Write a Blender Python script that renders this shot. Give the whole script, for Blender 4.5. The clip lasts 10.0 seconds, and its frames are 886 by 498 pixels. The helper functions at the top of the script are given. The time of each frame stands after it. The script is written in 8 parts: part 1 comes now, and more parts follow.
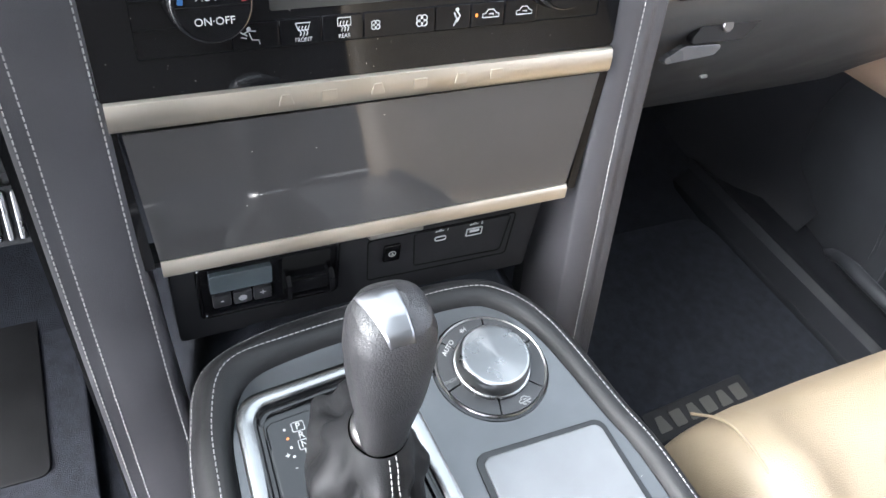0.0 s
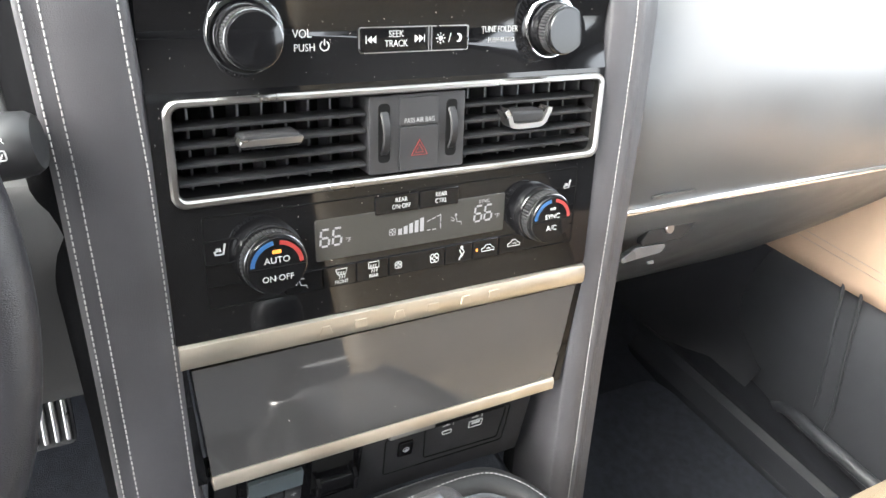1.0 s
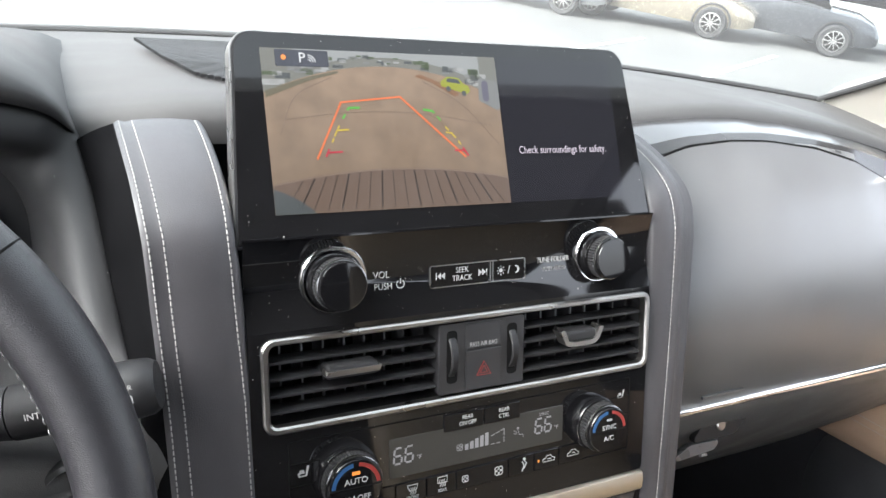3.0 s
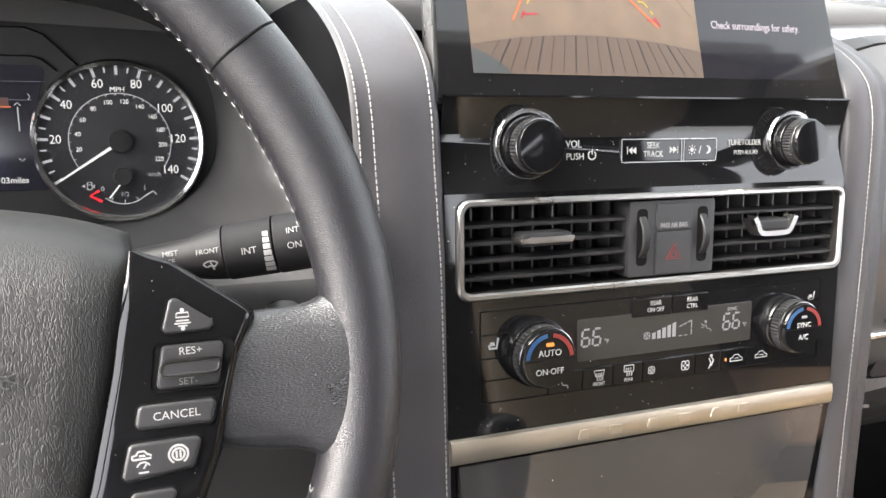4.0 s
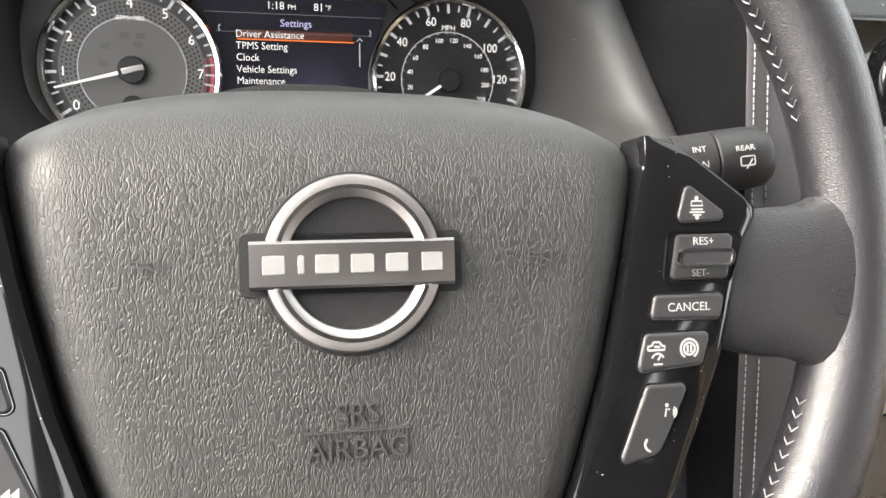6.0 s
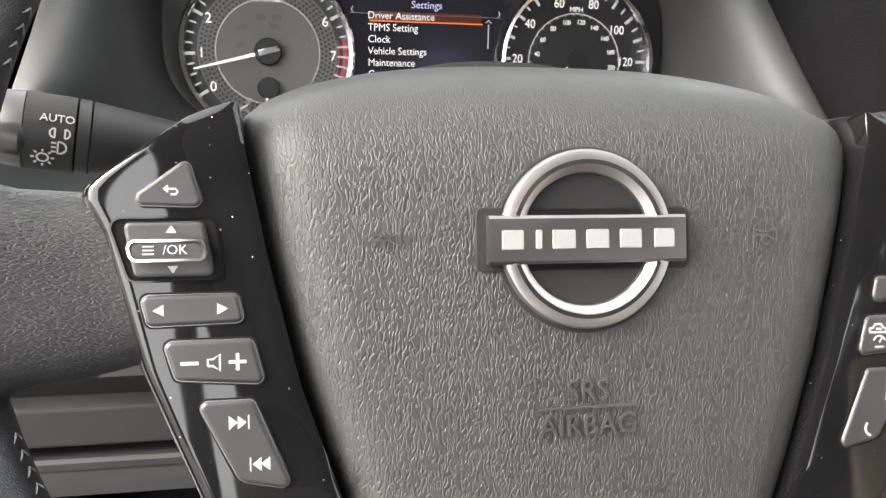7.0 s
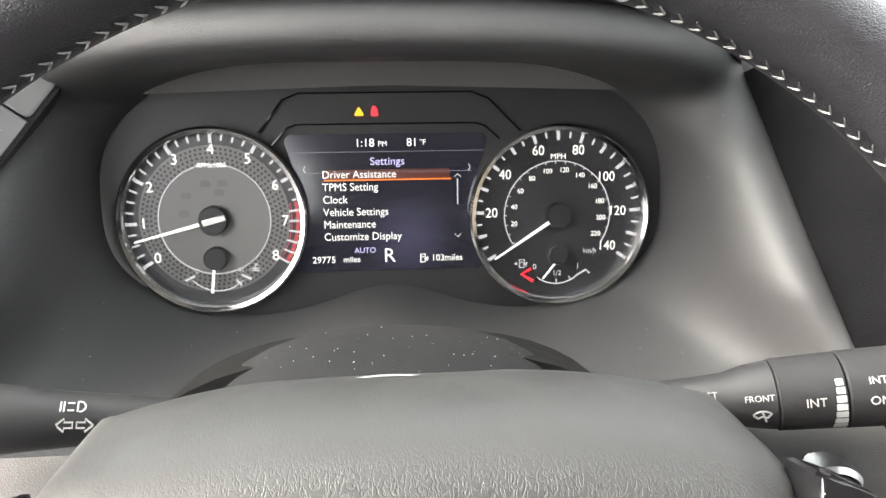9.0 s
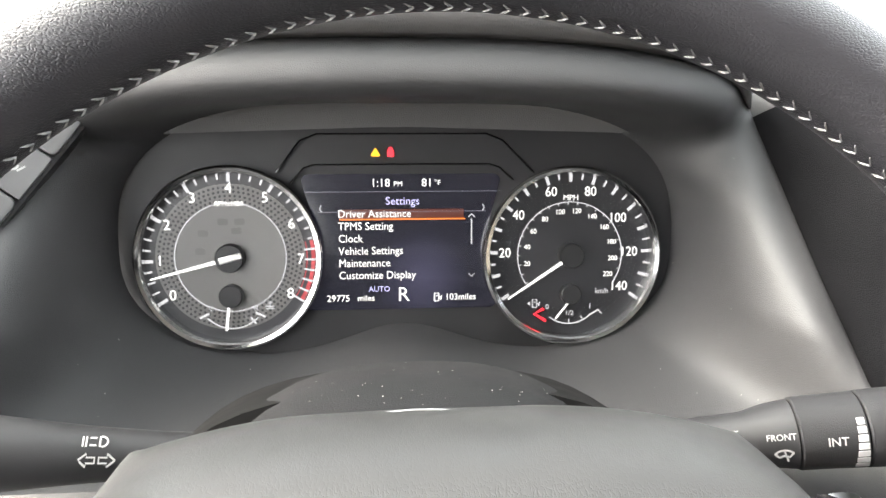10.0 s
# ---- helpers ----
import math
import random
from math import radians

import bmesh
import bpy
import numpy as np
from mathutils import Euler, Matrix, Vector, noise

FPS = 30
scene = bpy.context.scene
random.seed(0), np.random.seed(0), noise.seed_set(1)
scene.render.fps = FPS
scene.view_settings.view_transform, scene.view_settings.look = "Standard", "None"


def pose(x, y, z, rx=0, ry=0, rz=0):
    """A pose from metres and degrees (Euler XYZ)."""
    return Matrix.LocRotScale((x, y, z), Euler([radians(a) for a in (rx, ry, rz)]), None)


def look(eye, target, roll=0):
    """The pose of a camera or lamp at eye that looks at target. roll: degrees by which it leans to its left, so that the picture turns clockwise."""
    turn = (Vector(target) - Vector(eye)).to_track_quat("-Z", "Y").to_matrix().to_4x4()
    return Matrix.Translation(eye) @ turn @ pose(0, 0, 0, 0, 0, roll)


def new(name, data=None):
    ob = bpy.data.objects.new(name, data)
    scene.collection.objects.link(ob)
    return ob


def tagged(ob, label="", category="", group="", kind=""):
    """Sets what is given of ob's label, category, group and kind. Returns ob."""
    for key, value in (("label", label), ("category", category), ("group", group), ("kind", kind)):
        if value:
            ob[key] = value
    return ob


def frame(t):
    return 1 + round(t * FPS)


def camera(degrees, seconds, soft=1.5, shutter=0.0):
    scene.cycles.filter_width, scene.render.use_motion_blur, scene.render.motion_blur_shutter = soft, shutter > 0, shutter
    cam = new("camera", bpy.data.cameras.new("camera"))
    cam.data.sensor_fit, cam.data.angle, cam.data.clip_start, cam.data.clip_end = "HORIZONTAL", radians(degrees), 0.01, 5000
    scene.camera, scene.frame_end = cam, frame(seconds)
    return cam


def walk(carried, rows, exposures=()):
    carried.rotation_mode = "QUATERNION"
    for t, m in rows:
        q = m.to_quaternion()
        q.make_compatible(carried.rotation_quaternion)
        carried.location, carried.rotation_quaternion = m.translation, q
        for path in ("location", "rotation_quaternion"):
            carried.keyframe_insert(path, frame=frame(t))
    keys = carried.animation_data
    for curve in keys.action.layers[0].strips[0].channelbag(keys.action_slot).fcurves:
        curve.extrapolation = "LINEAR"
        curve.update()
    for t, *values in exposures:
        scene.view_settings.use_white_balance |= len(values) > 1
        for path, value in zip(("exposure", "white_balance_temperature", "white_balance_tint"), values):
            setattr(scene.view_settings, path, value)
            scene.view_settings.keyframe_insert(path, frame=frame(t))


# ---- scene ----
cam = camera(61.17, 10.0)
PATH = [
    (0.0, (-0.1547, -0.3647, 0.1707), (0.0240, -0.0929, -0.2091), 14.44),
    (0.5, (-0.1913, -0.3641, 0.2133), (0.0168, -0.0635, -0.1278), 13.73),
    (1.0, (-0.2227, -0.3694, 0.2489), (0.0072, -0.0435, -0.0527), 12.75),
    (1.5, (-0.2356, -0.3712, 0.2814), (0.0072, -0.0238, 0.0161), 11.86),
    (2.0, (-0.2459, -0.3728, 0.3077), (0.0019, -0.0084, 0.0716), 10.98),
    (2.2, (-0.2497, -0.3737, 0.3156), (-0.0029, -0.0031, 0.0881), 10.56),
    (3.3, (-0.2668, -0.3744, 0.2769), (-0.0611, 0.0299, 0.0666), 7.60),
    (3.5, (-0.2810, -0.3739, 0.2522), (-0.0874, 0.0363, 0.0417), 6.90),
    (4.0, (-0.3239, -0.3734, 0.2016), (-0.1495, 0.0453, -0.0087), 6.17),
    (4.5, (-0.3599, -0.3667, 0.1641), (-0.2023, 0.0598, -0.0440), 5.65),
    (5.0, (-0.3776, -0.3613, 0.1510), (-0.2401, 0.0716, -0.0581), 5.05),
    (5.5, (-0.4215, -0.3468, 0.1459), (-0.3022, 0.0908, -0.0645), 4.49),
    (6.0, (-0.4704, -0.3384, 0.1424), (-0.3618, 0.1012, -0.0698), 4.56),
    (6.2, (-0.4894, -0.3350, 0.1389), (-0.3852, 0.1051, -0.0743), 4.61),
    (7.3, (-0.5391, -0.3261, 0.1328), (-0.4562, 0.1148, -0.0881), 3.67),
    (7.5, (-0.5354, -0.3259, 0.1337), (-0.4569, 0.1154, -0.0878), 3.39),
    (8.0, (-0.4845, -0.2964, 0.1750), (-0.4277, 0.1435, -0.0559), 2.16),
    (8.5, (-0.4529, -0.2642, 0.2032), (-0.4195, 0.1808, -0.0223), 0.62),
    (9.0, (-0.4549, -0.2392, 0.2173), (-0.4178, 0.2050, -0.0091), 0.70),
    (9.5, (-0.4562, -0.2409, 0.2210), (-0.4180, 0.2075, 0.0030), 0.90),
    (10.0, (-0.4670, -0.2430, 0.2161), (-0.4260, 0.2135, 0.0163), 1.23),
]
SKY, SUN, LAMP = 0.21, 0.95, 0.1
EXPOSURES = [(0.0, 3.95, 5900, 9), (0.5, 4.25, 6300, 8), (1.0, 4.28, 6400, 7), (1.5, 3.97, 6250, 7), (2.0, 3.38, 6250, 8), (3.5, 3.2, 6250, 10), (4.0, 3.66, 6650, 11), (4.5, 3.86, 6850, 11), (6.0, 3.8, 6900, 10), (8.0, 3.95, 6900, 9), (10.0, 4.5, 6800, 9)]
walk(cam, [(t, look(e, g, r)) for t, e, g, r in PATH], EXPOSURES)


# ---------------------------------------------------------------- world and light
world = bpy.data.worlds.new("sky")
scene.world = world
world.use_nodes = True
wn, wl = world.node_tree.nodes, world.node_tree.links
sky = wn.new("ShaderNodeTexSky")
sky.sky_type = "NISHITA"
sky.sun_disc = False
sky.sun_elevation = radians(39)
sky.sun_rotation = radians(-85)
sky.air_density, sky.dust_density, sky.ozone_density = 0.6, 6.0, 0.0
haze = wn.new("ShaderNodeHueSaturation")
haze.inputs["Saturation"].default_value = 0.45
wl.new(sky.outputs[0], haze.inputs["Color"])
# an even cloud cover over the whole sky
cloud = wn.new("ShaderNodeMix")
cloud.data_type = "RGBA"
cloud.inputs["Factor"].default_value = 0.5
cloud.inputs[7].default_value = (3.0, 3.05, 3.1, 1)
wl.new(haze.outputs[0], cloud.inputs[6])
wl.new(cloud.outputs[2], wn["Background"].inputs[0])
wn["Background"].inputs[1].default_value = SKY

sun = new("sun", bpy.data.lights.new("sun", "SUN"))
sun.data.energy, sun.data.angle, sun.data.color = SUN, radians(50), (1.0, 0.97, 0.93)
sun.matrix_world = look((-2.95, 0.25, 2.42), (0, 0, 0), 0)


# ---------------------------------------------------------------- materials
def mat(name, col, rough=0.5, metal=0.0, coat=0.0, var=0.15, vscale=25.0, bump=0.0, bscale=600.0, grain="noise",
        spec=0.5, dust=0.0, dscale=170.0, stretch=(1, 1, 1), crease=0.28, rvar=0.08, emit=None, power=0.0):
    """A node material with colour and gloss that vary at a coarse scale, and a fine relief."""
    m = bpy.data.materials.new(name)
    m.use_nodes = True
    n, l = m.node_tree.nodes, m.node_tree.links
    p = n["Principled BSDF"]
    p.inputs["Metallic"].default_value = metal
    p.inputs["Coat Weight"].default_value = coat
    p.inputs["Coat Roughness"].default_value = 0.05
    p.inputs["Specular IOR Level"].default_value = spec
    tc = n.new("ShaderNodeTexCoord")
    a = n.new("ShaderNodeTexNoise")
    a.inputs["Scale"].default_value, a.inputs["Detail"].default_value = vscale, 5.0
    l.new(tc.outputs["Object"], a.inputs["Vector"])
    ramp = n.new("ShaderNodeMapRange")
    ramp.inputs["From Min"].default_value, ramp.inputs["From Max"].default_value = 0.3, 0.7
    ramp.inputs["To Min"].default_value, ramp.inputs["To Max"].default_value = 1 - var, 1 + var
    l.new(a.outputs["Fac"], ramp.inputs["Value"])
    mul = n.new("ShaderNodeVectorMath")
    mul.operation = "SCALE"
    mul.inputs[0].default_value = col
    l.new(ramp.outputs["Result"], mul.inputs["Scale"])
    colour = mul.outputs["Vector"]
    rr = n.new("ShaderNodeMapRange")
    rr.inputs["From Min"].default_value, rr.inputs["From Max"].default_value = 0.3, 0.7
    rr.inputs["To Min"].default_value, rr.inputs["To Max"].default_value = max(rough * (1 - rvar * 2), 0.01), min(rough * (1 + rvar * 2), 1)
    l.new(a.outputs["Fac"], rr.inputs["Value"])
    rough_out = rr.outputs["Result"]
    if dust:
        # loose specks of dust, lighter and dull
        v = n.new("ShaderNodeTexVoronoi")
        v.inputs["Scale"].default_value = dscale
        l.new(tc.outputs["Object"], v.inputs["Vector"])
        b = n.new("ShaderNodeTexNoise")
        b.inputs["Scale"].default_value = dscale * 1.5
        l.new(tc.outputs["Object"], b.inputs["Vector"])
        lim = n.new("ShaderNodeMapRange")
        lim.inputs["From Min"].default_value, lim.inputs["From Max"].default_value = 0.5, 0.75
        lim.inputs["To Min"].default_value, lim.inputs["To Max"].default_value = 0.0, 0.085 * dust
        l.new(b.outputs["Fac"], lim.inputs["Value"])
        less = n.new("ShaderNodeMath")
        less.operation = "LESS_THAN"
        l.new(v.outputs["Distance"], less.inputs[0])
        l.new(lim.outputs["Result"], less.inputs[1])
        mix = n.new("ShaderNodeMix")
        mix.data_type = "RGBA"
        l.new(less.outputs[0], mix.inputs["Factor"])
        l.new(colour, mix.inputs[6])
        mix.inputs[7].default_value = (0.5, 0.48, 0.45, 1)
        colour = mix.outputs[2]
    l.new(colour, p.inputs["Base Color"])
    l.new(rough_out, p.inputs["Roughness"])
    if bump:
        mp = n.new("ShaderNodeMapping")
        mp.inputs["Scale"].default_value = stretch
        l.new(tc.outputs["Object"], mp.inputs["Vector"])
        vec = mp.outputs["Vector"]
        if grain == "leather":
            w = n.new("ShaderNodeTexNoise")
            w.inputs["Scale"].default_value = bscale * 0.4
            l.new(vec, w.inputs["Vector"])
            ad = n.new("ShaderNodeVectorMath")
            ad.operation = "MULTIPLY_ADD"
            ad.inputs[1].default_value = (1.3 / bscale,) * 3
            l.new(w.outputs["Color"], ad.inputs[0])
            l.new(vec, ad.inputs[2])
            g = n.new("ShaderNodeTexVoronoi")
            g.feature = "DISTANCE_TO_EDGE"
            g.inputs["Scale"].default_value = bscale
            l.new(ad.outputs[0], g.inputs["Vector"])
            sm = n.new("ShaderNodeMapRange")
            sm.inputs["From Max"].default_value = crease
            l.new(g.outputs["Distance"], sm.inputs["Value"])
            h = sm.outputs["Result"]
        else:
            g = n.new("ShaderNodeTexNoise")
            g.inputs["Scale"].default_value, g.inputs["Detail"].default_value = bscale, 3.0
            l.new(vec, g.inputs["Vector"])
            h = g.outputs["Fac"]
        if grain == "crease":
            # wandering creases where the noise crosses its middle
            g.inputs["Detail"].default_value = 1.0
            off, size, sm = n.new("ShaderNodeMath"), n.new("ShaderNodeMath"), n.new("ShaderNodeMapRange")
            off.operation, size.operation, sm.interpolation_type = "SUBTRACT", "ABSOLUTE", "SMOOTHSTEP"
            off.inputs[1].default_value = 0.5
            sm.inputs["From Max"].default_value = crease
            l.new(h, off.inputs[0])
            l.new(off.outputs[0], size.inputs[0])
            l.new(size.outputs[0], sm.inputs["Value"])
            h = sm.outputs["Result"]
        bn = n.new("ShaderNodeBump")
        bn.inputs["Strength"].default_value = 1.0
        bn.inputs["Distance"].default_value = bump
        l.new(h, bn.inputs["Height"])
        l.new(bn.outputs["Normal"], p.inputs["Normal"])
    if emit:
        p.inputs["Emission Color"].default_value = (*emit, 1)
        p.inputs["Emission Strength"].default_value = power
    return m


def glow(name, col, power):
    """A lit part of a display or a warning lamp."""
    return mat(name, tuple(c * 0.05 for c in col), 0.4, emit=col, power=power * LAMP, var=0.02)


GLOSS = mat("gloss_black", (0.0045, 0.0045, 0.005), 0.045, spec=0.5, var=0.2, dust=1.9, dscale=400.0, rvar=0.2)
GLOSS_CLEAN = mat("gloss_black_clean", (0.004, 0.004, 0.0045), 0.05, spec=0.36, var=0.2, rvar=0.2)
BLACK = mat("black_plastic", (0.011, 0.011, 0.012), 0.65, spec=0.25, bump=0.00015, bscale=1800)
BLACK_FINE = mat("black_satin_plastic", (0.013, 0.013, 0.014), 0.5, spec=0.3, bump=0.00004, bscale=3000)
SWITCH = mat("dark_switch_plastic", (0.0165, 0.0165, 0.0178), 0.42, bump=0.00004, bscale=3000)
DASH = mat("dark_grey_soft_dash", (0.025, 0.025, 0.026), 0.55, spec=0.4, dust=0.9, dscale=230.0, bump=0.00006, bscale=900, grain="leather", var=0.12, vscale=9)
DASHTOP = mat("grey_soft_dash_top", (0.058, 0.057, 0.057), 0.65, spec=0.3, bump=0.00006, bscale=800, grain="leather", var=0.1, vscale=9)
PANEL = mat("grey_airbag_cover", (0.088, 0.088, 0.089), 0.38, spec=0.6, bump=0.00004, bscale=800, grain="leather", var=0.14, vscale=11, rvar=0.14)
# left column's flank: the shade on it is put into a near-black colour
FLANK = mat("shade_toned_flank", (0.0055, 0.0055, 0.006), 0.95, spec=0.0, bump=0.00012, bscale=1000, grain="leather", var=0.15)
PILLAR = mat("charcoal_leather", (0.037, 0.0357, 0.039), 0.44, bump=0.00008, bscale=800, grain="leather", var=0.16, vscale=18)
WHEEL_L = mat("black_wheel_leather", (0.015, 0.015, 0.0165), 0.31, spec=0.6, bump=0.00010, bscale=820, grain="leather", var=0.15, stretch=(0.55, 1.5, 1.0))
RIM_L = mat("black_rim_leather", (0.0125, 0.0122, 0.0145), 0.34, spec=0.55, bump=0.00007, bscale=1000, grain="leather", var=0.06, rvar=0.02, stretch=(0.7, 1.3, 1.0))
GRIP_L = mat("grained_grip_leather", (0.017, 0.0165, 0.0175), 0.4, spec=0.45, bump=0.00010, bscale=620, grain="leather", var=0.1)
PAD = mat("grained_airbag_pad", (0.019, 0.019, 0.0188), 0.54, spec=0.46, bump=0.00019, crease=0.10, bscale=540, grain="crease", var=0.08, vscale=40, stretch=(1.5, 0.5, 1.0))
COLUMN = mat("black_column_plastic", (0.009, 0.009, 0.0095), 0.75, spec=0.12, bump=0.00015, bscale=1500, dust=2.4, dscale=420.0)
DOORPL = mat("dark_door_plastic", (0.019, 0.020, 0.0225), 0.36, bump=0.0001, bscale=1500)
# the pad's grain flattens out over its rolled top
pn, pk = PAD.node_tree.nodes, PAD.node_tree.links
pco, pxyz, prange = (pn.new(k) for k in ("ShaderNodeTexCoord", "ShaderNodeSeparateXYZ", "ShaderNodeMapRange"))
prange.inputs["From Min"].default_value, prange.inputs["From Max"].default_value = -0.014, -0.001
prange.inputs["To Min"].default_value, prange.inputs["To Max"].default_value = 0.12, 1.0
pk.new(pco.outputs["Object"], pxyz.inputs[0])
pk.new(pxyz.outputs["Z"], prange.inputs["Value"])
pk.new(prange.outputs["Result"], next(n for n in pn if n.type == "BUMP").inputs["Strength"])
BOOT = mat("soft_black_leather", (0.010, 0.010, 0.0105), 0.5, spec=0.2, bump=0.00006, bscale=700, grain="leather")
CHROME = mat("chrome", (0.72, 0.72, 0.72), 0.1, 1.0, var=0.03)
SATIN = mat("satin_silver", (0.35, 0.34, 0.33), 0.3, 1.0, var=0.06, bump=0.00002, bscale=3000)
EMBLEM = mat("brushed_nickel", (0.40, 0.38, 0.372), 0.40, 1.0, var=0.06)
STRIP = mat("warm_satin_metal", (0.60, 0.54, 0.45), 0.40, 1.0, var=0.05, bump=0.00002, bscale=2500)
TURNED = mat("radially_turned_aluminium", (0.17, 0.17, 0.172), 0.30, 1.0, var=0.05, vscale=60)
tangent = TURNED.node_tree.nodes.new("ShaderNodeTangent")
tangent.direction_type, tangent.axis = "RADIAL", "Z"
TURNED.node_tree.links.new(tangent.outputs[0], TURNED.node_tree.nodes["Principled BSDF"].inputs["Tangent"])
TURNED.node_tree.nodes["Principled BSDF"].inputs["Anisotropic"].default_value = 0.85
BRUSHED = mat("turned_aluminium", (0.29, 0.29, 0.29), 0.30, 1.0, var=0.08, vscale=60)
turned = BRUSHED.node_tree.nodes.new("ShaderNodeTangent")
turned.direction_type, turned.axis = "RADIAL", "Z"
BRUSHED.node_tree.nodes["Principled BSDF"].inputs["Anisotropic"].default_value = 0.75
BRUSHED.node_tree.links.new(turned.outputs["Tangent"], BRUSHED.node_tree.nodes["Principled BSDF"].inputs["Tangent"])
LID = mat("smoked_gloss_lid", (0.034, 0.033, 0.033), 0.03, spec=0.9, var=0.04, dust=0.8, rvar=0.02)
PLATE = mat("grey_metallic_gloss", (0.037, 0.040, 0.0435), 0.12, 0.2, coat=0.3, var=0.22, vscale=16, dust=0.6, rvar=0.2)
BAND = mat("dark_gloss_trim", (0.030, 0.030, 0.031), 0.16, 0.0, spec=0.5, var=0.12, vscale=12)
THREAD = mat("pale_thread", (0.25, 0.246, 0.235), 0.7, bump=0.0001, bscale=5000, var=0.1)
THREAD_DK = mat("grey_thread", (0.15, 0.15, 0.15), 0.7, bump=0.0001, bscale=5000, var=0.1)
BEIGE = mat("beige_leather", (0.175, 0.138, 0.093), 0.5, bump=0.00012, bscale=500, grain="leather", var=0.07)
TAN = mat("tan_door_leather", (0.29, 0.205, 0.145), 0.55, bump=0.0001, bscale=500, grain="leather", var=0.06)
CARPET = mat("black_carpet", (0.012, 0.0132, 0.0165), 0.95, bump=0.002, bscale=900, var=0.35, vscale=60, spec=0.1)
MATMAT = mat("dark_floor_mat", (0.018, 0.0195, 0.024), 0.95, bump=0.0015, bscale=1200, var=0.3, vscale=80, spec=0.1)
DARKSILL = mat("scuffed_black_sill", (0.009, 0.0095, 0.0115), 0.6, spec=0.16, var=0.2, bump=0.00003)
RUBBER = mat("rubber", (0.015, 0.015, 0.016), 0.7, bump=0.0002, bscale=900)
WHITE = mat("white_print", (0.29, 0.29, 0.287), 0.5, var=0.04)
GREYPRINT = mat("grey_print", (0.2, 0.2, 0.2), 0.5, var=0.04)
REDPRINT = mat("red_print", (0.17, 0.018, 0.016), 0.4, var=0.04)
BLUEPRINT = mat("blue_print", (0.015, 0.055, 0.14), 0.4, var=0.04)
LINER = mat("grey_headliner", (0.24, 0.237, 0.23), 0.9, bump=0.0004, bscale=900, var=0.05)
PILLAR_TRIM = mat("pale_pillar_cloth", (0.185, 0.176, 0.158), 0.85, bump=0.0003, bscale=900, var=0.05)
EDGE = mat("dull_bright_edge", (0.22, 0.22, 0.22), 0.22, 1.0, var=0.1)
TINT = mat("tinted_glass", (0.01, 0.011, 0.012), 0.05, coat=0.3, var=0.05)
# near-black for joints; in gaps and hollows it stands in for their shade
DARK = mat("joint_and_void_shade", (0.006, 0.006, 0.006), 0.8, spec=0.05)
FACE = mat("gauge_face", (0.016, 0.016, 0.018), 0.4, bump=0.00003, bscale=3000)
FACE_MID = mat("gauge_centre", (0.085, 0.082, 0.08), 0.4, 0.0, var=0.04)
RED_LINE = mat("red_zone", (0.2, 0.025, 0.03), 0.4, emit=(0.8, 0.05, 0.06), power=0.1 * LAMP)
LIT = glow("lit_white", (1.0, 1.0, 1.0), 0.75)
LIT_DIM = glow("lit_grey", (0.8, 0.8, 0.85), 0.45)
LIT_LILAC = glow("lit_lilac", (0.62, 0.6, 1.0), 0.7)
LIT_ORANGE = glow("lit_orange", (1.0, 0.3, 0.05), 1.2)
LIT_RED = glow("lit_red", (1.0, 0.03, 0.05), 1.0)
LIT_AMBER = glow("lit_amber", (1.0, 0.45, 0.02), 1.0)
SEG = glow("lcd_segments", (0.85, 0.83, 0.85), 0.36)


# ---------------------------------------------------------------- mesh helpers
def thing(name, m, label, category, group="", kind=""):
    ob = new(name)
    ob.empty_display_size = 0.02
    ob.matrix_world = m
    return tagged(ob, label, category, group, kind)


def finish(name, bm, material, angle=35):
    bmesh.ops.recalc_face_normals(bm, faces=bm.faces)
    me = bpy.data.meshes.new(name)
    bm.to_mesh(me)
    bm.free()
    me.materials.append(material)
    me.set_sharp_from_angle(angle=radians(angle))
    for p in me.polygons:
        p.use_smooth = len(p.vertices) < 5
    return me


def part(name, bm, material, parent, label="", angle=35, m=None):
    ob = new(name, finish(name, bm, material, angle))
    ob.parent = parent
    if m is not None:
        ob.matrix_local = m
    return tagged(ob, label)


def solid(name, bm, material, label, category, kind="structure", angle=35):
    """A top-level thing that is one mesh."""
    return tagged(new(name, finish(name, bm, material, angle)), label, category, "", kind)


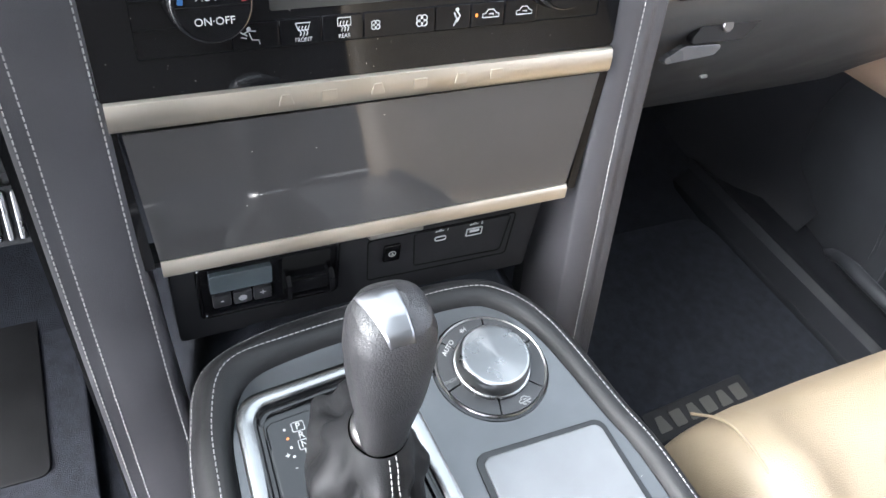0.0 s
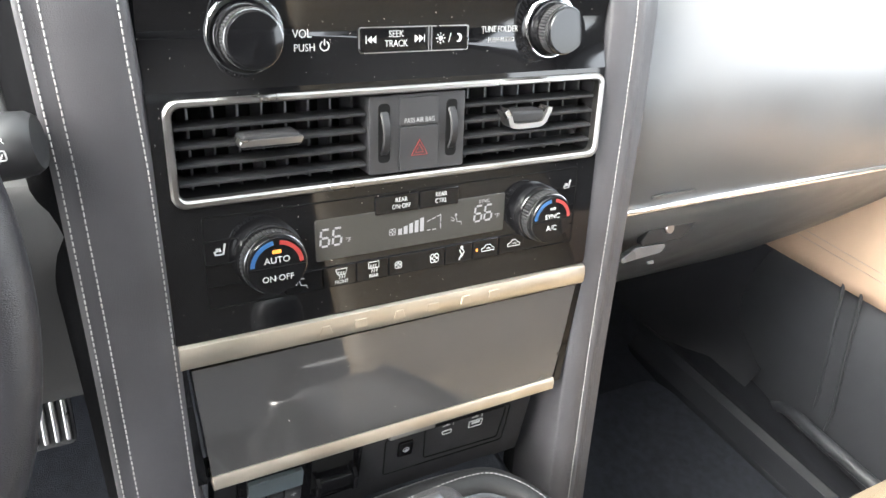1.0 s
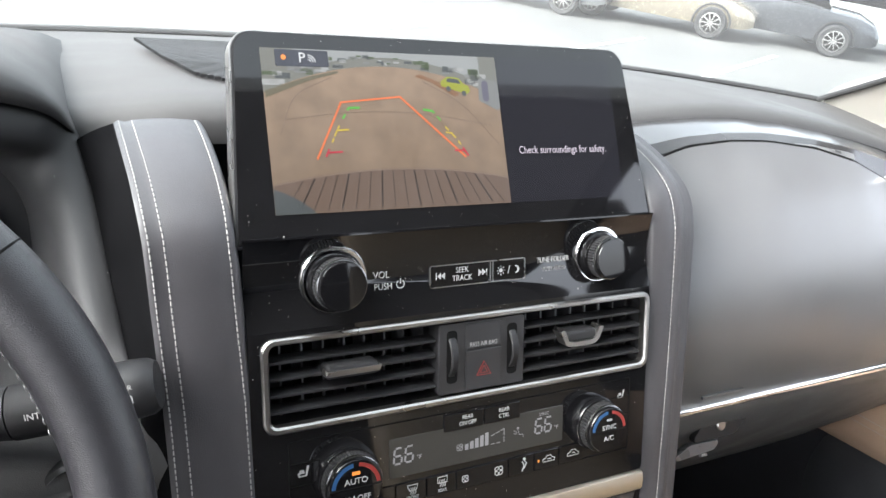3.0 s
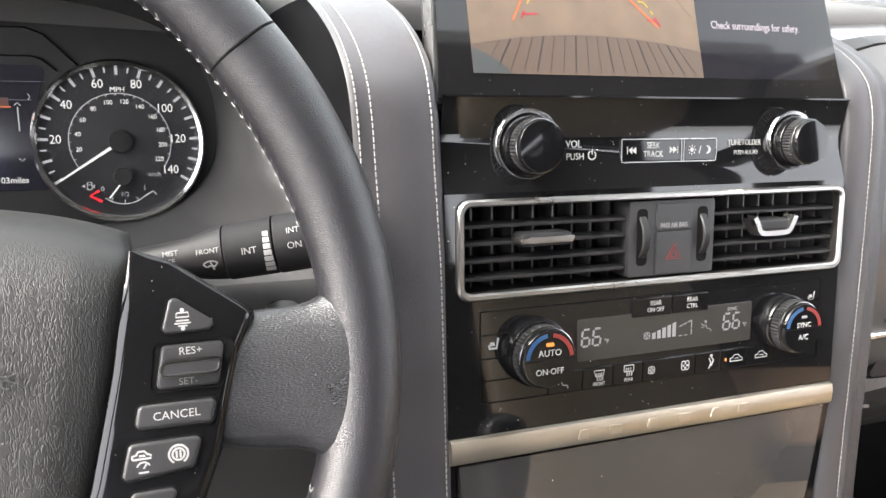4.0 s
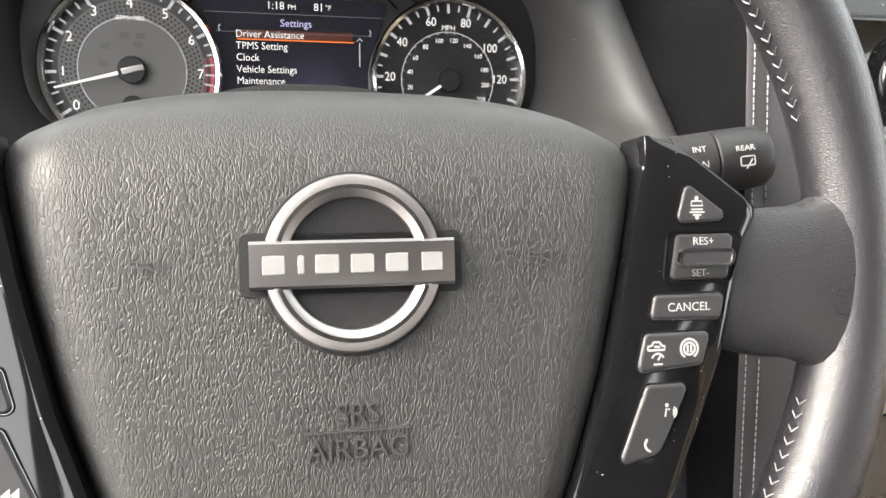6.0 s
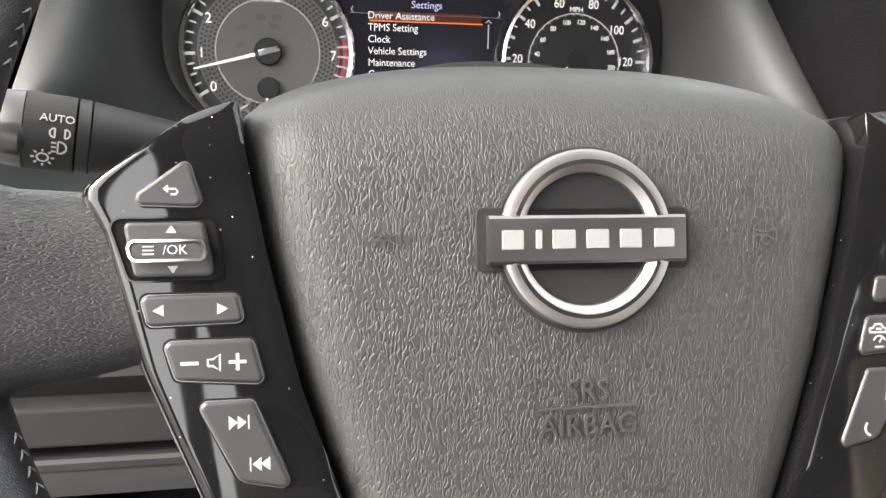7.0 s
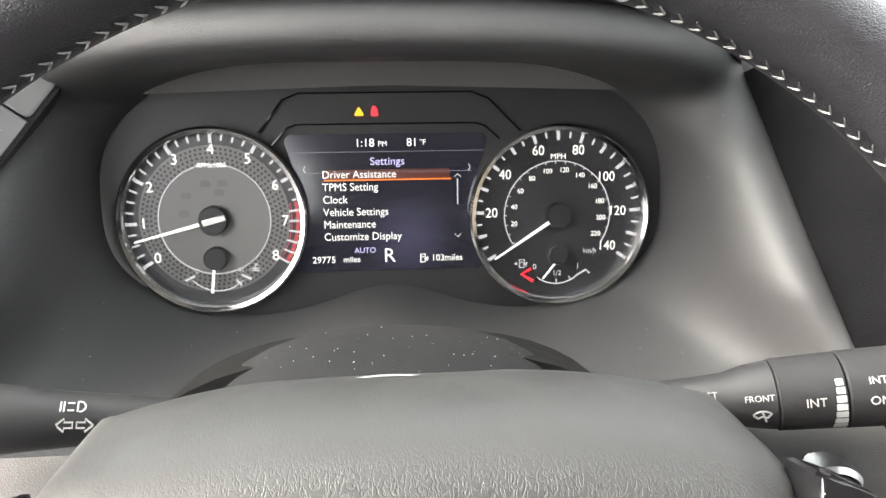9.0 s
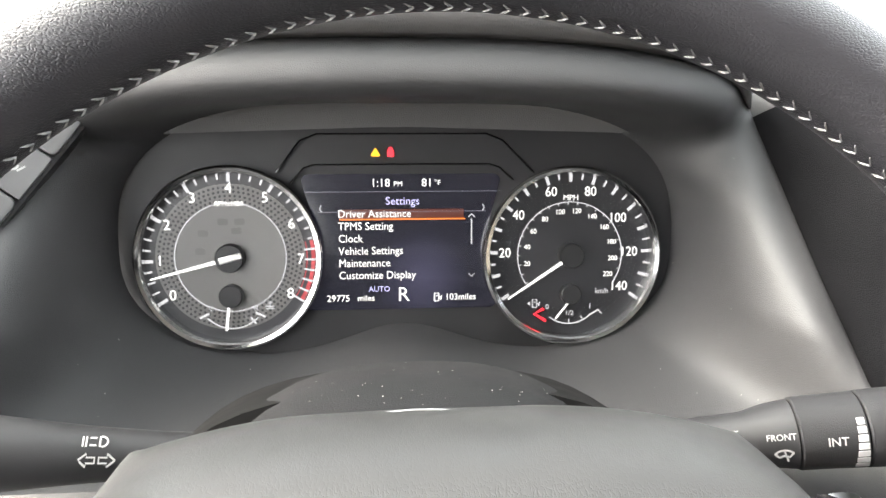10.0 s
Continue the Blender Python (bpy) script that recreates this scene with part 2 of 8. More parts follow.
def prism(pts, z0, z1, bevel=0.0, bm=None, segs=2, at=(0, 0)):
    """An outline raised from z0 to z1, with its top edge rounded."""
    bm = bm or bmesh.new()
    lo = [bm.verts.new((x + at[0], y + at[1], z0)) for x, y in pts]
    b = min(bevel, abs(z1 - z0) * 0.95)
    rings = [lo]
    cx, cy = sum(p[0] for p in pts) / len(pts), sum(p[1] for p in pts) / len(pts)
    if b > 0:
        # inset rings follow the outline's own normals
        n = len(pts)
        nor = []
        area = sum(pts[i][0] * pts[(i + 1) % n][1] - pts[(i + 1) % n][0] * pts[i][1] for i in range(n))
        s = 1 if area > 0 else -1
        for i in range(n):
            a, c = Vector(pts[i - 1]), Vector(pts[(i + 1) % n])
            p = Vector(pts[i])
            e1, e2 = (p - a), (c - p)
            n1 = Vector((-e1.y, e1.x)).normalized() * s if e1.length > 1e-9 else Vector((0, 0))
            n2 = Vector((-e2.y, e2.x)).normalized() * s if e2.length > 1e-9 else Vector((0, 0))
            d = n1 + n2
            d = d.normalized() if d.length > 1e-9 else n1
            k = 1 / max(d.dot(n1), 0.5)
            nor.append(d * min(k, 1.6))
        # keep the rounding small enough that no edge of the inset outline turns over
        for i in range(n):
            e = Vector(pts[(i + 1) % n]) - Vector(pts[i])
            shrink = -(nor[(i + 1) % n] - nor[i]).dot(e)
            if shrink > 1e-12:
                b = min(b, 0.8 * e.length_squared / (1.15 * shrink))
        for j in range(segs + 1):
            f = math.pi / 2 * j / segs
            inn, up = b * (1 - math.cos(f)), b * math.sin(f)
            zz = z1 - b + up if z1 > z0 else z1 + b - up
            rings.append([bm.verts.new((x + at[0] + nor[i].x * inn, y + at[1] + nor[i].y * inn, zz)) for i, (x, y) in enumerate(pts)])
        rings.append([bm.verts.new((x + at[0] + nor[i].x * b * 1.15, y + at[1] + nor[i].y * b * 1.15, z1)) for i, (x, y) in enumerate(pts)])
    else:
        rings.append([bm.verts.new((x + at[0], y + at[1], z1)) for x, y in pts])
    for r0, r1 in zip(rings, rings[1:]):
        for i in range(len(pts)):
            j = (i + 1) % len(pts)
            bm.faces.new((r0[i], r0[j], r1[j], r1[i]))
    bm.faces.new(rings[-1])
    bm.faces.new(list(reversed(rings[0])))
    return bm


def rrect(w, h, r, n=5, at=(0, 0)):
    """A rounded rectangle's outline."""
    r = min(r, w / 2 - 1e-5, h / 2 - 1e-5)
    out = []
    for cx, cy, a0 in ((w / 2 - r, h / 2 - r, 0), (-w / 2 + r, h / 2 - r, 90), (-w / 2 + r, -h / 2 + r, 180), (w / 2 - r, -h / 2 + r, 270)):
        for i in range(n + 1):
            a = radians(a0 + 90 * i / n)
            out.append((at[0] + cx + r * math.cos(a), at[1] + cy + r * math.sin(a)))
    return out


def rpoly(pts, r, n=4):
    """A polygon with rounded corners."""
    out = []
    k = len(pts)
    for i in range(k):
        p, a, b = Vector(pts[i]), Vector(pts[i - 1]), Vector(pts[(i + 1) % k])
        da, db = (a - p), (b - p)
        half = da.angle(db) / 2
        if half < radians(58):
            # a true arc at sharp corners
            q = min(r / math.tan(half), da.length * 0.45, db.length * 0.45)
            rad, mid = q * math.tan(half), (da.normalized() + db.normalized()).normalized()
            c = p + mid * math.hypot(q, rad)
            s, e = p + da.normalized() * q - c, p + db.normalized() * q - c
            for j in range(n + 1):
                f = ((1 - j / n) * s + (j / n) * e).normalized()
                out.append(tuple(c + f * rad))
            continue
        q = min(r, da.length * 0.45, db.length * 0.45)
        s, e = p + da.normalized() * q, p + db.normalized() * q
        for j in range(n + 1):
            t = j / n
            out.append(tuple((1 - t) ** 2 * s + 2 * t * (1 - t) * p + t * t * e))
    return out


def mirror(pts, cx=0.0):
    return [(2 * cx - x, y) for x, y in reversed(pts)]


def loft(rows, bm=None, close=False, cap=False, ring=False):
    """Quads between rows of points; close: each row is a loop; ring: the last row meets the first."""
    bm = bm or bmesh.new()
    vs = [[bm.verts.new(p) for p in row] for row in rows]
    pairs = list(zip(vs, vs[1:])) + ([(vs[-1], vs[0])] if ring else [])
    for a, b in pairs:
        for i in range(len(a) - (0 if close else 1)):
            j = (i + 1) % len(a)
            bm.faces.new((a[i], a[j], b[j], b[i]))
    if cap:
        bm.faces.new(list(reversed(vs[0])))
        bm.faces.new(vs[-1])
    return bm


def ring_frame(outer, inner, z0, z1, bm=None, bev=0.001):
    """A raised frame between two outlines of as many points."""
    mid = lambda k: [((1 - k) * a[0] + k * b[0], (1 - k) * a[1] + k * b[1]) for a, b in zip(outer, inner)]
    lay = lambda pts, z: [(x, y, z) for x, y in pts]
    return loft([lay(outer, z0), lay(outer, z1 - bev), lay(mid(0.25), z1), lay(mid(0.75), z1), lay(inner, z1 - bev), lay(inner, z0)], bm, close=True)


def lathe(profile, n=40, at=(0, 0, 0), bm=None, cap=True):
    """Turned about z: a list of (radius, height)."""
    rows = [[(at[0] + r * math.cos(2 * math.pi * i / n), at[1] + r * math.sin(2 * math.pi * i / n), at[2] + z) for i in range(n)] for r, z in profile]
    return loft(rows, bm, close=True, cap=cap)


def box(w, d, h, at=(0, 0, 0), bev=0.0, bm=None, m=None):
    """A block about a point, edges rounded."""
    tmp = bmesh.new()
    bmesh.ops.create_cube(tmp, size=1, matrix=Matrix.Translation(at) @ Matrix.Diagonal((w, d, h, 1)))
    if bev:
        bmesh.ops.bevel(tmp, geom=tmp.edges[:], offset=bev, segments=2, affect="EDGES", profile=0.6)
    if m is not None:
        tmp.transform(m)
    return join(bm, tmp)


def join(bm, tmp):
    if bm is None:
        return tmp
    idx = {v: bm.verts.new(v.co) for v in tmp.verts}
    for f in tmp.faces:
        bm.faces.new([idx[v] for v in f.verts])
    tmp.free()
    return bm


def frames_along(pts, up=Vector((0, 0, 1)), closed=False):
    pts = [Vector(p) for p in pts]
    n = len(pts)
    out = []
    for i, p in enumerate(pts):
        a = pts[i - 1] if (i or closed) else pts[0]
        b = pts[(i + 1) % n] if (i < n - 1 or closed) else pts[-1]
        t = (b - a).normalized()
        s = t.cross(up)
        s = s.normalized() if s.length > 1e-6 else t.orthogonal().normalized()
        out.append((p, t, s, s.cross(t).normalized()))
    return out


def sweep(pts, section, closed=False, up=Vector((0, 0, 1)), bm=None, cap=True):
    """A section of (side, up) points, or a function of 0..1 that gives one, carried along a path."""
    fr = frames_along(pts, up, closed)
    rows = []
    for i, (p, t, s, u) in enumerate(fr):
        sec = section(i / max(len(fr) - 1, 1)) if callable(section) else section
        rows.append([p + s * a + u * b for a, b in sec])
    return loft(rows, bm, close=True, cap=cap and not closed, ring=closed)


def circle(r, n=10, ry=None):
    return [(r * math.cos(2 * math.pi * i / n), (ry or r) * math.sin(2 * math.pi * i / n)) for i in range(n)]


def smooth_path(ctrl, n):
    """Catmull-Rom through the control points."""
    c = [Vector(p) for p in ctrl]
    c = [c[0] * 2 - c[1]] + c + [c[-1] * 2 - c[-2]]
    out = []
    k = len(c) - 3
    for i in range(n):
        t = i / (n - 1) * k
        j = min(int(t), k - 1)
        f = t - j
        a, b, d, e = c[j], c[j + 1], c[j + 2], c[j + 3]
        out.append(0.5 * ((2 * b) + (d - a) * f + (2 * a - 5 * b + 4 * d - e) * f * f + (3 * b - a - 3 * d + e) * f ** 3))
    return out


def resample(pts, step):
    pts = [Vector(p) for p in pts]
    out, carry = [], 0.0
    for a, b in zip(pts, pts[1:]):
        L = (b - a).length
        d = carry
        while d < L:
            out.append((a.lerp(b, d / L), (b - a).normalized()))
            d += step
        carry = d - L
    return out


def stitches(path, step=0.0042, length=0.003, r=0.00035, normals=None, slant=0.0, bm=None):
    """A row of sewn stitches, short threads lying along a path."""
    bm = bm or bmesh.new()
    for i, (p, t) in enumerate(resample(path, step)):
        u = Vector(normals(p)) if normals else Vector((0, -1, 0.3))
        u = (u - t * u.dot(t)).normalized()
        s = t.cross(u)
        d = (t + s * slant).normalized()
        e = u.cross(d)
        c = [p + d * k * length / 2 + u * z + e * y for k, z, y in
             ((-1, 0, -r), (-1, 0, r), (0, r * 0.2, r * 1.1), (1, 0, r), (1, 0, -r), (0, r * 0.2, -r * 1.1))]
        top = [p + d * k * length * 0.4 + u * r * 1.2 for k in (-1, 0, 1)]
        v = [bm.verts.new(q) for q in c]
        w = [bm.verts.new(q) for q in top]
        for q in ((v[0], w[0], v[1]), (v[1], w[0], w[1], v[2]), (v[2], w[1], w[2], v[3]), (v[3], w[2], v[4]),
                  (v[4], w[2], w[1], v[5]), (v[5], w[1], w[0], v[0])):
            bm.faces.new(q)
    return bm


def text(body, size, x, y, z, material, parent, name="lettering", align="CENTER", rot=0.0, m=None, wide=1.0, thick=0.00015, label=""):
    """Raised print in the built-in font, lying in its parent's x-y plane."""
    cu = bpy.data.curves.new(name, "FONT")
    cu.body, cu.size, cu.align_x, cu.align_y, cu.extrude = body, size, align, "CENTER", thick
    cu.resolution_u = 3
    tmp = new("temp", cu)
    me = bpy.data.meshes.new_from_object(tmp.evaluated_get(bpy.context.evaluated_depsgraph_get()))
    bpy.data.objects.remove(tmp)
    bpy.data.curves.remove(cu)
    me.name = name
    me.materials.clear()
    me.materials.append(material)
    me.transform((m if m is not None else pose(x, y, z, 0, 0, rot)) @ Matrix.Diagonal((wide, 1, 1, 1)))
    ob = new(name, me)
    ob.parent = parent
    return tagged(ob, label)


def ribbon(bm, pts, w, z0=0.0, z1=0.0002, closed=False):
    """A flat printed line."""
    pts = [Vector((p[0], p[1])) for p in pts]
    n = len(pts)
    L, R = [], []
    for i in range(n):
        a = pts[i - 1] if (i or closed) else pts[i]
        b = pts[(i + 1) % n] if (i < n - 1 or closed) else pts[i]
        t = (b - a).normalized() if (b - a).length > 1e-9 else Vector((1, 0))
        s = Vector((-t.y, t.x)) * w / 2
        L.append(pts[i] + s)
        R.append(pts[i] - s)
    rows = [[(*l, z0), (*l, z1), (*r, z1), (*r, z0)] for l, r in zip(L, R)]
    if closed:
        rows.append(rows[0])
    return loft(rows, bm)


def arc(cx, cy, r, a0, a1, n=24, ry=None):
    return [(cx + r * math.cos(radians(a0 + (a1 - a0) * i / n)), cy + (ry or r) * math.sin(radians(a0 + (a1 - a0) * i / n))) for i in range(n + 1)]


def icon(strokes, size, x, y, z, material, parent, w=0.09, name="symbol", rot=0.0, dots=(), fills=()):
    """A printed symbol drawn with strokes on a unit square."""
    bm = bmesh.new()
    for s in strokes:
        ribbon(bm, s, w)
    for cx, cy, r in dots:
        prism(arc(cx, cy, r, 0, 337.5, 15), 0, 0.0002, bm=bm)
    for f in fills:
        prism(f, 0, 0.0002, bm=bm)
    bm.transform(pose(x, y, z, 0, 0, rot) @ Matrix.Diagonal((size, size, 1, 1)))
    return part(name, bm, material, parent)


# ---------------------------------------------------------------- centre stack
STACK = pose(0, 0.003, 0, 72.5)


def plate_with_hole(outer, inner, z0, z1):
    lay = lambda pts, z: [(x, y, z) for x, y in pts]
    return loft([lay(outer, z0), lay(outer, z1), lay(inner, z1), lay(inner, z0)], close=True)


def turning_knob(name, parent, x, y, r, h, label, temperature=False):
    """A knob with a knurled ring and a flat cap."""
    k = new(name)
    k.parent = parent
    k.matrix_local = pose(x, y, 0)
    tagged(k, label)
    part("skirt", lathe([(r * 1.10, -0.001), (r * 1.09, h * 0.3), (r * 1.02, h * 0.42), (r * 0.8, h * 0.45)], 48), GLOSS_CLEAN, k)
    bm = bmesh.new()
    n = 96
    rows = []
    for z, q in ((h * 0.4, 0.95), (h * 0.5, 1.0), (h * 0.72, 1.0), (h * 0.78, 0.97)):
        rows.append([((r * q * (1.0 if i % 2 else 0.955)) * math.cos(2 * math.pi * i / n), (r * q * (1.0 if i % 2 else 0.955)) * math.sin(2 * math.pi * i / n), z) for i in range(n)])
    part("knurled_ring", loft(rows, bm, close=True, cap=True), BLACK_FINE, k)
    part("chrome_ring", lathe([(r * 0.975, h * 0.78), (r * 0.98, h * 0.83), (r * 0.965, h * 0.87), (r * 0.94, h * 0.88), (r * 0.92, h * 0.8)], 48), EDGE, k, "thin chrome ring")
    part("cap", lathe([(r * 0.93, h * 0.7), (r * 0.93, h * 0.92), (r * 0.88, h), (r * 0.5, h * 1.01), (0.0005, h * 1.01)], 48), GLOSS_CLEAN, k)
    if temperature:
        zt = h * 1.012
        bm = bmesh.new()
        ribbon(bm, arc(0, 0, r * 0.75, 176, 97, 16), r * 0.13, zt, zt + 0.0003)
        part("blue_arc", bm, BLUEPRINT, k, "blue temperature arc")
        bm = bmesh.new()
        ribbon(bm, arc(0, 0, r * 0.75, 83, 4, 16), r * 0.13, zt, zt + 0.0003)
        part("red_arc", bm, REDPRINT, k, "red temperature arc")
        bm = bmesh.new()
        ribbon(bm, [(-r * 0.86, -r * 0.02), (r * 0.86, -r * 0.02)], 0.0005, zt - 0.0002, zt + 0.0002)
        part("split_line", bm, DARK, k)
    return k


def crescent(cx, cy, r0, r1, shift, z0, z1):
    a = [(cx + r0 * math.cos(radians(d)), cy + r0 * math.sin(radians(d))) for d in range(0, 360, 8)]
    b = [(cx + r1 * math.cos(radians(d)), cy + shift + r1 * math.sin(radians(d))) for d in range(0, 360, 8)]
    return ring_frame(a, b, z0, z1, bev=0.0012)


# gloss panel round the vents, radio and climate controls
fascia = thing("stack_fascia", STACK, "gloss black plastic fascia of the centre stack, dusty", "dashboard panel")
outer = rrect(0.320, 0.2145, 0.004, 5, (-0.0045, -0.0047))
inner = rrect(0.309, 0.0605, 0.006, 5, (-0.0012, 0.0088))
part("panel", plate_with_hole([(x, min(y, 0.0440)) for x, y in outer], inner, -0.02, 0.0), GLOSS, fascia)


def dish(y):
    """The hollow of the panel that carries the radio, between vents and screen."""
    return -0.0058 * math.sin(math.pi * max(0.0, min(1.0, (y - 0.0440) / 0.0585)))


part("radio_panel", loft([[(x, y, dish(y)) for x in np.linspace(-0.1645, 0.1555, 9)] for y in np.linspace(0.0440, 0.1025, 25)] + [[(x, 0.1025, -0.02) for x in np.linspace(-0.1645, 0.1555, 9)]]), GLOSS, fascia, "hollowed gloss panel", angle=60)
bm = bmesh.new()
ribbon(bm, [(-0.164, 0.1026), (0.155, 0.1026)], 0.0012, -0.004, 0.0012)
part("seam_trim", bm, GLOSS_CLEAN, fascia, "thin seam under the screen")

radio = thing("radio_controls", STACK @ pose(0, 0, -0.0052), "gloss black radio controls with two turning knobs and seek buttons", "radio")
part("volume_dish", crescent(-0.107, 0.074, 0.0225, 0.0197, -0.0020, -0.001, 0.0030), CHROME, radio, "bright crescent behind the knob")
turning_knob("volume_knob", radio, -0.107, 0.0725, 0.0172, 0.021, "round black volume knob")
part("tuner_dish", crescent(0.1055, 0.074, 0.0215, 0.0189, -0.0019, -0.001, 0.0030), CHROME, radio, "bright crescent behind the knob")
turning_knob("tuner_knob", radio, 0.1055, 0.0725, 0.0165, 0.021, "round black tuning knob")
bm = bmesh.new()
ribbon(bm, rrect(0.077, 0.0152, 0.0012, 2, (0.001, 0.068)), 0.0006, 0, 0.0009, closed=True)
ribbon(bm, [(0.0105, 0.0606), (0.0105, 0.0754)], 0.0005, 0, 0.0008)
ribbon(bm, [(0.0125, 0.0606), (0.0125, 0.0754)], 0.0005, 0, 0.0008)
part("button_outline", bm, SATIN, radio, "fine silver outline")
part("seek_button", prism(rrect(0.045, 0.0138, 0.001, 2, (-0.0137, 0.068)), 0, 0.0006, 0.0003), GLOSS_CLEAN, radio)
part("night_button", prism(rrect(0.0255, 0.0138, 0.001, 2, (0.0260, 0.068)), 0, 0.0006, 0.0003), GLOSS_CLEAN, radio)
text("SEEK", 0.0058, -0.0125, 0.0713, 0.0007, WHITE, radio, wide=0.85)
text("TRACK", 0.0058, -0.0125, 0.0655, 0.0007, WHITE, radio, wide=0.85)
SKIP = [[(-0.5, -0.4), (0.0, 0.0), (-0.5, 0.4)], [(0.0, -0.4), (0.5, 0.0), (0.0, 0.4)], [(0.58, -0.4), (0.66, -0.4), (0.66, 0.4), (0.58, 0.4)]]
icon((), 0.006, 0.0035, 0.0683, 0.0007, WHITE, radio, fills=SKIP)
icon((), 0.006, -0.0293, 0.0683, 0.0007, WHITE, radio, fills=SKIP, rot=180)
icon([[(0.5 * math.cos(a), 0.5 * math.sin(a)), (0.32 * math.cos(a), 0.32 * math.sin(a))] for a in [math.pi / 4 * i for i in range(8)]], 0.007, 0.019, 0.068, 0.0007, WHITE, radio, dots=[(0, 0, 0.22)])
text("/", 0.008, 0.0258, 0.0678, 0.0007, WHITE, radio)
icon((), 0.0055, 0.032, 0.068, 0.0007, WHITE, radio, fills=[arc(0, 0, 0.5, 110, -110, 14) + arc(-0.25, 0, 0.42, -75, 75, 10)])
text("VOL", 0.0068, -0.0735, 0.0728, 0.0002, WHITE, radio, wide=0.9)
text("PUSH", 0.0062, -0.0722, 0.0648, 0.0002, WHITE, radio, wide=0.9)
icon([arc(0, -0.05, 0.42, 120, 420, 20), [(0, 0.55), (0, 0.0)]], 0.0066, -0.0597, 0.066, 0.0002, WHITE, radio, w=0.12)
text("TUNE\u00b7FOLDER", 0.0056, 0.0645, 0.0724, 0.0002, WHITE, radio, wide=0.8)
text("PUSH\u00b7AUDIO", 0.0045, 0.066, 0.0655, 0.0002, GREYPRINT, radio, wide=0.8)

# vents
vents = thing("centre_air_vents", STACK, "pair of black slatted air vents in one chrome frame", "air vent")
fo, fi = rrect(0.3115, 0.0630, 0.008, 5, (-0.0012, 0.0088)), rrect(0.3025, 0.0540, 0.005, 5, (-0.0012, 0.0090))
part("frame", ring_frame(fo, fi, -0.004, 0.0035, bev=0.0014), SATIN, vents, "satin chrome frame")
part("duct", loft([[(x, y, z) for x, y in rrect(0.3035, 0.055, 0.004, 3, (-0.0012, 0.009))] for z in (0.0005, -0.055)], close=True), BLACK, vents)
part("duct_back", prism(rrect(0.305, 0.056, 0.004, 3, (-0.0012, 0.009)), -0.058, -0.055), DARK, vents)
for x0, x1 in ((-0.1515, -0.0345), (0.0375, 0.1492)):
    for v in (0.0240, 0.0130, 0.0020, -0.0090):
        bm = box(x1 - x0, 0.0022, 0.012, (0, 0, 0), 0.0008)
        part("slat", bm, BLACK_FINE, vents, m=pose((x0 + x1) / 2, v, -0.0075, 8))
    k = 8
    for i in range(k):
        part("vane", box(0.0016, 0.052, 0.014, (0, 0, 0), 0.0004), SWITCH, vents, m=pose(x0 + (x1 - x0) * (i + 0.6) / k, 0.009, -0.0215, 0, 12))
for x, w in ((-0.0985, 0.040), (0.083, 0.034)):
    bm = prism(rpoly([(-w / 2, -0.004), (w / 2, -0.004), (w / 2 - 0.003, 0.0045), (-w / 2 + 0.003, 0.0045)], 0.003), 0, 0.014, 0.002)
    part("tab_body", bm, BLACK_FINE, vents, m=pose(x, 0.0142, -0.006))
    if x < 0:
        bm = prism(rpoly([(-w / 2, -0.0022), (w / 2 - 0.002, -0.0022), (w / 2, 0.0022), (-w / 2 + 0.002, 0.0022)], 0.0012), 0.002, 0.0115, 0.0012)
    else:
        bm = bmesh.new()
        ribbon(bm, smooth_path([(-0.0185, 0.0062, 0), (-0.0155, 0.0015, 0), (-0.0120, -0.0048, 0), (0.0, -0.0056, 0), (0.0120, -0.0048, 0), (0.0165, 0.0015, 0), (0.0185, 0.0062, 0)], 25), 0.0036, 0.002, 0.0125)
    part("tab_trim", bm, SATIN, vents, "satin silver tab", m=pose(x, 0.0142, -0.003))
part("switch_block", prism(rrect(0.0702, 0.0515, 0.002, 3, (0.0015, 0.009)), -0.03, 0.0005, 0.0008), SWITCH, vents)
for x in (-0.0232, 0.0262):
    part("wheel_slot", prism(rrect(0.0085, 0.0385, 0.003, 3, (x, 0.0103)), 0.0, 0.0009, 0.0003), DARK, vents)
    n = 40
    rows = []
    for i in range(n + 1):
        a = radians(-62 + 124 * i / n)
        rr = 0.0195 * (1.0 if i % 2 else 0.985)
        rows.append([(x + dx, 0.0103 + rr * math.sin(a), -0.0125 + rr * q * math.cos(a)) for dx, q in ((-0.003, 0.93), (-0.0022, 1), (0.0022, 1), (0.003, 0.93))])
    part("thumb_wheel", loft(rows), BLACK_FINE, vents, "ribbed dark thumb wheel")
part("airbag_lamp", prism(rrect(0.0288, 0.0182, 0.001, 2, (0.002, 0.0236)), 0.0, 0.0014, 0.0005), SWITCH, vents)
text("PASS AIR BAG", 0.0047, 0.002, 0.0175, 0.0014, GREYPRINT, vents, wide=0.78)
part("hazard_button", prism(rrect(0.0290, 0.0290, 0.001, 2, (0.002, -0.001)), 0.0, 0.0018, 0.0006), SWITCH, vents)
for r, w in ((0.0068, 0.0007), (0.0035, 0.0006)):
    bm = bmesh.new()
    ribbon(bm, [(0.002 + r * math.cos(radians(a)), -0.0022 + r * math.sin(radians(a))) for a in (90, 210, 330)], w, 0.0018, 0.0021, closed=True)
    part("red_triangle", bm, REDPRINT, vents, "red triangle outline")

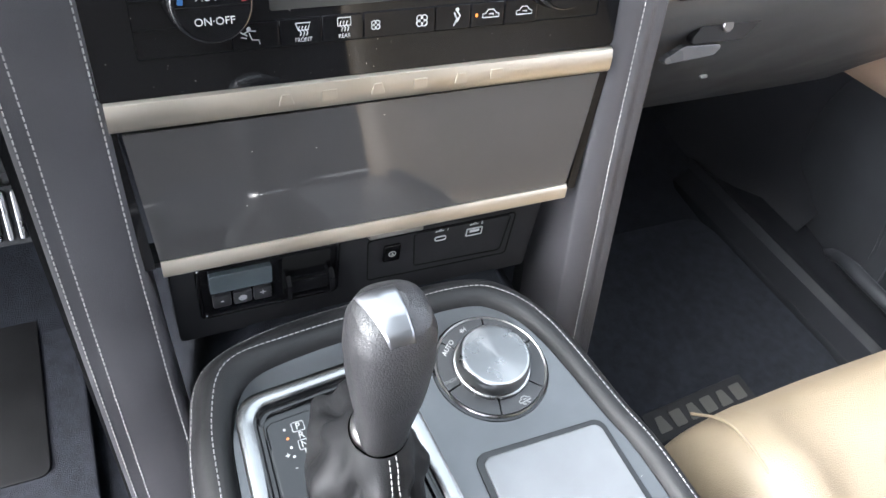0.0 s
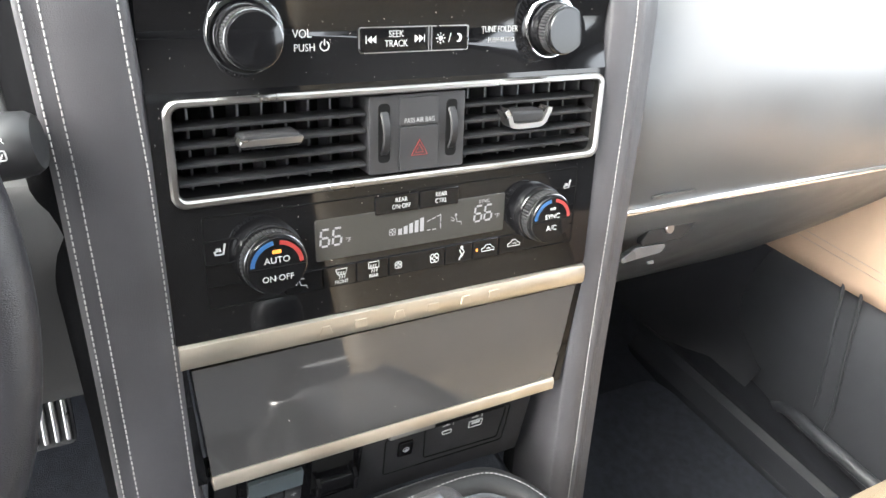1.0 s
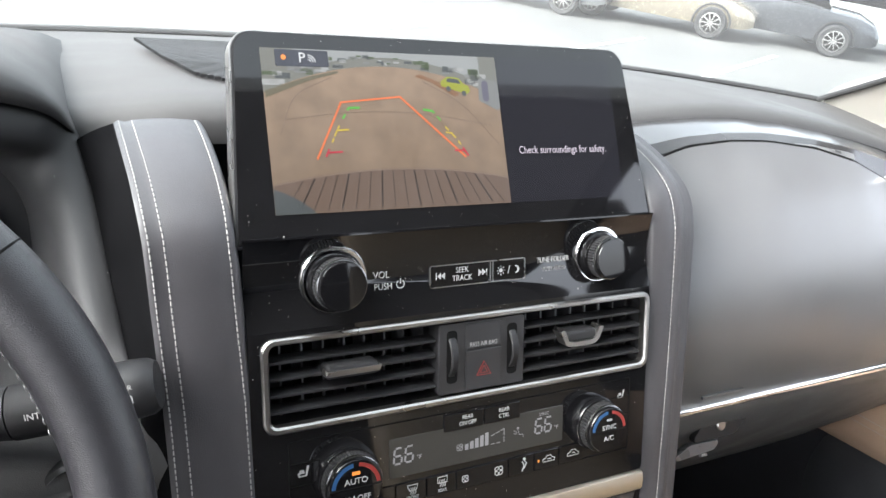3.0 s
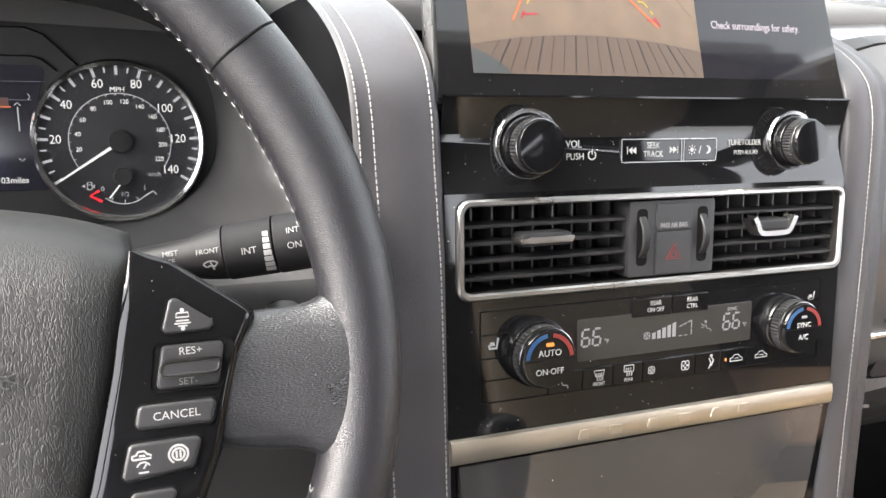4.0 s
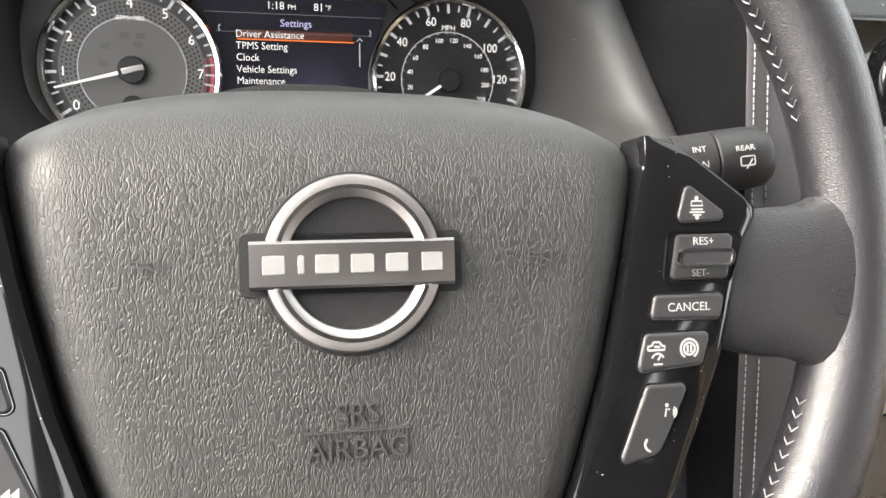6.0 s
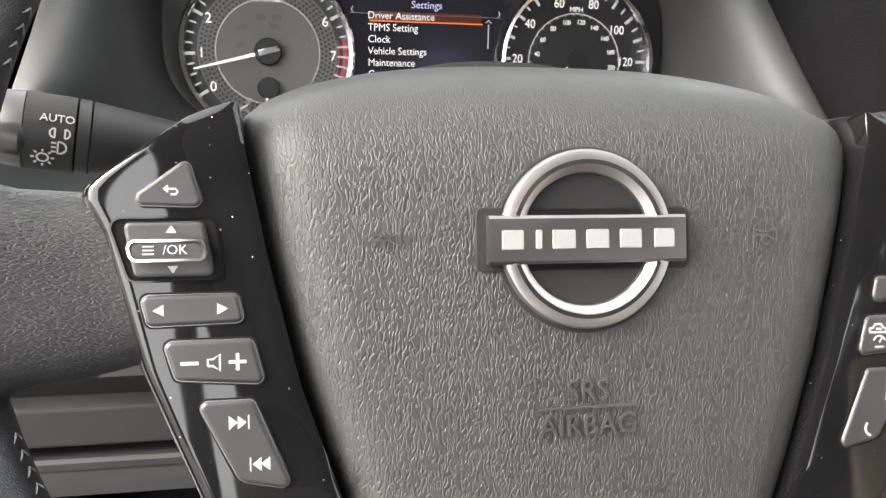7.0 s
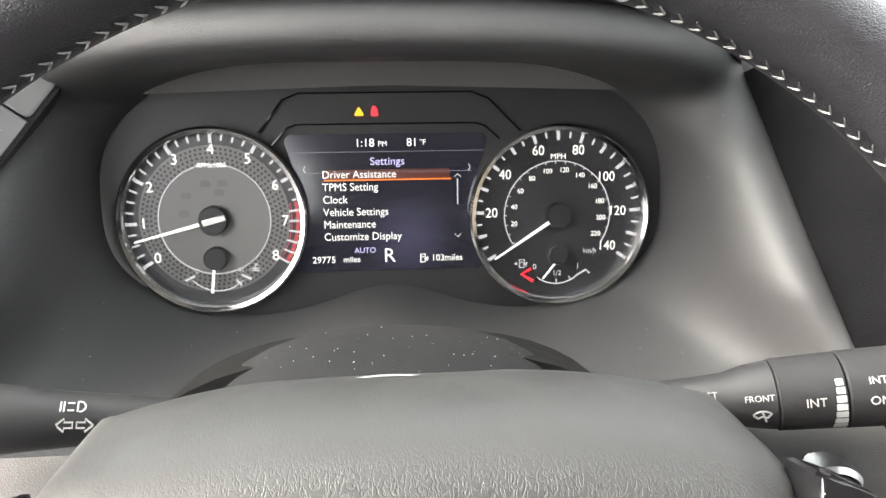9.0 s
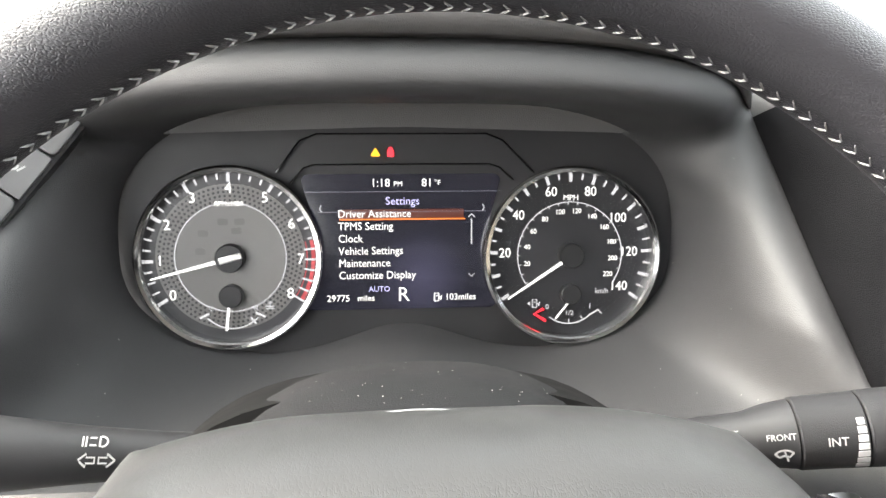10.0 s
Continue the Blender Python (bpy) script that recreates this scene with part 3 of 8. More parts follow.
# climate controls
climate = thing("climate_controls", STACK, "gloss black climate controls with two temperature knobs and a lit display", "climate control")
bm = bmesh.new()
ribbon(bm, rrect(0.2805, 0.0600, 0.001, 2, (-0.0012, -0.0602)), 0.0007, 0.0, 0.0005, closed=True)
for a, b in (((-0.1415, -0.0455), (-0.118, -0.0455)), ((-0.1415, -0.061), (-0.118, -0.061)), ((-0.1415, -0.0755), (-0.118, -0.0755)),
             ((0.12, -0.045), (0.139, -0.045)), ((0.12, -0.060), (0.139, -0.060)), ((0.12, -0.0755), (0.139, -0.0755))):
    ribbon(bm, [a, b], 0.0006, 0.0, 0.0005)
part("groove", bm, DARK, climate)
part("display_window", prism(rrect(0.1455, 0.0290, 0.0015, 2, (0.001, -0.0562)), 0.0, 0.0006, 0.0003), mat("smoked_display", (0.03, 0.029, 0.027), 0.12, spec=0.3, var=0.05), climate)
turning_knob("driver_temperature_knob", climate, -0.1035, -0.0590, 0.0205, 0.0215, "round temperature knob with blue and red arcs", True)
turning_knob("passenger_temperature_knob", climate, 0.1020, -0.0600, 0.0195, 0.0215, "round temperature knob with blue and red arcs", True)
za = 0.0219
text("AUTO", 0.0058, -0.1035, -0.0550, za, WHITE, climate)
text("ON\u00b7OFF", 0.0055, -0.1035, -0.0670, za, WHITE, climate)
part("auto_lamp", prism(rrect(0.0055, 0.0024, 0.0004, 2, (-0.1035, -0.0495)), za - 0.0005, za), LIT_ORANGE, climate, "lit orange lamp")
text("SYNC", 0.0052, 0.1020, -0.0575, za, WHITE, climate)
text("A/C", 0.0056, 0.1020, -0.0665, za, WHITE, climate)
part("sync_lamp", prism(rrect(0.005, 0.0018, 0.0004, 2, (0.1020, -0.0515)), za - 0.0005, za), GREYPRINT, climate)


def segment_digit(bm, x, y, w, h, t, which):
    k = 0.2 * w
    seg = {"a": ((0, h), (w, h)), "g": ((0, h / 2), (w, h / 2)), "d": ((0, 0), (w, 0)), "f": ((0, h), (0, h / 2)), "b": ((w, h), (w, h / 2)), "e": ((0, h / 2), (0, 0)), "c": ((w, h / 2), (w, 0))}
    for s in which:
        (ax, ay), (bx, by) = seg[s]
        d = Vector((bx - ax, by - ay)).normalized() * t * 0.6
        ribbon(bm, [(x + ax + d.x + ay * 0.08, y + ay + d.y), (x + bx - d.x + by * 0.08, y + by - d.y)], t, 0.0006, 0.0009)


for x in (-0.0685, 0.0480):
    bm = bmesh.new()
    segment_digit(bm, x, -0.0605, 0.0058, 0.0115, 0.0013, "afgedc")
    segment_digit(bm, x + 0.0085, -0.0605, 0.0058, 0.0115, 0.0013, "afgedc")
    part("temperature_digits", bm, SEG, climate, "lit segment figures reading 66")
    text("\u00b0F", 0.0045, x + 0.0195, -0.0586, 0.0007, SEG, climate)
text("SYNC", 0.0036, 0.056, -0.0458, 0.0007, SEG, climate)
bm = bmesh.new()
for i in range(5):
    h = 0.0045 + i * 0.0014
    prism([(-0.0125 + i * 0.0042, -0.061), (-0.0125 + i * 0.0042 + 0.0028, -0.061), (-0.0125 + i * 0.0042 + 0.0028, -0.061 + h), (-0.0125 + i * 0.0042, -0.0615 + h)], 0.0006, 0.0009, bm=bm)
part("fan_bars", bm, SEG, climate, "lit fan speed bars")
bm = bmesh.new()
for a, b in (((0.0095, -0.0545), (0.0125, -0.0535)), ((0.0135, -0.0532), (0.0165, -0.0522)), ((0.0175, -0.0518), (0.0205, -0.0508)), ((0.0205, -0.0508), (0.0205, -0.056)), ((0.0205, -0.057), (0.0205, -0.061)), ((0.0095, -0.061), (0.0125, -0.061)), ((0.0140, -0.061), (0.017, -0.061))):
    ribbon(bm, [a, b], 0.0006, 0.0006, 0.0009)
part("fan_outline", bm, SEG, climate)
FAN = [arc(0.24 * math.cos(a), 0.24 * math.sin(a), 0.23, math.degrees(a) - 150, math.degrees(a) + 150, 12) for a in [math.pi / 4 + math.pi / 2 * i for i in range(4)]]
SEATED = [[(-0.1, 0.25), (0.05, -0.2), (0.45, -0.25), (0.5, -0.5)], [(-0.6, 0.3), (-0.2, 0.05)], [(-0.6, 0.0), (-0.25, -0.1)]]
icon(FAN, 0.0058, -0.0168, -0.0582, 0.0007, SEG, climate, w=0.081)
icon(SEATED, 0.008, 0.0335, -0.0565, 0.0007, SEG, climate, w=0.068, dots=[(-0.1, 0.45, 0.13)])
cuts = [-0.0936, -0.0677, -0.0438, -0.0199, 0.0245, 0.0475, 0.0703, 0.0935]
for a, b in zip(cuts, cuts[1:]):
    part("button", prism(rrect(b - a - 0.0007, 0.0146, 0.0008, 2, ((a + b) / 2, -0.0829)), 0.0, 0.0012, 0.0005), GLOSS_CLEAN, climate)
for a, b in ((-0.0297, 0.0026), (0.0033, 0.0340)):
    part("rear_button", prism(rrect(b - a, 0.0128, 0.0008, 2, ((a + b) / 2, -0.0380)), 0.0, 0.0012, 0.0005), GLOSS_CLEAN, climate)
text("REAR", 0.0046, -0.0105, -0.0356, 0.0012, WHITE, climate, wide=0.85)
text("ON\u00b7OFF", 0.0046, -0.0105, -0.0402, 0.0012, WHITE, climate, wide=0.85)
text("REAR", 0.0046, 0.0200, -0.0356, 0.0012, WHITE, climate, wide=0.85)
text("CTRL", 0.0046, 0.0200, -0.0402, 0.0012, WHITE, climate, wide=0.85)
zb = 0.0012
DEFROST = [[(-0.45, 0.3), (0.45, 0.3), (0.3, -0.15), (-0.3, -0.15), (-0.45, 0.3)]] + [[(q, 0.1), (q - 0.08, -0.05), (q + 0.08, -0.3), (q, -0.5)] for q in (-0.2, 0.0, 0.2)]
REARDEF = [[(-0.42, 0.4), (0.42, 0.4), (0.42, -0.1), (-0.42, -0.1), (-0.42, 0.4)]] + [[(q, 0.2), (q - 0.08, 0.0), (q + 0.08, -0.25), (q, -0.45)] for q in (-0.2, 0.0, 0.2)]
CAR = [[(-0.6, -0.2), (-0.6, 0.05), (-0.35, 0.1), (-0.2, 0.32), (0.2, 0.32), (0.4, 0.08), (0.6, 0.02), (0.6, -0.2), (-0.6, -0.2)], [(-0.15, 0.02), (0.2, 0.02), (0.2, -0.08)]]
icon([[(-0.4, 0.2), (-0.1, 0.35), (0.3, 0.3)]] + SEATED, 0.009, -0.083, -0.083, zb, WHITE, climate, w=0.062, dots=[(-0.1, 0.45, 0.13)])
icon(DEFROST, 0.009, -0.0545, -0.0808, zb, WHITE, climate, w=0.065)
text("FRONT", 0.0035, -0.0545, -0.0875, zb, WHITE, climate, wide=0.85)
icon(REARDEF, 0.009, -0.0310, -0.0808, zb, WHITE, climate, w=0.065)
text("REAR", 0.0035, -0.0310, -0.0875, zb, WHITE, climate, wide=0.85)
icon(FAN, 0.0062, -0.0125, -0.083, zb, WHITE, climate, w=0.081)
icon(FAN, 0.0082, 0.0160, -0.083, zb, WHITE, climate, w=0.074)
icon([[(-0.1, 0.3), (0.1, -0.1), (-0.1, -0.5)], [(0.1, 0.35), (0.3, 0.1), (0.1, -0.3)]], 0.010, 0.0375, -0.083, zb, WHITE, climate, w=0.087, dots=[(0.1, 0.45, 0.12)])
icon(CAR, 0.009, 0.0610, -0.083, zb, WHITE, climate, w=0.068)
icon(CAR, 0.009, 0.0840, -0.083, zb, WHITE, climate, w=0.068)
part("recirculation_lamp", prism(rrect(0.0016, 0.0022, 0.0004, 2, (0.0515, -0.083)), zb - 0.0002, zb + 0.0002), LIT_ORANGE, climate, "lit orange lamp")
SEATICON = [[(-0.35, 0.0), (-0.3, -0.3), (0.25, -0.3), (0.42, 0.5)], [(-0.2, 0.2), (-0.15, -0.1)], [(0.0, 0.2), (0.05, -0.1)]]
icon(SEATICON, 0.0085, -0.1325, -0.0520, 0.0003, WHITE, climate, w=0.16)
icon(SEATICON, 0.0075, 0.1300, -0.0430, 0.0003, WHITE, climate, w=0.16, rot=0)

# metal strip with a row of raised shapes
strip = thing("trim_strip", STACK, "warm satin metal strip with six small raised shapes", "trim")
rows = [[(x, v + y, z) for y, z in ((-0.0082, -0.004), (-0.0082, 0.0018), (-0.006, 0.0034), (0.002, 0.0042), (0.0072, 0.0032), (0.0082, 0.0008), (0.0082, -0.004))] for x, v in ((-0.1625, -0.1195), (-0.08, -0.1197), (0.0, -0.12), (0.08, -0.1205), (0.1545, -0.121))]
part("strip", loft(rows, close=True, cap=True), STRIP, strip)
for i, x in enumerate((-0.0674, -0.0420, -0.0123, 0.0148, 0.0423, 0.0672)):
    part("raised_shape", prism(rpoly([(-0.0048, -0.0035), (0.0048, -0.0035), (0.0026, 0.0035), (-0.0026, 0.0035)] if i % 2 == 0 else [(-0.0045, -0.0033), (0.0045, -0.0033), (0.0045, 0.0033), (-0.0045, 0.0033)], 0.0008), 0.0, 0.0008, 0.0004, at=(x, -0.1203)), STRIP, strip, m=pose(0, 0, 0.0037))

# smoked lid of the storage bin
lid = thing("storage_lid", STACK, "smoked gloss lid of a storage bin with a metal lower edge", "storage lid")
rows = []
for j in range(9):
    t = j / 8
    v = -0.1298 - t * 0.0840
    xl, xr = -0.1565 + 0.0060 * t, 0.1485 - 0.0145 * t
    zz = 0.0012 + 0.0006 * math.sin(math.pi * t)
    rows.append([(xl + (xr - xl) * i / 16, v, zz) for i in range(17)])
back = [[(x, y, -0.012) for x, y, z in r] for r in rows]
bm = loft(rows)
loft([rows[0], back[0]], bm), loft([rows[-1], back[-1]], bm)
loft([[r[0] for r in rows], [r[0] for r in back]], bm), loft([[r[-1] for r in rows], [r[-1] for r in back]], bm)
part("panel", bm, LID, lid)
rows = [[(x, -0.2198 + y, z) for y, z in ((-0.0062, -0.012), (-0.0062, 0.0008), (-0.0045, 0.0028), (0.003, 0.0036), (0.0058, 0.0022), (0.0062, -0.012))] for x in np.linspace(-0.1503, 0.1345, 7)]
part("lower_edge", loft(rows, close=True, cap=True), STRIP, lid, "warm satin metal edge")
part("finger_lip", prism(rrect(0.040, 0.005, 0.0015, 3, (0.002, -0.2275)), -0.008, 0.0005, 0.001), SATIN, lid)
for s, x0, x1 in ((-1, -0.1590, -0.1535), (1, 0.1505, 0.1372)):
    part("side_gap", loft([[(x0 + s * 0.0065, -0.1285, z), (x0, -0.1285, z), (x1, -0.2200, z), (x1 + s * 0.0065, -0.2200, z)] for z in (-0.02, -0.001)], close=True, cap=True), GLOSS_CLEAN, lid)

# recess below the lid
RECESS = pose(0, -0.055, -0.26, 86)
low = thing("lower_switch_panel", RECESS, "black switch panel in the recess under the storage lid", "switch panel")
part("panel", prism(rrect(0.275, 0.085, 0.004, 3, (-0.010, 0.0)), -0.02, 0.0, 0.001), BLACK, low)
part("recess_roof", box(0.29, 0.004, 0.018, (-0.01, 0.046, -0.004)), BLACK, low)
brake = thing("trailer_brake_controller", RECESS, "black trailer brake controller with display, buttons and slider", "controller")
part("surround", ring_frame(rrect(0.098, 0.051, 0.004, 4, (-0.083, 0.006)), rrect(0.092, 0.045, 0.003, 4, (-0.083, 0.006)), -0.002, 0.003), GLOSS_CLEAN, brake)
part("back", prism(rrect(0.094, 0.047, 0.003, 3, (-0.083, 0.006)), -0.004, 0.0008), GLOSS_CLEAN, brake)
part("display", prism(rrect(0.042, 0.018, 0.002, 3, (-0.103, 0.0155)), 0.0, 0.0045, 0.001), mat("unlit_display", (0.05, 0.06, 0.065), 0.07, coat=0.5, var=0.1), brake, "dark glossy display")
for i in range(3):
    part("button", prism(rrect(0.0125, 0.0120, 0.0015, 3, (-0.1165 + i * 0.0138, -0.0035)), 0.0, 0.0035, 0.001), SWITCH, brake)
text("-", 0.009, -0.1165, -0.0025, 0.0036, WHITE, brake)
icon([arc(0, 0, 0.35, 0, 360, 16)], 0.006, -0.1027, -0.0035, 0.0036, WHITE, brake, w=0.25, dots=[(0, 0, 0.2)])
text("+", 0.009, -0.0889, -0.0025, 0.0036, WHITE, brake)
part("slider_well", prism(rrect(0.034, 0.040, 0.003, 3, (-0.0575, 0.006)), 0.0, 0.0012, 0.0004), DARK, brake)
part("slider", prism(rrect(0.030, 0.014, 0.003, 3, (-0.0575, 0.004)), 0.0, 0.011, 0.003), GLOSS_CLEAN, brake)
for x in (-0.0725, -0.0425):
    part("guard", sweep([(x, 0.012, 0.0), (x, 0.0125, 0.008), (x, 0.009, 0.0125), (x, -0.004, 0.0125), (x, -0.008, 0.006), (x, -0.009, 0.0)], [(-0.002, -0.0015), (0.002, -0.0015), (0.002, 0.0015), (-0.002, 0.0015)], up=Vector((1, 0, 0))), GLOSS_CLEAN, brake)
ports = thing("port_panel", RECESS, "black panel with a start button and two white-marked charging ports", "port panel")
bm = bmesh.new()
ribbon(bm, rpoly([(-0.011, -0.019), (0.106, -0.022), (0.106, 0.0235), (-0.013, 0.0235)], 0.003), 0.0008, 0, 0.0006, closed=True)
ribbon(bm, rpoly([(0.026, -0.0135), (0.1, -0.0165), (0.102, 0.022), (0.0225, 0.022)], 0.003), 0.0007, 0, 0.0006, closed=True)
part("outline", bm, DARK, ports)
part("start_button", prism(rrect(0.013, 0.0165, 0.0015, 3, (0.006, 0.0075)), 0, 0.0022, 0.0008), GLOSS_CLEAN, ports)
icon([arc(0, 0, 0.4, 0, 360, 16), [(0, 0.25), (0, -0.1)], [(-0.2, 0), (-0.1, -0.2), (0.1, -0.2), (0.2, 0.0)]], 0.0065, 0.006, 0.0075, 0.0023, GREYPRINT, ports, w=0.12)
for x, w, h, n in ((0.0445, 0.0095, 0.0045, "1"), (0.0725, 0.0135, 0.0078, "2")):
    part("port", ring_frame(rrect(w, h, h / 2.2 if n == "1" else 0.001, 4, (x, 0.0115)), rrect(w - 0.0016, h - 0.0016, (h - 0.0016) / 2.2 if n == "1" else 0.0005, 4, (x, 0.0115)), -0.001, 0.001, bev=0.0003), WHITE, ports, "white-edged charging port")
    part("port_hole", prism(rrect(w - 0.0012, h - 0.0012, 0.0005, 3, (x, 0.0115)), -0.001, 0.0004), DARK, ports)
    if n == "2":
        part("port_tongue", prism(rrect(w * 0.6, h * 0.3, 0.0003, 2, (x, 0.0125)), 0.0, 0.0008), WHITE, ports)
    icon([[(-0.5, 0), (0.5, 0)], [(-0.2, 0), (0.0, 0.25), (0.25, 0.25)]], 0.006, x - 0.0012, 0.0195, 0.0003, WHITE, ports, w=0.12, dots=[(-0.5, 0, 0.13)])
    text(n, 0.0045, x + 0.0052, 0.0197, 0.0003, WHITE, ports)

# ---------------------------------------------------------------- display screen
SCREEN = pose(-0.005, 0.035, 0.092, 58)
screen = thing("infotainment_screen", SCREEN, "wide black tablet-like screen showing a reversing camera picture", "screen")
sh = rpoly([(-0.1625, 0.002), (0.1605, 0.002), (0.1520, 0.1372), (-0.1535, 0.1372)], 0.013, 6)
sh[0:7] = [(-0.1625 + 0.0002 * i, 0.002) for i in range(7)]
sh[7:14] = [(0.1593 + 0.0002 * i, 0.002) for i in range(7)]
part("housing", prism(sh, -0.022, -0.0008, 0.002), BLACK_FINE, screen)
part("glass", prism([(x * 0.992, 0.0695 + (y - 0.0695) * 0.985) for x, y in sh], -0.003, 0.0006, 0.0006), GLOSS, screen)
part("edge", prism([(x * 1.006, 0.0695 + (y - 0.0695) * 1.012) for x, y in sh], -0.016, -0.0025, 0.003), SATIN, screen, "thin metal edge")


def screen_picture():
    """Lit flat picture on the screen: lot behind the car, with guide lines."""
    z = 0.0008
    sand = glow("picture_ground", (0.30, 0.208, 0.138), 1.0)
    nt = sand.node_tree
    tc, sp, mr = nt.nodes.new("ShaderNodeTexCoord"), nt.nodes.new("ShaderNodeSeparateXYZ"), nt.nodes.new("ShaderNodeMapRange")
    nz = nt.nodes.new("ShaderNodeTexNoise")
    nz.inputs["Scale"].default_value = 60
    mr.inputs["From Min"].default_value, mr.inputs["From Max"].default_value = 0.03, 0.12
    mr.inputs["To Min"].default_value, mr.inputs["To Max"].default_value = 0.75 * LAMP, 1.15 * LAMP
    nt.links.new(tc.outputs["Object"], sp.inputs[0])
    nt.links.new(tc.outputs["Object"], nz.inputs["Vector"])
    nt.links.new(sp.outputs["Y"], mr.inputs["Value"])
    ml = nt.nodes.new("ShaderNodeMath")
    ml.operation = "MULTIPLY"
    ad = nt.nodes.new("ShaderNodeMath")
    ad.inputs[1].default_value = 0.5
    nt.links.new(nz.outputs["Fac"], ad.inputs[0])
    nt.links.new(mr.outputs["Result"], ml.inputs[0])
    nt.links.new(ad.outputs[0], ml.inputs[1])
    nt.links.new(ml.outputs[0], nt.nodes["Principled BSDF"].inputs["Emission Strength"])
    X0, X1, Y0, Y1 = -0.1372, 0.0335, 0.0195, 0.1262
    part("picture", prism([(X0, Y0), (X1, Y0), (X1, Y1), (X0, Y1)], z, z + 0.0001), sand, screen, "lit picture of a paved lot")
    W = X1 - X0
    bow = lambda x, y: y - 0.020 * ((x - X0) / W * 2 - 0.98) ** 2
    far = glow("picture_far", (0.26, 0.255, 0.22), 0.75)
    edge = [(X0 + W * i / 24, bow(X0 + W * i / 24, 0.1165)) for i in range(25)] + [(X1, Y1), (X0, Y1)]
    part("picture_far_side", prism(edge, z + 0.0001, z + 0.0002), far, screen)
    part("picture_sky", prism([(X0 + W * i / 24, bow(X0 + W * i / 24, 0.1225)) for i in range(3, 23)] + [(X1 - W / 12, Y1), (X0 + W / 8, Y1)], z + 0.0002, z + 0.00025), glow("picture_sky", (0.42, 0.43, 0.42), 0.8), screen)
    rnd = random.Random(4)
    cars = [glow("picture_car", c, 0.8) for c in ((0.5, 0.5, 0.48), (0.09, 0.10, 0.10), (0.28, 0.28, 0.27), (0.10, 0.13, 0.06))]
    for i in range(64):
        x = X0 + 0.002 + (W - 0.004) * rnd.random()
        size = 1.0 + 1.6 * abs((x - X0) / W * 2 - 1)
        y = bow(x, 0.1178 + 0.0045 * rnd.random() * size)
        if Y0 < y < Y1 - 0.002:
            part("picture_vehicle", prism(rrect((0.0018 + 0.0026 * rnd.random()) * size, (0.0009 + 0.0008 * rnd.random()) * size, 0.0003, 2, (min(max(x, X0 + 0.005), X1 - 0.005), y)), z + 0.00025, z + 0.0003), cars[i % 4], screen)
    lime = glow("picture_lime", (0.40, 0.42, 0.03), 0.8)
    part("picture_lime_car", prism(rpoly([(-0.0125, 0.1040), (0.0075, 0.0985), (0.0105, 0.1010), (0.0090, 0.1045), (0.0050, 0.1062), (0.0020, 0.1100), (-0.0070, 0.1110), (-0.0125, 0.1075)], 0.0012), z + 0.0003, z + 0.00035), lime, screen, "lime green car in the picture")
    part("picture_lime_window", prism(rpoly([(-0.0085, 0.1072), (0.0035, 0.1058), (0.0012, 0.1090), (-0.0065, 0.1098)], 0.0006), z + 0.00035, z + 0.0004), cars[1], screen)
    for cx, cy in ((-0.0070, 0.1020), (0.0050, 0.0990)):
        part("picture_tyre", prism(arc(cx, cy, 0.0019, 0, 330, 11), z + 0.00035, z + 0.0004), cars[1], screen)
    part("picture_kerb", prism(rpoly([(-0.0330, 0.1105), (-0.0200, 0.1065), (-0.0020, 0.0965), (0.0020, 0.0985), (-0.0120, 0.1060), (-0.0280, 0.1120)], 0.0015), z + 0.0002, z + 0.0003), glow("picture_kerb", (0.34, 0.17, 0.08), 0.7), screen)
    part("picture_dark_car", prism(rpoly([(0.0165, 0.0940), (0.0335, 0.0860), (0.0335, 0.1080), (0.0180, 0.1110)], 0.002), z + 0.0003, z + 0.00035), cars[2], screen)
    part("picture_view_badge", prism(rrect(0.0052, 0.0150, 0.002, 4, (0.0225, 0.1010)), z + 0.0004, z + 0.00045), glow("picture_badge", (0.16, 0.15, 0.2), 0.8), screen)
    part("picture_kerb", prism([(X0 + 0.001, 0.0985), (X0 + 0.030, 0.1080), (X0 + 0.050, 0.1125), (X0 + 0.050, 0.1110), (X0 + 0.030, 0.1055), (X0 + 0.001, 0.0940)], z + 0.0002, z + 0.0003), glow("picture_verge", (0.2, 0.17, 0.1), 0.7), screen)
    for pts in ([(X0 + 0.012, 0.0800), (X0 + 0.060, 0.0850), (X0 + 0.110, 0.0840), (X1 - 0.008, 0.0760)], [(X0 + 0.008, 0.0700), (X0 + 0.020, 0.0950), (X0 + 0.045, 0.1080)], [(X1 - 0.004, 0.0620), (X1 - 0.030, 0.0900), (X1 - 0.060, 0.1070)]):
        bm = bmesh.new()
        ribbon(bm, smooth_path([(x, y, 0) for x, y in pts], 16), 0.0005, z + 0.0002, z + 0.00025)
        part("picture_joint", bm, glow("picture_joint", (0.25, 0.17, 0.12), 0.8), screen)
    # bumper with ribs along the lower edge, bent by the wide lens
    brow = lambda t: 0.0470 - 0.0085 * (2 * t - 1) ** 2
    low_edge = [(X0 + W * i / 24, brow(i / 24)) for i in range(25)]
    part("picture_bumper", prism(low_edge + [(X1, Y0), (X0, Y0)], z + 0.0001, z + 0.0002), glow("picture_bumper", (0.19, 0.125, 0.09), 0.8), screen)
    bm = bmesh.new()
    ribbon(bm, [(x, y - 0.0006) for x, y in low_edge], 0.0008, z + 0.0002, z + 0.0003)
    part("picture_bumper_edge", bm, glow("picture_bumper_rim", (0.30, 0.21, 0.16), 0.8), screen)
    dk = glow("picture_rib", (0.06, 0.04, 0.03), 0.6)
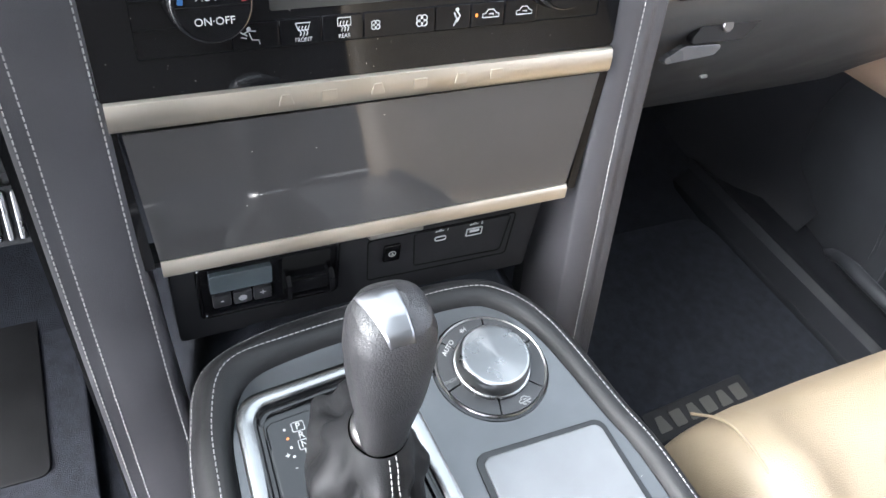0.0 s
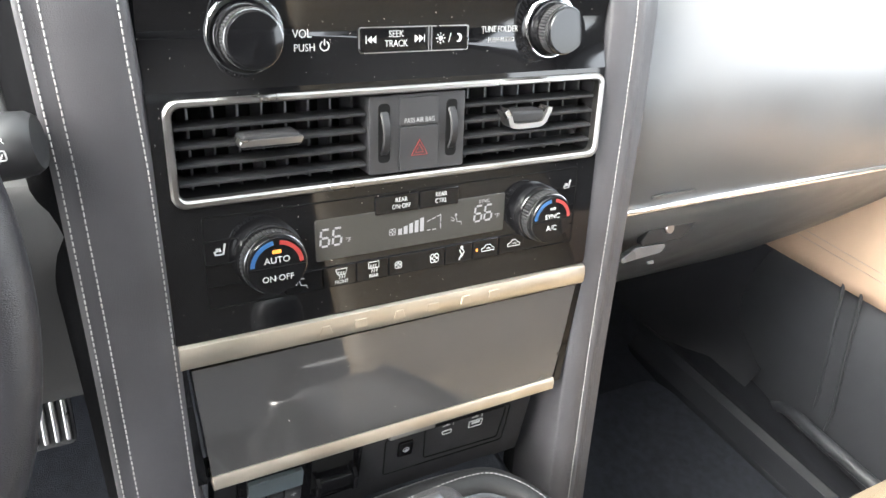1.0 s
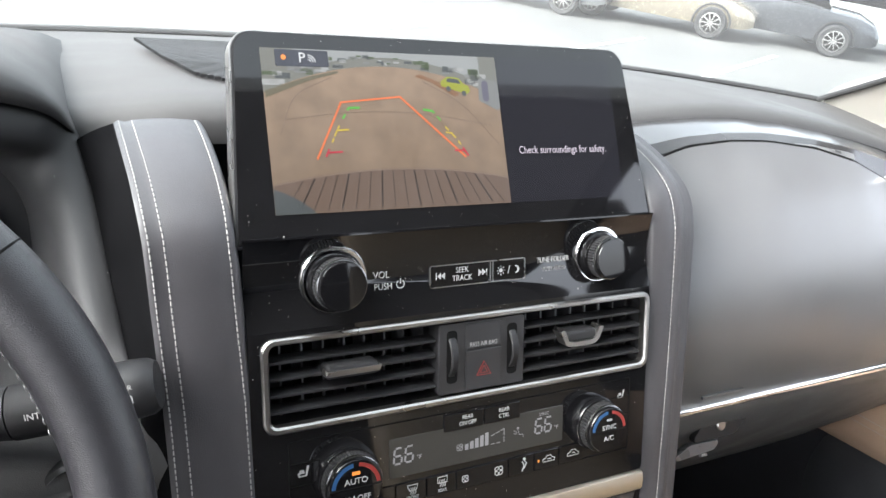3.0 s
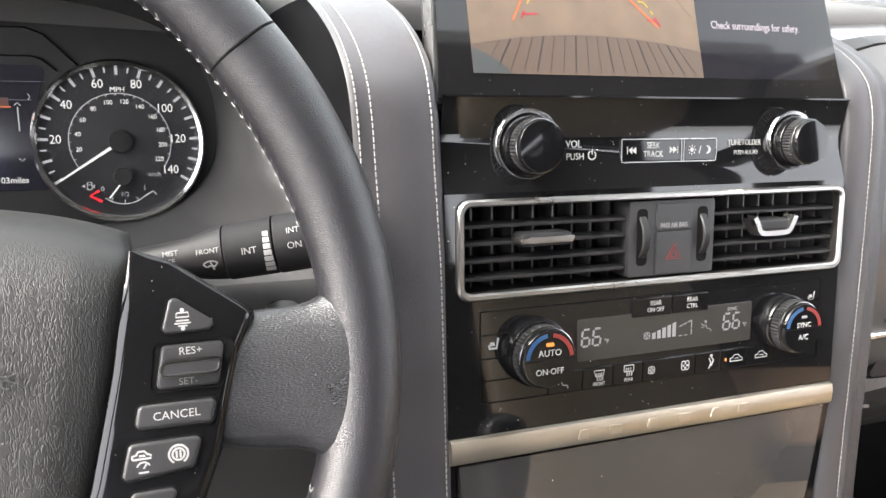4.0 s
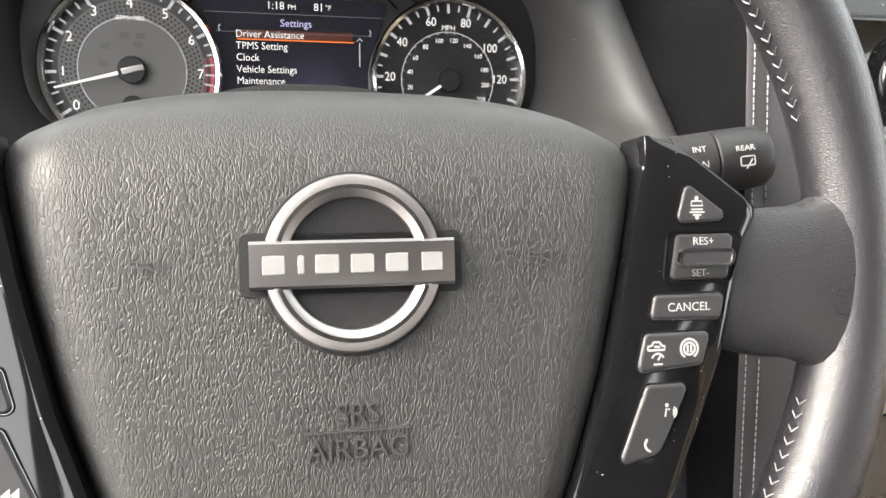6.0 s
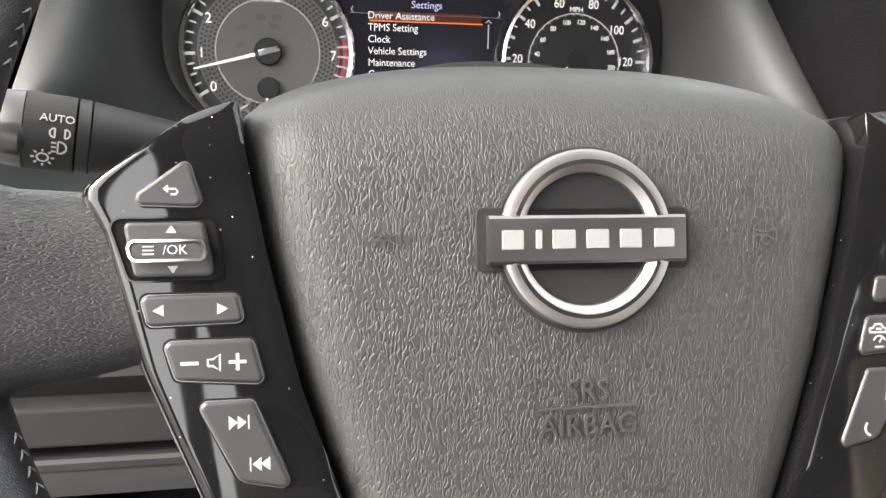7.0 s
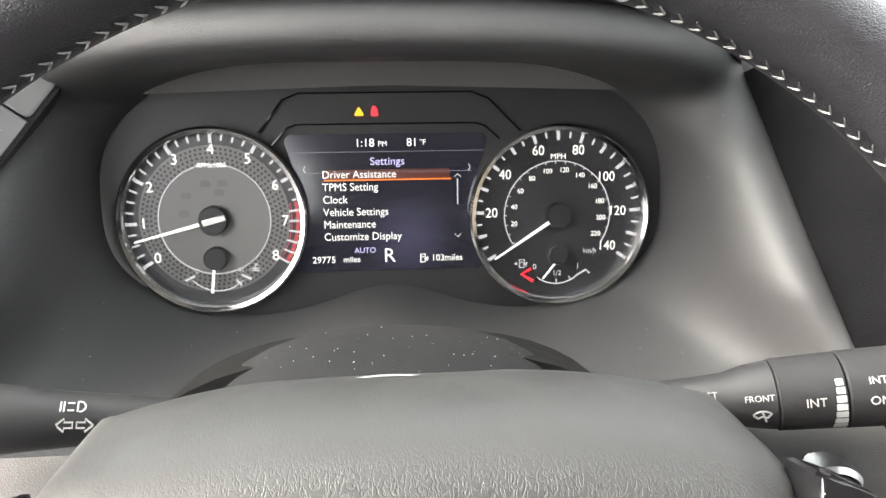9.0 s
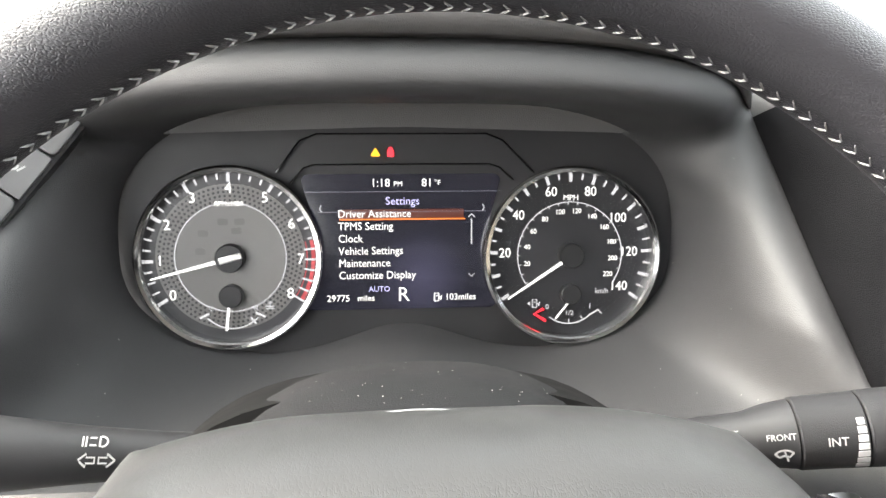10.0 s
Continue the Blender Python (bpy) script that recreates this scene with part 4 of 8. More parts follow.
    for i in range(22):
        t = (i + 0.5) / 22
        foot = 0.5 + (t - 0.5) * 1.2
        if not 0.01 < foot < 0.99:
            continue
        bm = bmesh.new()
        ribbon(bm, [(X0 + W * foot, 0.0215), (X0 + W * t, brow(t) - 0.0015)], 0.0005 if i % 3 else 0.0011, z + 0.0002, z + 0.0003)
        part("picture_line", bm, dk, screen)
    part("picture_corner", prism([(X0, Y0)] + [(X0 + 0.026 * math.cos(radians(a)) ** 1.6, Y0 + 0.016 * math.sin(radians(a)) ** 1.6) for a in range(0, 91, 10)], z + 0.0003, z + 0.00035), cars[1], screen)
    ORANGE, CRIMSON, YELLOW, GREEN = (0.95, 0.2, 0.05), (0.6, 0.015, 0.05), (0.7, 0.52, 0.03), (0.12, 0.5, 0.06)
    for pts, c, w in (([(-0.107, 0.0540), (-0.0872, 0.0915), (-0.0448, 0.0958), (0.0010, 0.0535)], ORANGE, 0.0013),
                      ([(-0.1010, 0.0555), (-0.0985, 0.0605)], CRIMSON, 0.0012), ([(-0.0998, 0.0582), (-0.0895, 0.0588)], CRIMSON, 0.0011),
                      ([(-0.0960, 0.0650), (-0.0945, 0.0675)], YELLOW, 0.0011), ([(-0.0938, 0.0690), (-0.0918, 0.0728), (-0.0835, 0.0734)], YELLOW, 0.0011), ([(-0.0912, 0.0738), (-0.0900, 0.0760)], YELLOW, 0.0011),
                      ([(-0.0872, 0.0805), (-0.0850, 0.0835)], GREEN, 0.0013), ([(-0.0835, 0.0862), (-0.0822, 0.0878), (-0.0745, 0.0880)], GREEN, 0.0016),
                      ([(-0.0285, 0.0872), (-0.0215, 0.0862), (-0.0202, 0.0848)], GREEN, 0.0016), ([(-0.0185, 0.0825), (-0.0160, 0.0798)], GREEN, 0.0012),
                      ([(-0.0128, 0.0752), (-0.0105, 0.0725)], YELLOW, 0.0011), ([(-0.0130, 0.0712), (-0.0085, 0.0706), (-0.0055, 0.0672)], YELLOW, 0.0011), ([(-0.0040, 0.0650), (-0.0020, 0.0625)], YELLOW, 0.0011),
                      ([(-0.0075, 0.0585), (0.0012, 0.0580)], CRIMSON, 0.0011), ([(-0.0010, 0.0605), (0.0030, 0.0545)], CRIMSON, 0.0012)):
        bm = bmesh.new()
        ribbon(bm, pts, w, z + 0.0003, z + 0.0004)
        part("guide_line", bm, glow("guide", c, 0.9), screen)
    part("right_half", prism([(X1, Y0), (0.1365, Y0), (0.1365, Y1), (X1, Y1)], z - 0.0001, z), mat("dim_display", (0.006, 0.006, 0.0075), 0.05, spec=0.4, var=0.02, rvar=0.02, emit=(0.012, 0.012, 0.0145), power=LAMP), screen, "dark half of the display")
    part("parking_badge", prism(rrect(0.035, 0.0108, 0.0008, 2, (-0.1105, 0.1200)), z + 0.0003, z + 0.0005), mat("badge", (0.01, 0.01, 0.015), 0.1), screen)
    text("P", 0.0095, -0.1105, 0.1200, z + 0.0006, LIT, screen)
    icon([arc(-0.4, -0.4, q, 0, 90, 8) for q in (0.35, 0.65, 0.95)], 0.005, -0.1045, 0.1195, z + 0.0005, LIT, screen, w=0.12)
    part("parking_lamp", prism(arc(-0.1225, 0.1203, 0.0017, 0, 330, 11), z + 0.0005, z + 0.0006), LIT_ORANGE, screen)
    text("Check surroundings for safety.", 0.0080, 0.0850, 0.0575, z + 0.0001, glow("lit_rose", (0.85, 0.74, 0.84), 0.7), screen, wide=0.8)


screen_picture()


# ---------------------------------------------------------------- leather columns beside the stack
def column_line(n=60):
    """The columns' front line in y and z, from the footwell up to the dash."""
    c = [(-0.142, -0.46), (-0.11, -0.358), (-0.079, -0.26), (-0.047, -0.16), (-0.016, -0.06), (0.006, 0.01), (0.020, 0.055), (0.031, 0.088),
         (0.046, 0.110), (0.072, 0.1235), (0.106, 0.1315), (0.140, 0.1350), (0.158, 0.1345)]
    return [(p.x, p.y) for p in smooth_path([(y, z, 0) for y, z in c], n)]


SEAM_Z = [-0.030, -0.015, 0.018, 0.050, 0.088, 0.118]
SEAM_X = [-0.2255, -0.2270, -0.2310, -0.2360, -0.2415, -0.2490]
SEAM_Y = [-0.002, 0.012, 0.055, 0.100, 0.150, 0.180]


def column(name, side, label):
    ob = thing(name, pose(0, 0, 0), label, "dashboard column")
    line = column_line()
    zs = [-0.46, -0.30, -0.2, -0.09, 0.0, 0.06, 0.10, 0.125, 0.14]
    if side < 0:
        stitch = [-0.150, -0.1595, -0.1635, -0.1655, -0.1672, -0.1710, -0.1728, -0.1728, -0.1725]
        double = [-0.188, -0.194, -0.1975, -0.2005, -0.2035, -0.2070, -0.2090, -0.2115, -0.2145]
        rim = [-0.200, -0.208, -0.214, -0.221, -0.227, -0.2330, -0.2390, -0.2430, -0.2460]
        gap, depth = 0.0058, [0.02, 0.02, 0.02, 0.015, 0.028, 0.066, 0.078, 0.062, 0.05]
    else:
        stitch = [0.166, 0.1695, 0.172, 0.1765, 0.1795, 0.1800, 0.1790, 0.1790, 0.1790]
        double = [0.176, 0.1785, 0.181, 0.1865, 0.190, 0.1905, 0.1905, 0.1905, 0.1905]
        rim = [0.186, 0.189, 0.192, 0.198, 0.202, 0.203, 0.203, 0.203, 0.203]
        gap, depth = 0.0225, [0.03] * 9
    rows, flank, st, d1, d2 = [], [], [], [], []
    for i, (y, z) in enumerate(line):
        a, b = line[max(i - 1, 0)], line[min(i + 1, len(line) - 1)]
        t = Vector((0, b[0] - a[0], b[1] - a[1])).normalized()
        n = Vector((0, -t.z, t.y))
        xs, xd, xr, dp = (float(np.interp(z, zs, q)) for q in (stitch, double, rim, depth))
        p = Vector((0, y, z))
        q = lambda x, d: p + Vector((x, 0, 0)) + n * d
        s = side
        # outer flank: back to the seam beside the instruments
        if side < 0 and z > -0.02:
            w = float(np.interp(z + 0.25 * max(0.0, y - 0.046), [-0.02, 0.055, 0.088, 0.110, 0.131, 0.1495, 0.1695], [-0.020, 0.045, 0.070, 0.085, 0.098, 0.108, 0.118]))
            back = Vector((float(np.interp(w, SEAM_Z, SEAM_X)) + 0.0006, float(np.interp(w, SEAM_Z, SEAM_Y)), w))
        elif side < 0:
            back = Vector((xr, y + 0.022, z - 0.004))
        else:
            back = q(xr, -dp)
        edge = q(xd + s * 0.0115, -0.0022)
        rows.append([q(xs - s * gap, -0.06), q(xs - s * gap, -0.004), q(xs - s * (gap - 0.0016), -0.0012), q(xs - s * 0.0016, 0.0002), q(xs, -0.0004), q(xs + s * 0.0016, 0.0003),
                     q(xs + (xd - xs) * 0.35, 0.0012), q(xs + (xd - xs) * 0.7, 0.0010), q(xd - s * 0.0012, 0.0002), q(xd + s * 0.0041, -0.0013), q(xd + s * 0.0086, -0.0002),
                     edge])
        flank.append([edge, edge.lerp(back, 0.3) + Vector((s * 0.0024, 0, 0)), edge.lerp(back, 0.65) + Vector((s * 0.0022, 0, 0)), back, back + Vector((-s * 0.006, 0.03, -0.01)), back + Vector((-s * 0.03, 0.06, -0.02))])
        st.append(q(xs, 0.0002)), d1.append(q(xd, 0.0002)), d2.append(q(xd + s * 0.0082, -0.0002))
    part("body", loft(rows), PILLAR, ob, angle=60)
    # left side gets the shade-darkened colour, right side the plain leather
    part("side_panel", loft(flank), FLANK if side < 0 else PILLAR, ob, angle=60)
    nor = lambda p: (0, -1, 0.35) if p.z < 0.1 else (0, -0.3, 1)
    part("stitching", stitches(st, 0.0040, 0.0029, 0.00042, nor), THREAD, ob, "pale stitching")
    if side < 0:
        part("stitching", stitches(d1, 0.0040, 0.0029, 0.00042, nor), THREAD, ob, "pale stitching")
        part("stitching", stitches(d2, 0.0040, 0.0029, 0.00042, nor), THREAD, ob, "pale stitching")
    return ob


column("leather_column", -1, "charcoal leather dashboard column with double pale stitching")
column("leather_column", 1, "charcoal leather dashboard column with one pale seam")


# ---------------------------------------------------------------- centre console
ZC = -0.268
OUT = [(-0.165, -0.46), (-0.165, -0.30), (-0.162, -0.19), (-0.156, -0.14), (-0.140, -0.096), (-0.09, -0.076), (-0.01, -0.070), (0.06, -0.074), (0.094, -0.094), (0.118, -0.142), (0.129, -0.203), (0.141, -0.27), (0.155, -0.46)]
SEW = [(-0.149, -0.46), (-0.149, -0.30), (-0.145, -0.19), (-0.1400, -0.140), (-0.1240, -0.1065), (-0.08, -0.098), (-0.01, -0.0935), (0.045, -0.092), (0.074, -0.101), (0.0985, -0.134), (0.116, -0.21), (0.128, -0.27), (0.142, -0.46)]
INN = [(-0.138, -0.46), (-0.138, -0.30), (-0.134, -0.19), (-0.129, -0.150), (-0.113, -0.122), (-0.075, -0.112), (-0.01, -0.107), (0.04, -0.105), (0.066, -0.113), (0.087, -0.142), (0.104, -0.21), (0.116, -0.27), (0.130, -0.46)]
console = thing("centre_console", pose(0, 0, ZC), "grey gloss centre console edged in stitched black leather", "console")


def plan(ctrl, n=80):
    return [(p.x, p.y) for p in smooth_path([(x, y, 0) for x, y in ctrl], n)]


po, ps, pi = plan(OUT), plan(SEW), plan(INN)
mixp = lambda a, b, k: [((1 - k) * p[0] + k * q[0], (1 - k) * p[1] + k * q[1]) for p, q in zip(a, b)]
lay = lambda pts, z: [(x, y, z) for x, y in pts]
part("leather_surround", loft([lay(po, -0.2), lay(po, -0.032), lay(po, -0.020), lay(mixp(po, ps, 0.12), -0.012), lay(mixp(po, ps, 0.5), 0.0015), lay(mixp(po, ps, 0.88), 0.0068), lay(ps, 0.0066),
                               lay(mixp(ps, pi, 0.12), 0.0072), lay(mixp(ps, pi, 0.5), 0.0070), lay(mixp(ps, pi, 0.85), 0.0035), lay(pi, -0.003)]), BOOT, console, "black leather surround", angle=60)
up = lambda p: (0, 0, 1)
part("stitching", stitches([(x, y, 0.0068) for x, y in ps], 0.0040, 0.0029, 0.0004, up), THREAD_DK, console, "grey stitching")
part("stitching", stitches([(x, y, z) for (x, y), z in zip(mixp(po, ps, 0.14), [-0.0115] * 80)], 0.0040, 0.0029, 0.0004, up), THREAD, console, "pale stitching")
part("plate", prism(pi, -0.02, 0.0, 0.0), PLATE, console, "grey metallic gloss plate")
tray = rpoly([(0.004, -0.46), (0.118, -0.46), (0.1005, -0.2150), (0.0055, -0.2130)], 0.008)
part("tray_groove", prism(tray, 0.0, 0.0014, 0.0006), GLOSS_CLEAN, console)
tin = rpoly([(0.0085, -0.45), (0.112, -0.45), (0.0965, -0.2185), (0.0098, -0.2170)], 0.006)
part("tray_lid", prism(tin, 0.0, 0.0030, 0.0012), mat("silver_grey_lid", (0.09, 0.093, 0.097), 0.22, 0.2, coat=0.2, var=0.08), console, "pale metallic sliding lid")

gate = thing("gear_gate", pose(0, 0, ZC), "black gear gate with chrome edge and lit letters", "gear gate")
go = rpoly([(-0.134, -0.32), (-0.004, -0.32), (-0.020, -0.1240), (-0.1270, -0.1330)], 0.018, 6)
gi = rpoly([(-0.122, -0.30), (-0.016, -0.30), (-0.030, -0.1345), (-0.1175, -0.1425)], 0.012, 6)
part("frame", ring_frame(go, gi, 0.0, 0.0045, bev=0.0015), EDGE, gate, "dull chrome frame")
part("well", prism(gi, 0.0003, 0.0012), GLOSS_CLEAN, gate)
part("inner_rim", ring_frame(rpoly([(-0.1205, -0.30), (-0.018, -0.30), (-0.032, -0.1370), (-0.1160, -0.1450)], 0.01, 6), rpoly([(-0.116, -0.30), (-0.022, -0.30), (-0.036, -0.1420), (-0.1120, -0.1500)], 0.008, 6), 0.001, 0.0034, bev=0.0008), GLOSS_CLEAN, gate)
part("letter_panel", prism(rpoly([(-0.113, -0.225), (-0.080, -0.225), (-0.080, -0.152), (-0.1115, -0.1545)], 0.005), 0.0012, 0.0028, 0.0008), GLOSS_CLEAN, gate)
for i, c in enumerate("PRN"):
    x, y = -0.0925 + 0.0006 * i, -0.1615 - 0.0062 * i
    text(c, 0.0062, x, y, 0.0029, WHITE, gate, thick=0.0001)
    part("position_lamp", prism(arc(x - 0.0085, y, 0.0009, 0, 320, 8), 0.0028, 0.0030), LIT_ORANGE if c == "R" else WHITE, gate)
    if c != "R":
        bm = bmesh.new()
        ribbon(bm, rrect(0.0075, 0.0062, 0.0008, 2, (x, y)), 0.0004, 0.0028, 0.003, closed=True)
        part("letter_frame", bm, WHITE, gate)
text("+", 0.006, -0.103, -0.1785, 0.0029, WHITE, gate)
text("-", 0.006, -0.100, -0.187, 0.0029, WHITE, gate)
text("D", 0.0062, -0.0905, -0.1800, 0.0029, WHITE, gate)
part("position_lamp", prism(arc(-0.0995, -0.1800, 0.0009, 0, 320, 8), 0.0028, 0.0030), LIT, gate)

# gear lever
lever = thing("gear_lever", pose(-0.060, -0.203, ZC), "black leather gear lever with a silver cap over a leather boot", "gear lever")
rows = []
for j in range(15):
    t = j / 14
    rx, ry = 0.034 * (1 - t) ** 0.9 + 0.0165 * (1 - (1 - t) ** 0.9), 0.062 * (1 - t) ** 0.9 + 0.0175 * (1 - (1 - t) ** 0.9)
    row = []
    for i in range(64):
        a = 2 * math.pi * i / 64
        f = 1 + (0.15 * math.sin(4 * a + 4 * t) + 0.11 * math.sin(7 * a - 6 * t) + 0.05 * math.sin(13 * a + 9 * t)) * math.sin(math.pi * min(t * 1.15, 1)) ** 0.7
        row.append((rx * f * math.cos(a) - 0.004 * (1 - t), ry * f * math.sin(a) - 0.004 * (1 - t), 0.001 + 0.060 * t))
    rows.append(row)
part("boot", loft(rows, close=True), BOOT, lever, "creased black leather boot", angle=80)
for s in (-1, 1):
    ln = []
    for j in range(15):
        t = j / 14
        rx, ry = 0.034 * (1 - t) ** 0.9 + 0.0165 * (1 - (1 - t) ** 0.9), 0.062 * (1 - t) ** 0.9 + 0.0175 * (1 - (1 - t) ** 0.9)
        a = radians(-84 + s * 7)
        f = 1 + (0.15 * math.sin(4 * a + 4 * t) + 0.11 * math.sin(7 * a - 6 * t) + 0.05 * math.sin(13 * a + 9 * t)) * math.sin(math.pi * min(t * 1.15, 1)) ** 0.7
        ln.append((rx * f * math.cos(a) - 0.004 * (1 - t), ry * f * math.sin(a) - 0.004 * (1 - t) - 0.0004, 0.0015 + 0.060 * t))
    part("stitching", stitches(ln, 0.0038, 0.0027, 0.0004, lambda p: (0, -1, 0.5)), THREAD, lever, "pale stitching")
part("collar", lathe([(0.0135, 0.0), (0.0152, 0.003), (0.0155, 0.007), (0.0145, 0.010), (0.0135, 0.011)], 40, (0, 0.001, 0.0555)), SATIN, lever, "dull metal collar")


def grip(a, h):
    """The grip's skin at an angle and a height from 0 to 1."""
    hs = [0, 0.06, 0.2, 0.45, 0.7, 0.86, 0.95, 1.0]
    wx = [0.0125, 0.0136, 0.0150, 0.0196, 0.0222, 0.0214, 0.0178, 0.0070]
    wy = [0.0125, 0.0140, 0.0162, 0.0205, 0.0215, 0.0200, 0.0165, 0.0060]
    x, y = float(np.interp(h, hs, wx)), float(np.interp(h, hs, wy))
    c, s = math.cos(a), math.sin(a)
    k = (abs(c) ** 2.6 + abs(s) ** 2.6) ** (-1 / 2.6)
    return Vector((x * k * c + 0.003 * h, y * k * s - 0.004 + 0.020 * h, 0.062 + 0.096 * h))


part("grip", loft([[grip(2 * math.pi * i / 96, h) for i in range(96)] for h in (0, 0.03, 0.06, 0.12, 0.2, 0.3, 0.4, 0.5, 0.6, 0.68, 0.75, 0.8, 0.83, 0.86, 0.89, 0.91, 0.93, 0.95, 0.97, 0.985, 1.0)], close=True, cap=True), GRIP_L, lever, "black leather grip", angle=80)


def crown(x, y):
    """The height of the grip's skin over x, y."""
    lo, hi = 0.5, 1.0
    for _ in range(30):
        h = (lo + hi) / 2
        wx, wy = (grip(0, h) - grip(math.pi, h)).x / 2, (grip(math.pi / 2, h) - grip(-math.pi / 2, h)).y / 2
        inside = abs((x - 0.003 * h) / wx) ** 2.6 + abs((y + 0.004 - 0.020 * h) / wy) ** 2.6 < 1
        lo, hi = (h, hi) if inside else (lo, h)
    return 0.062 + 0.096 * lo


corners = [Vector(p) for p in ((-0.0140, 0.0275), (0.0075, 0.0275), (0.0082, -0.0040), (-0.0050, -0.0040))]
rows = []
for j in range(17):
    row = []
    for i in range(17):
        u, v = i / 16, j / 16
        p = (corners[0] * (1 - u) + corners[1] * u) * (1 - v) + (corners[3] * (1 - u) + corners[2] * u) * v
        rim_ = i in (0, 16) or j in (0, 16)
        e = 0.0006
        z = crown(p.x, p.y)
        nrm = Vector((crown(p.x - e, p.y) - crown(p.x + e, p.y), crown(p.x, p.y - e) - crown(p.x, p.y + e), 2 * e)).normalized()
        row.append(Vector((p.x, p.y, z)) + nrm * (-0.0004 if rim_ else 0.0010))
    rows.append(row)
part("cap", loft(rows), mat("brushed_cap", (0.25, 0.25, 0.26), 0.34, 1.0, var=0.06), lever, "satin silver cap", angle=80)

# drive mode dial
dial = thing("drive_mode_dial", pose(0.0440, -0.1570, ZC), "turned aluminium drive dial in a ring of black buttons", "dial")
part("shade_ring", lathe([(0.0415, 0.0), (0.0412, 0.0008), (0.0395, 0.0012)], 64), GLOSS_CLEAN, dial)
part("chrome_ring", lathe([(0.0396, 0.001), (0.0396, 0.0026), (0.0389, 0.0034), (0.0381, 0.0028), (0.0380, 0.001)], 64), SATIN, dial, "thin chrome ring")
for i in range(6):
    a0, a1 = 60 * i + 17, 60 * i + 75.5
    bm = prism(arc(0, 0, 0.0378, a0, a1, 14) + arc(0, 0, 0.0262, a1, a0, 14), 0.0, 0.0034, 0.0005)
    part("button", bm, SWITCH, dial)
part("base", lathe([(0.0275, 0.0), (0.0275, 0.0035), (0.0268, 0.0052), (0.0245, 0.0062)], 64), BRUSHED, dial, "satin silver skirt")
part("knob", lathe([(0.0256, 0.005), (0.0252, 0.0125), (0.0243, 0.0160), (0.0232, 0.0172), (0.0218, 0.0174)], 64, cap=False), BRUSHED, dial, "satin silver rim")
part("cap", lathe([(0.0219, 0.0173), (0.0214, 0.0168), (0.0002, 0.0170)], 64), TURNED, dial, "radially turned aluminium cap")
text("AUTO", 0.0050, -0.0240, 0.0208, 0.0035, WHITE, dial, rot=42)
text("4H", 0.0045, -0.0085, 0.0310, 0.0035, WHITE, dial, rot=15)
text("4LO", 0.0040, 0.0308, 0.0086, 0.0035, GREYPRINT, dial, rot=-70)
text("SNOW", 0.0034, -0.0315, -0.0037, 0.0035, GREYPRINT, dial, rot=10)
icon(CAR + [[(-0.4, -0.35), (-0.1, -0.5)], [(0.1, -0.35), (0.4, -0.5)]], 0.0070, 0.0105, -0.0312, 0.0035, GREYPRINT, dial, w=0.12, rot=10)

# ---------------------------------------------------------------- steering wheel
WHEEL = pose(-0.4465, -0.114, 0.029, 64)
wheel = thing("steering_wheel", WHEEL, "black leather steering wheel with airbag pad and thumb switches", "steering wheel")
RR, RV, RT = 0.2003, 0.2030, 0.0162
n_rim = 160


def rim_grow(a):
    """The rim swells where the thumbs rest."""
    return 1 + 0.06 * math.exp(-((abs(math.degrees(a) % 180 - 90) - 62) / 16) ** 2)


rows = []
for i in range(n_rim):
    a = 2 * math.pi * i / n_rim
    grow = rim_grow(a)
    rows.append([((RR + RT * grow * math.cos(b)) * math.cos(a), (RV + RT * grow * math.cos(b)) * math.sin(a), -0.006 + RT * 0.98 * grow * math.sin(b)) for b in [2 * math.pi * j / 24 for j in range(24)]])
part("rim", loft(rows, close=True, ring=True), RIM_L, wheel, "black leather rim", angle=80)


def on_rim(deg, b, lift=0.0):
    a = radians(deg)
    b = radians(b)
    lift += RT * (rim_grow(a) - 1)
    return Vector(((RR + (RT + lift) * math.cos(b)) * math.cos(a), (RV + (RT + lift) * math.cos(b)) * math.sin(a), -0.006 + (RT + lift) * math.sin(b)))


for a0, a1 in ((16, 164), (197, 343)):
    for s in (-1, 1):
        bm = bmesh.new()
        steps = int((a1 - a0) / 360 * 2 * math.pi * 0.178 / 0.0052)
        for k in range(steps):
            d = a0 + (a1 - a0) * k / steps
            ctr, tip = on_rim(d, 174, 0.0003), on_rim(d + 0.8, 174 + 8.5 * s, 0.0004)
            u = (ctr - Vector((RR * math.cos(radians(d)), RV * math.sin(radians(d)), -0.006))).normalized()
            t = (tip - ctr).normalized()
            w = t.cross(u) * 0.00032
            lift = u * 0.0006
            v = [bm.verts.new(q) for q in (ctr - w, ctr + w, tip + w * 0.7, tip - w * 0.7, ctr + lift * 0.6, (ctr + tip) / 2 + lift, tip + lift * 0.3)]
            for f in ((0, 4, 1), (1, 4, 5), (1, 5, 6), (1, 6, 2), (2, 6, 3), (3, 6, 5), (3, 5, 4), (3, 4, 0)):
                bm.faces.new([v[q] for q in f])
        part("stitching", bm, THREAD_DK, wheel, "pale grey cross stitching")
for d in (38, 142):
    part("seam", sweep([on_rim(d, b, -0.0004) for b in range(0, 360, 15)], circle(0.0007, 6), closed=True), DARK, wheel)


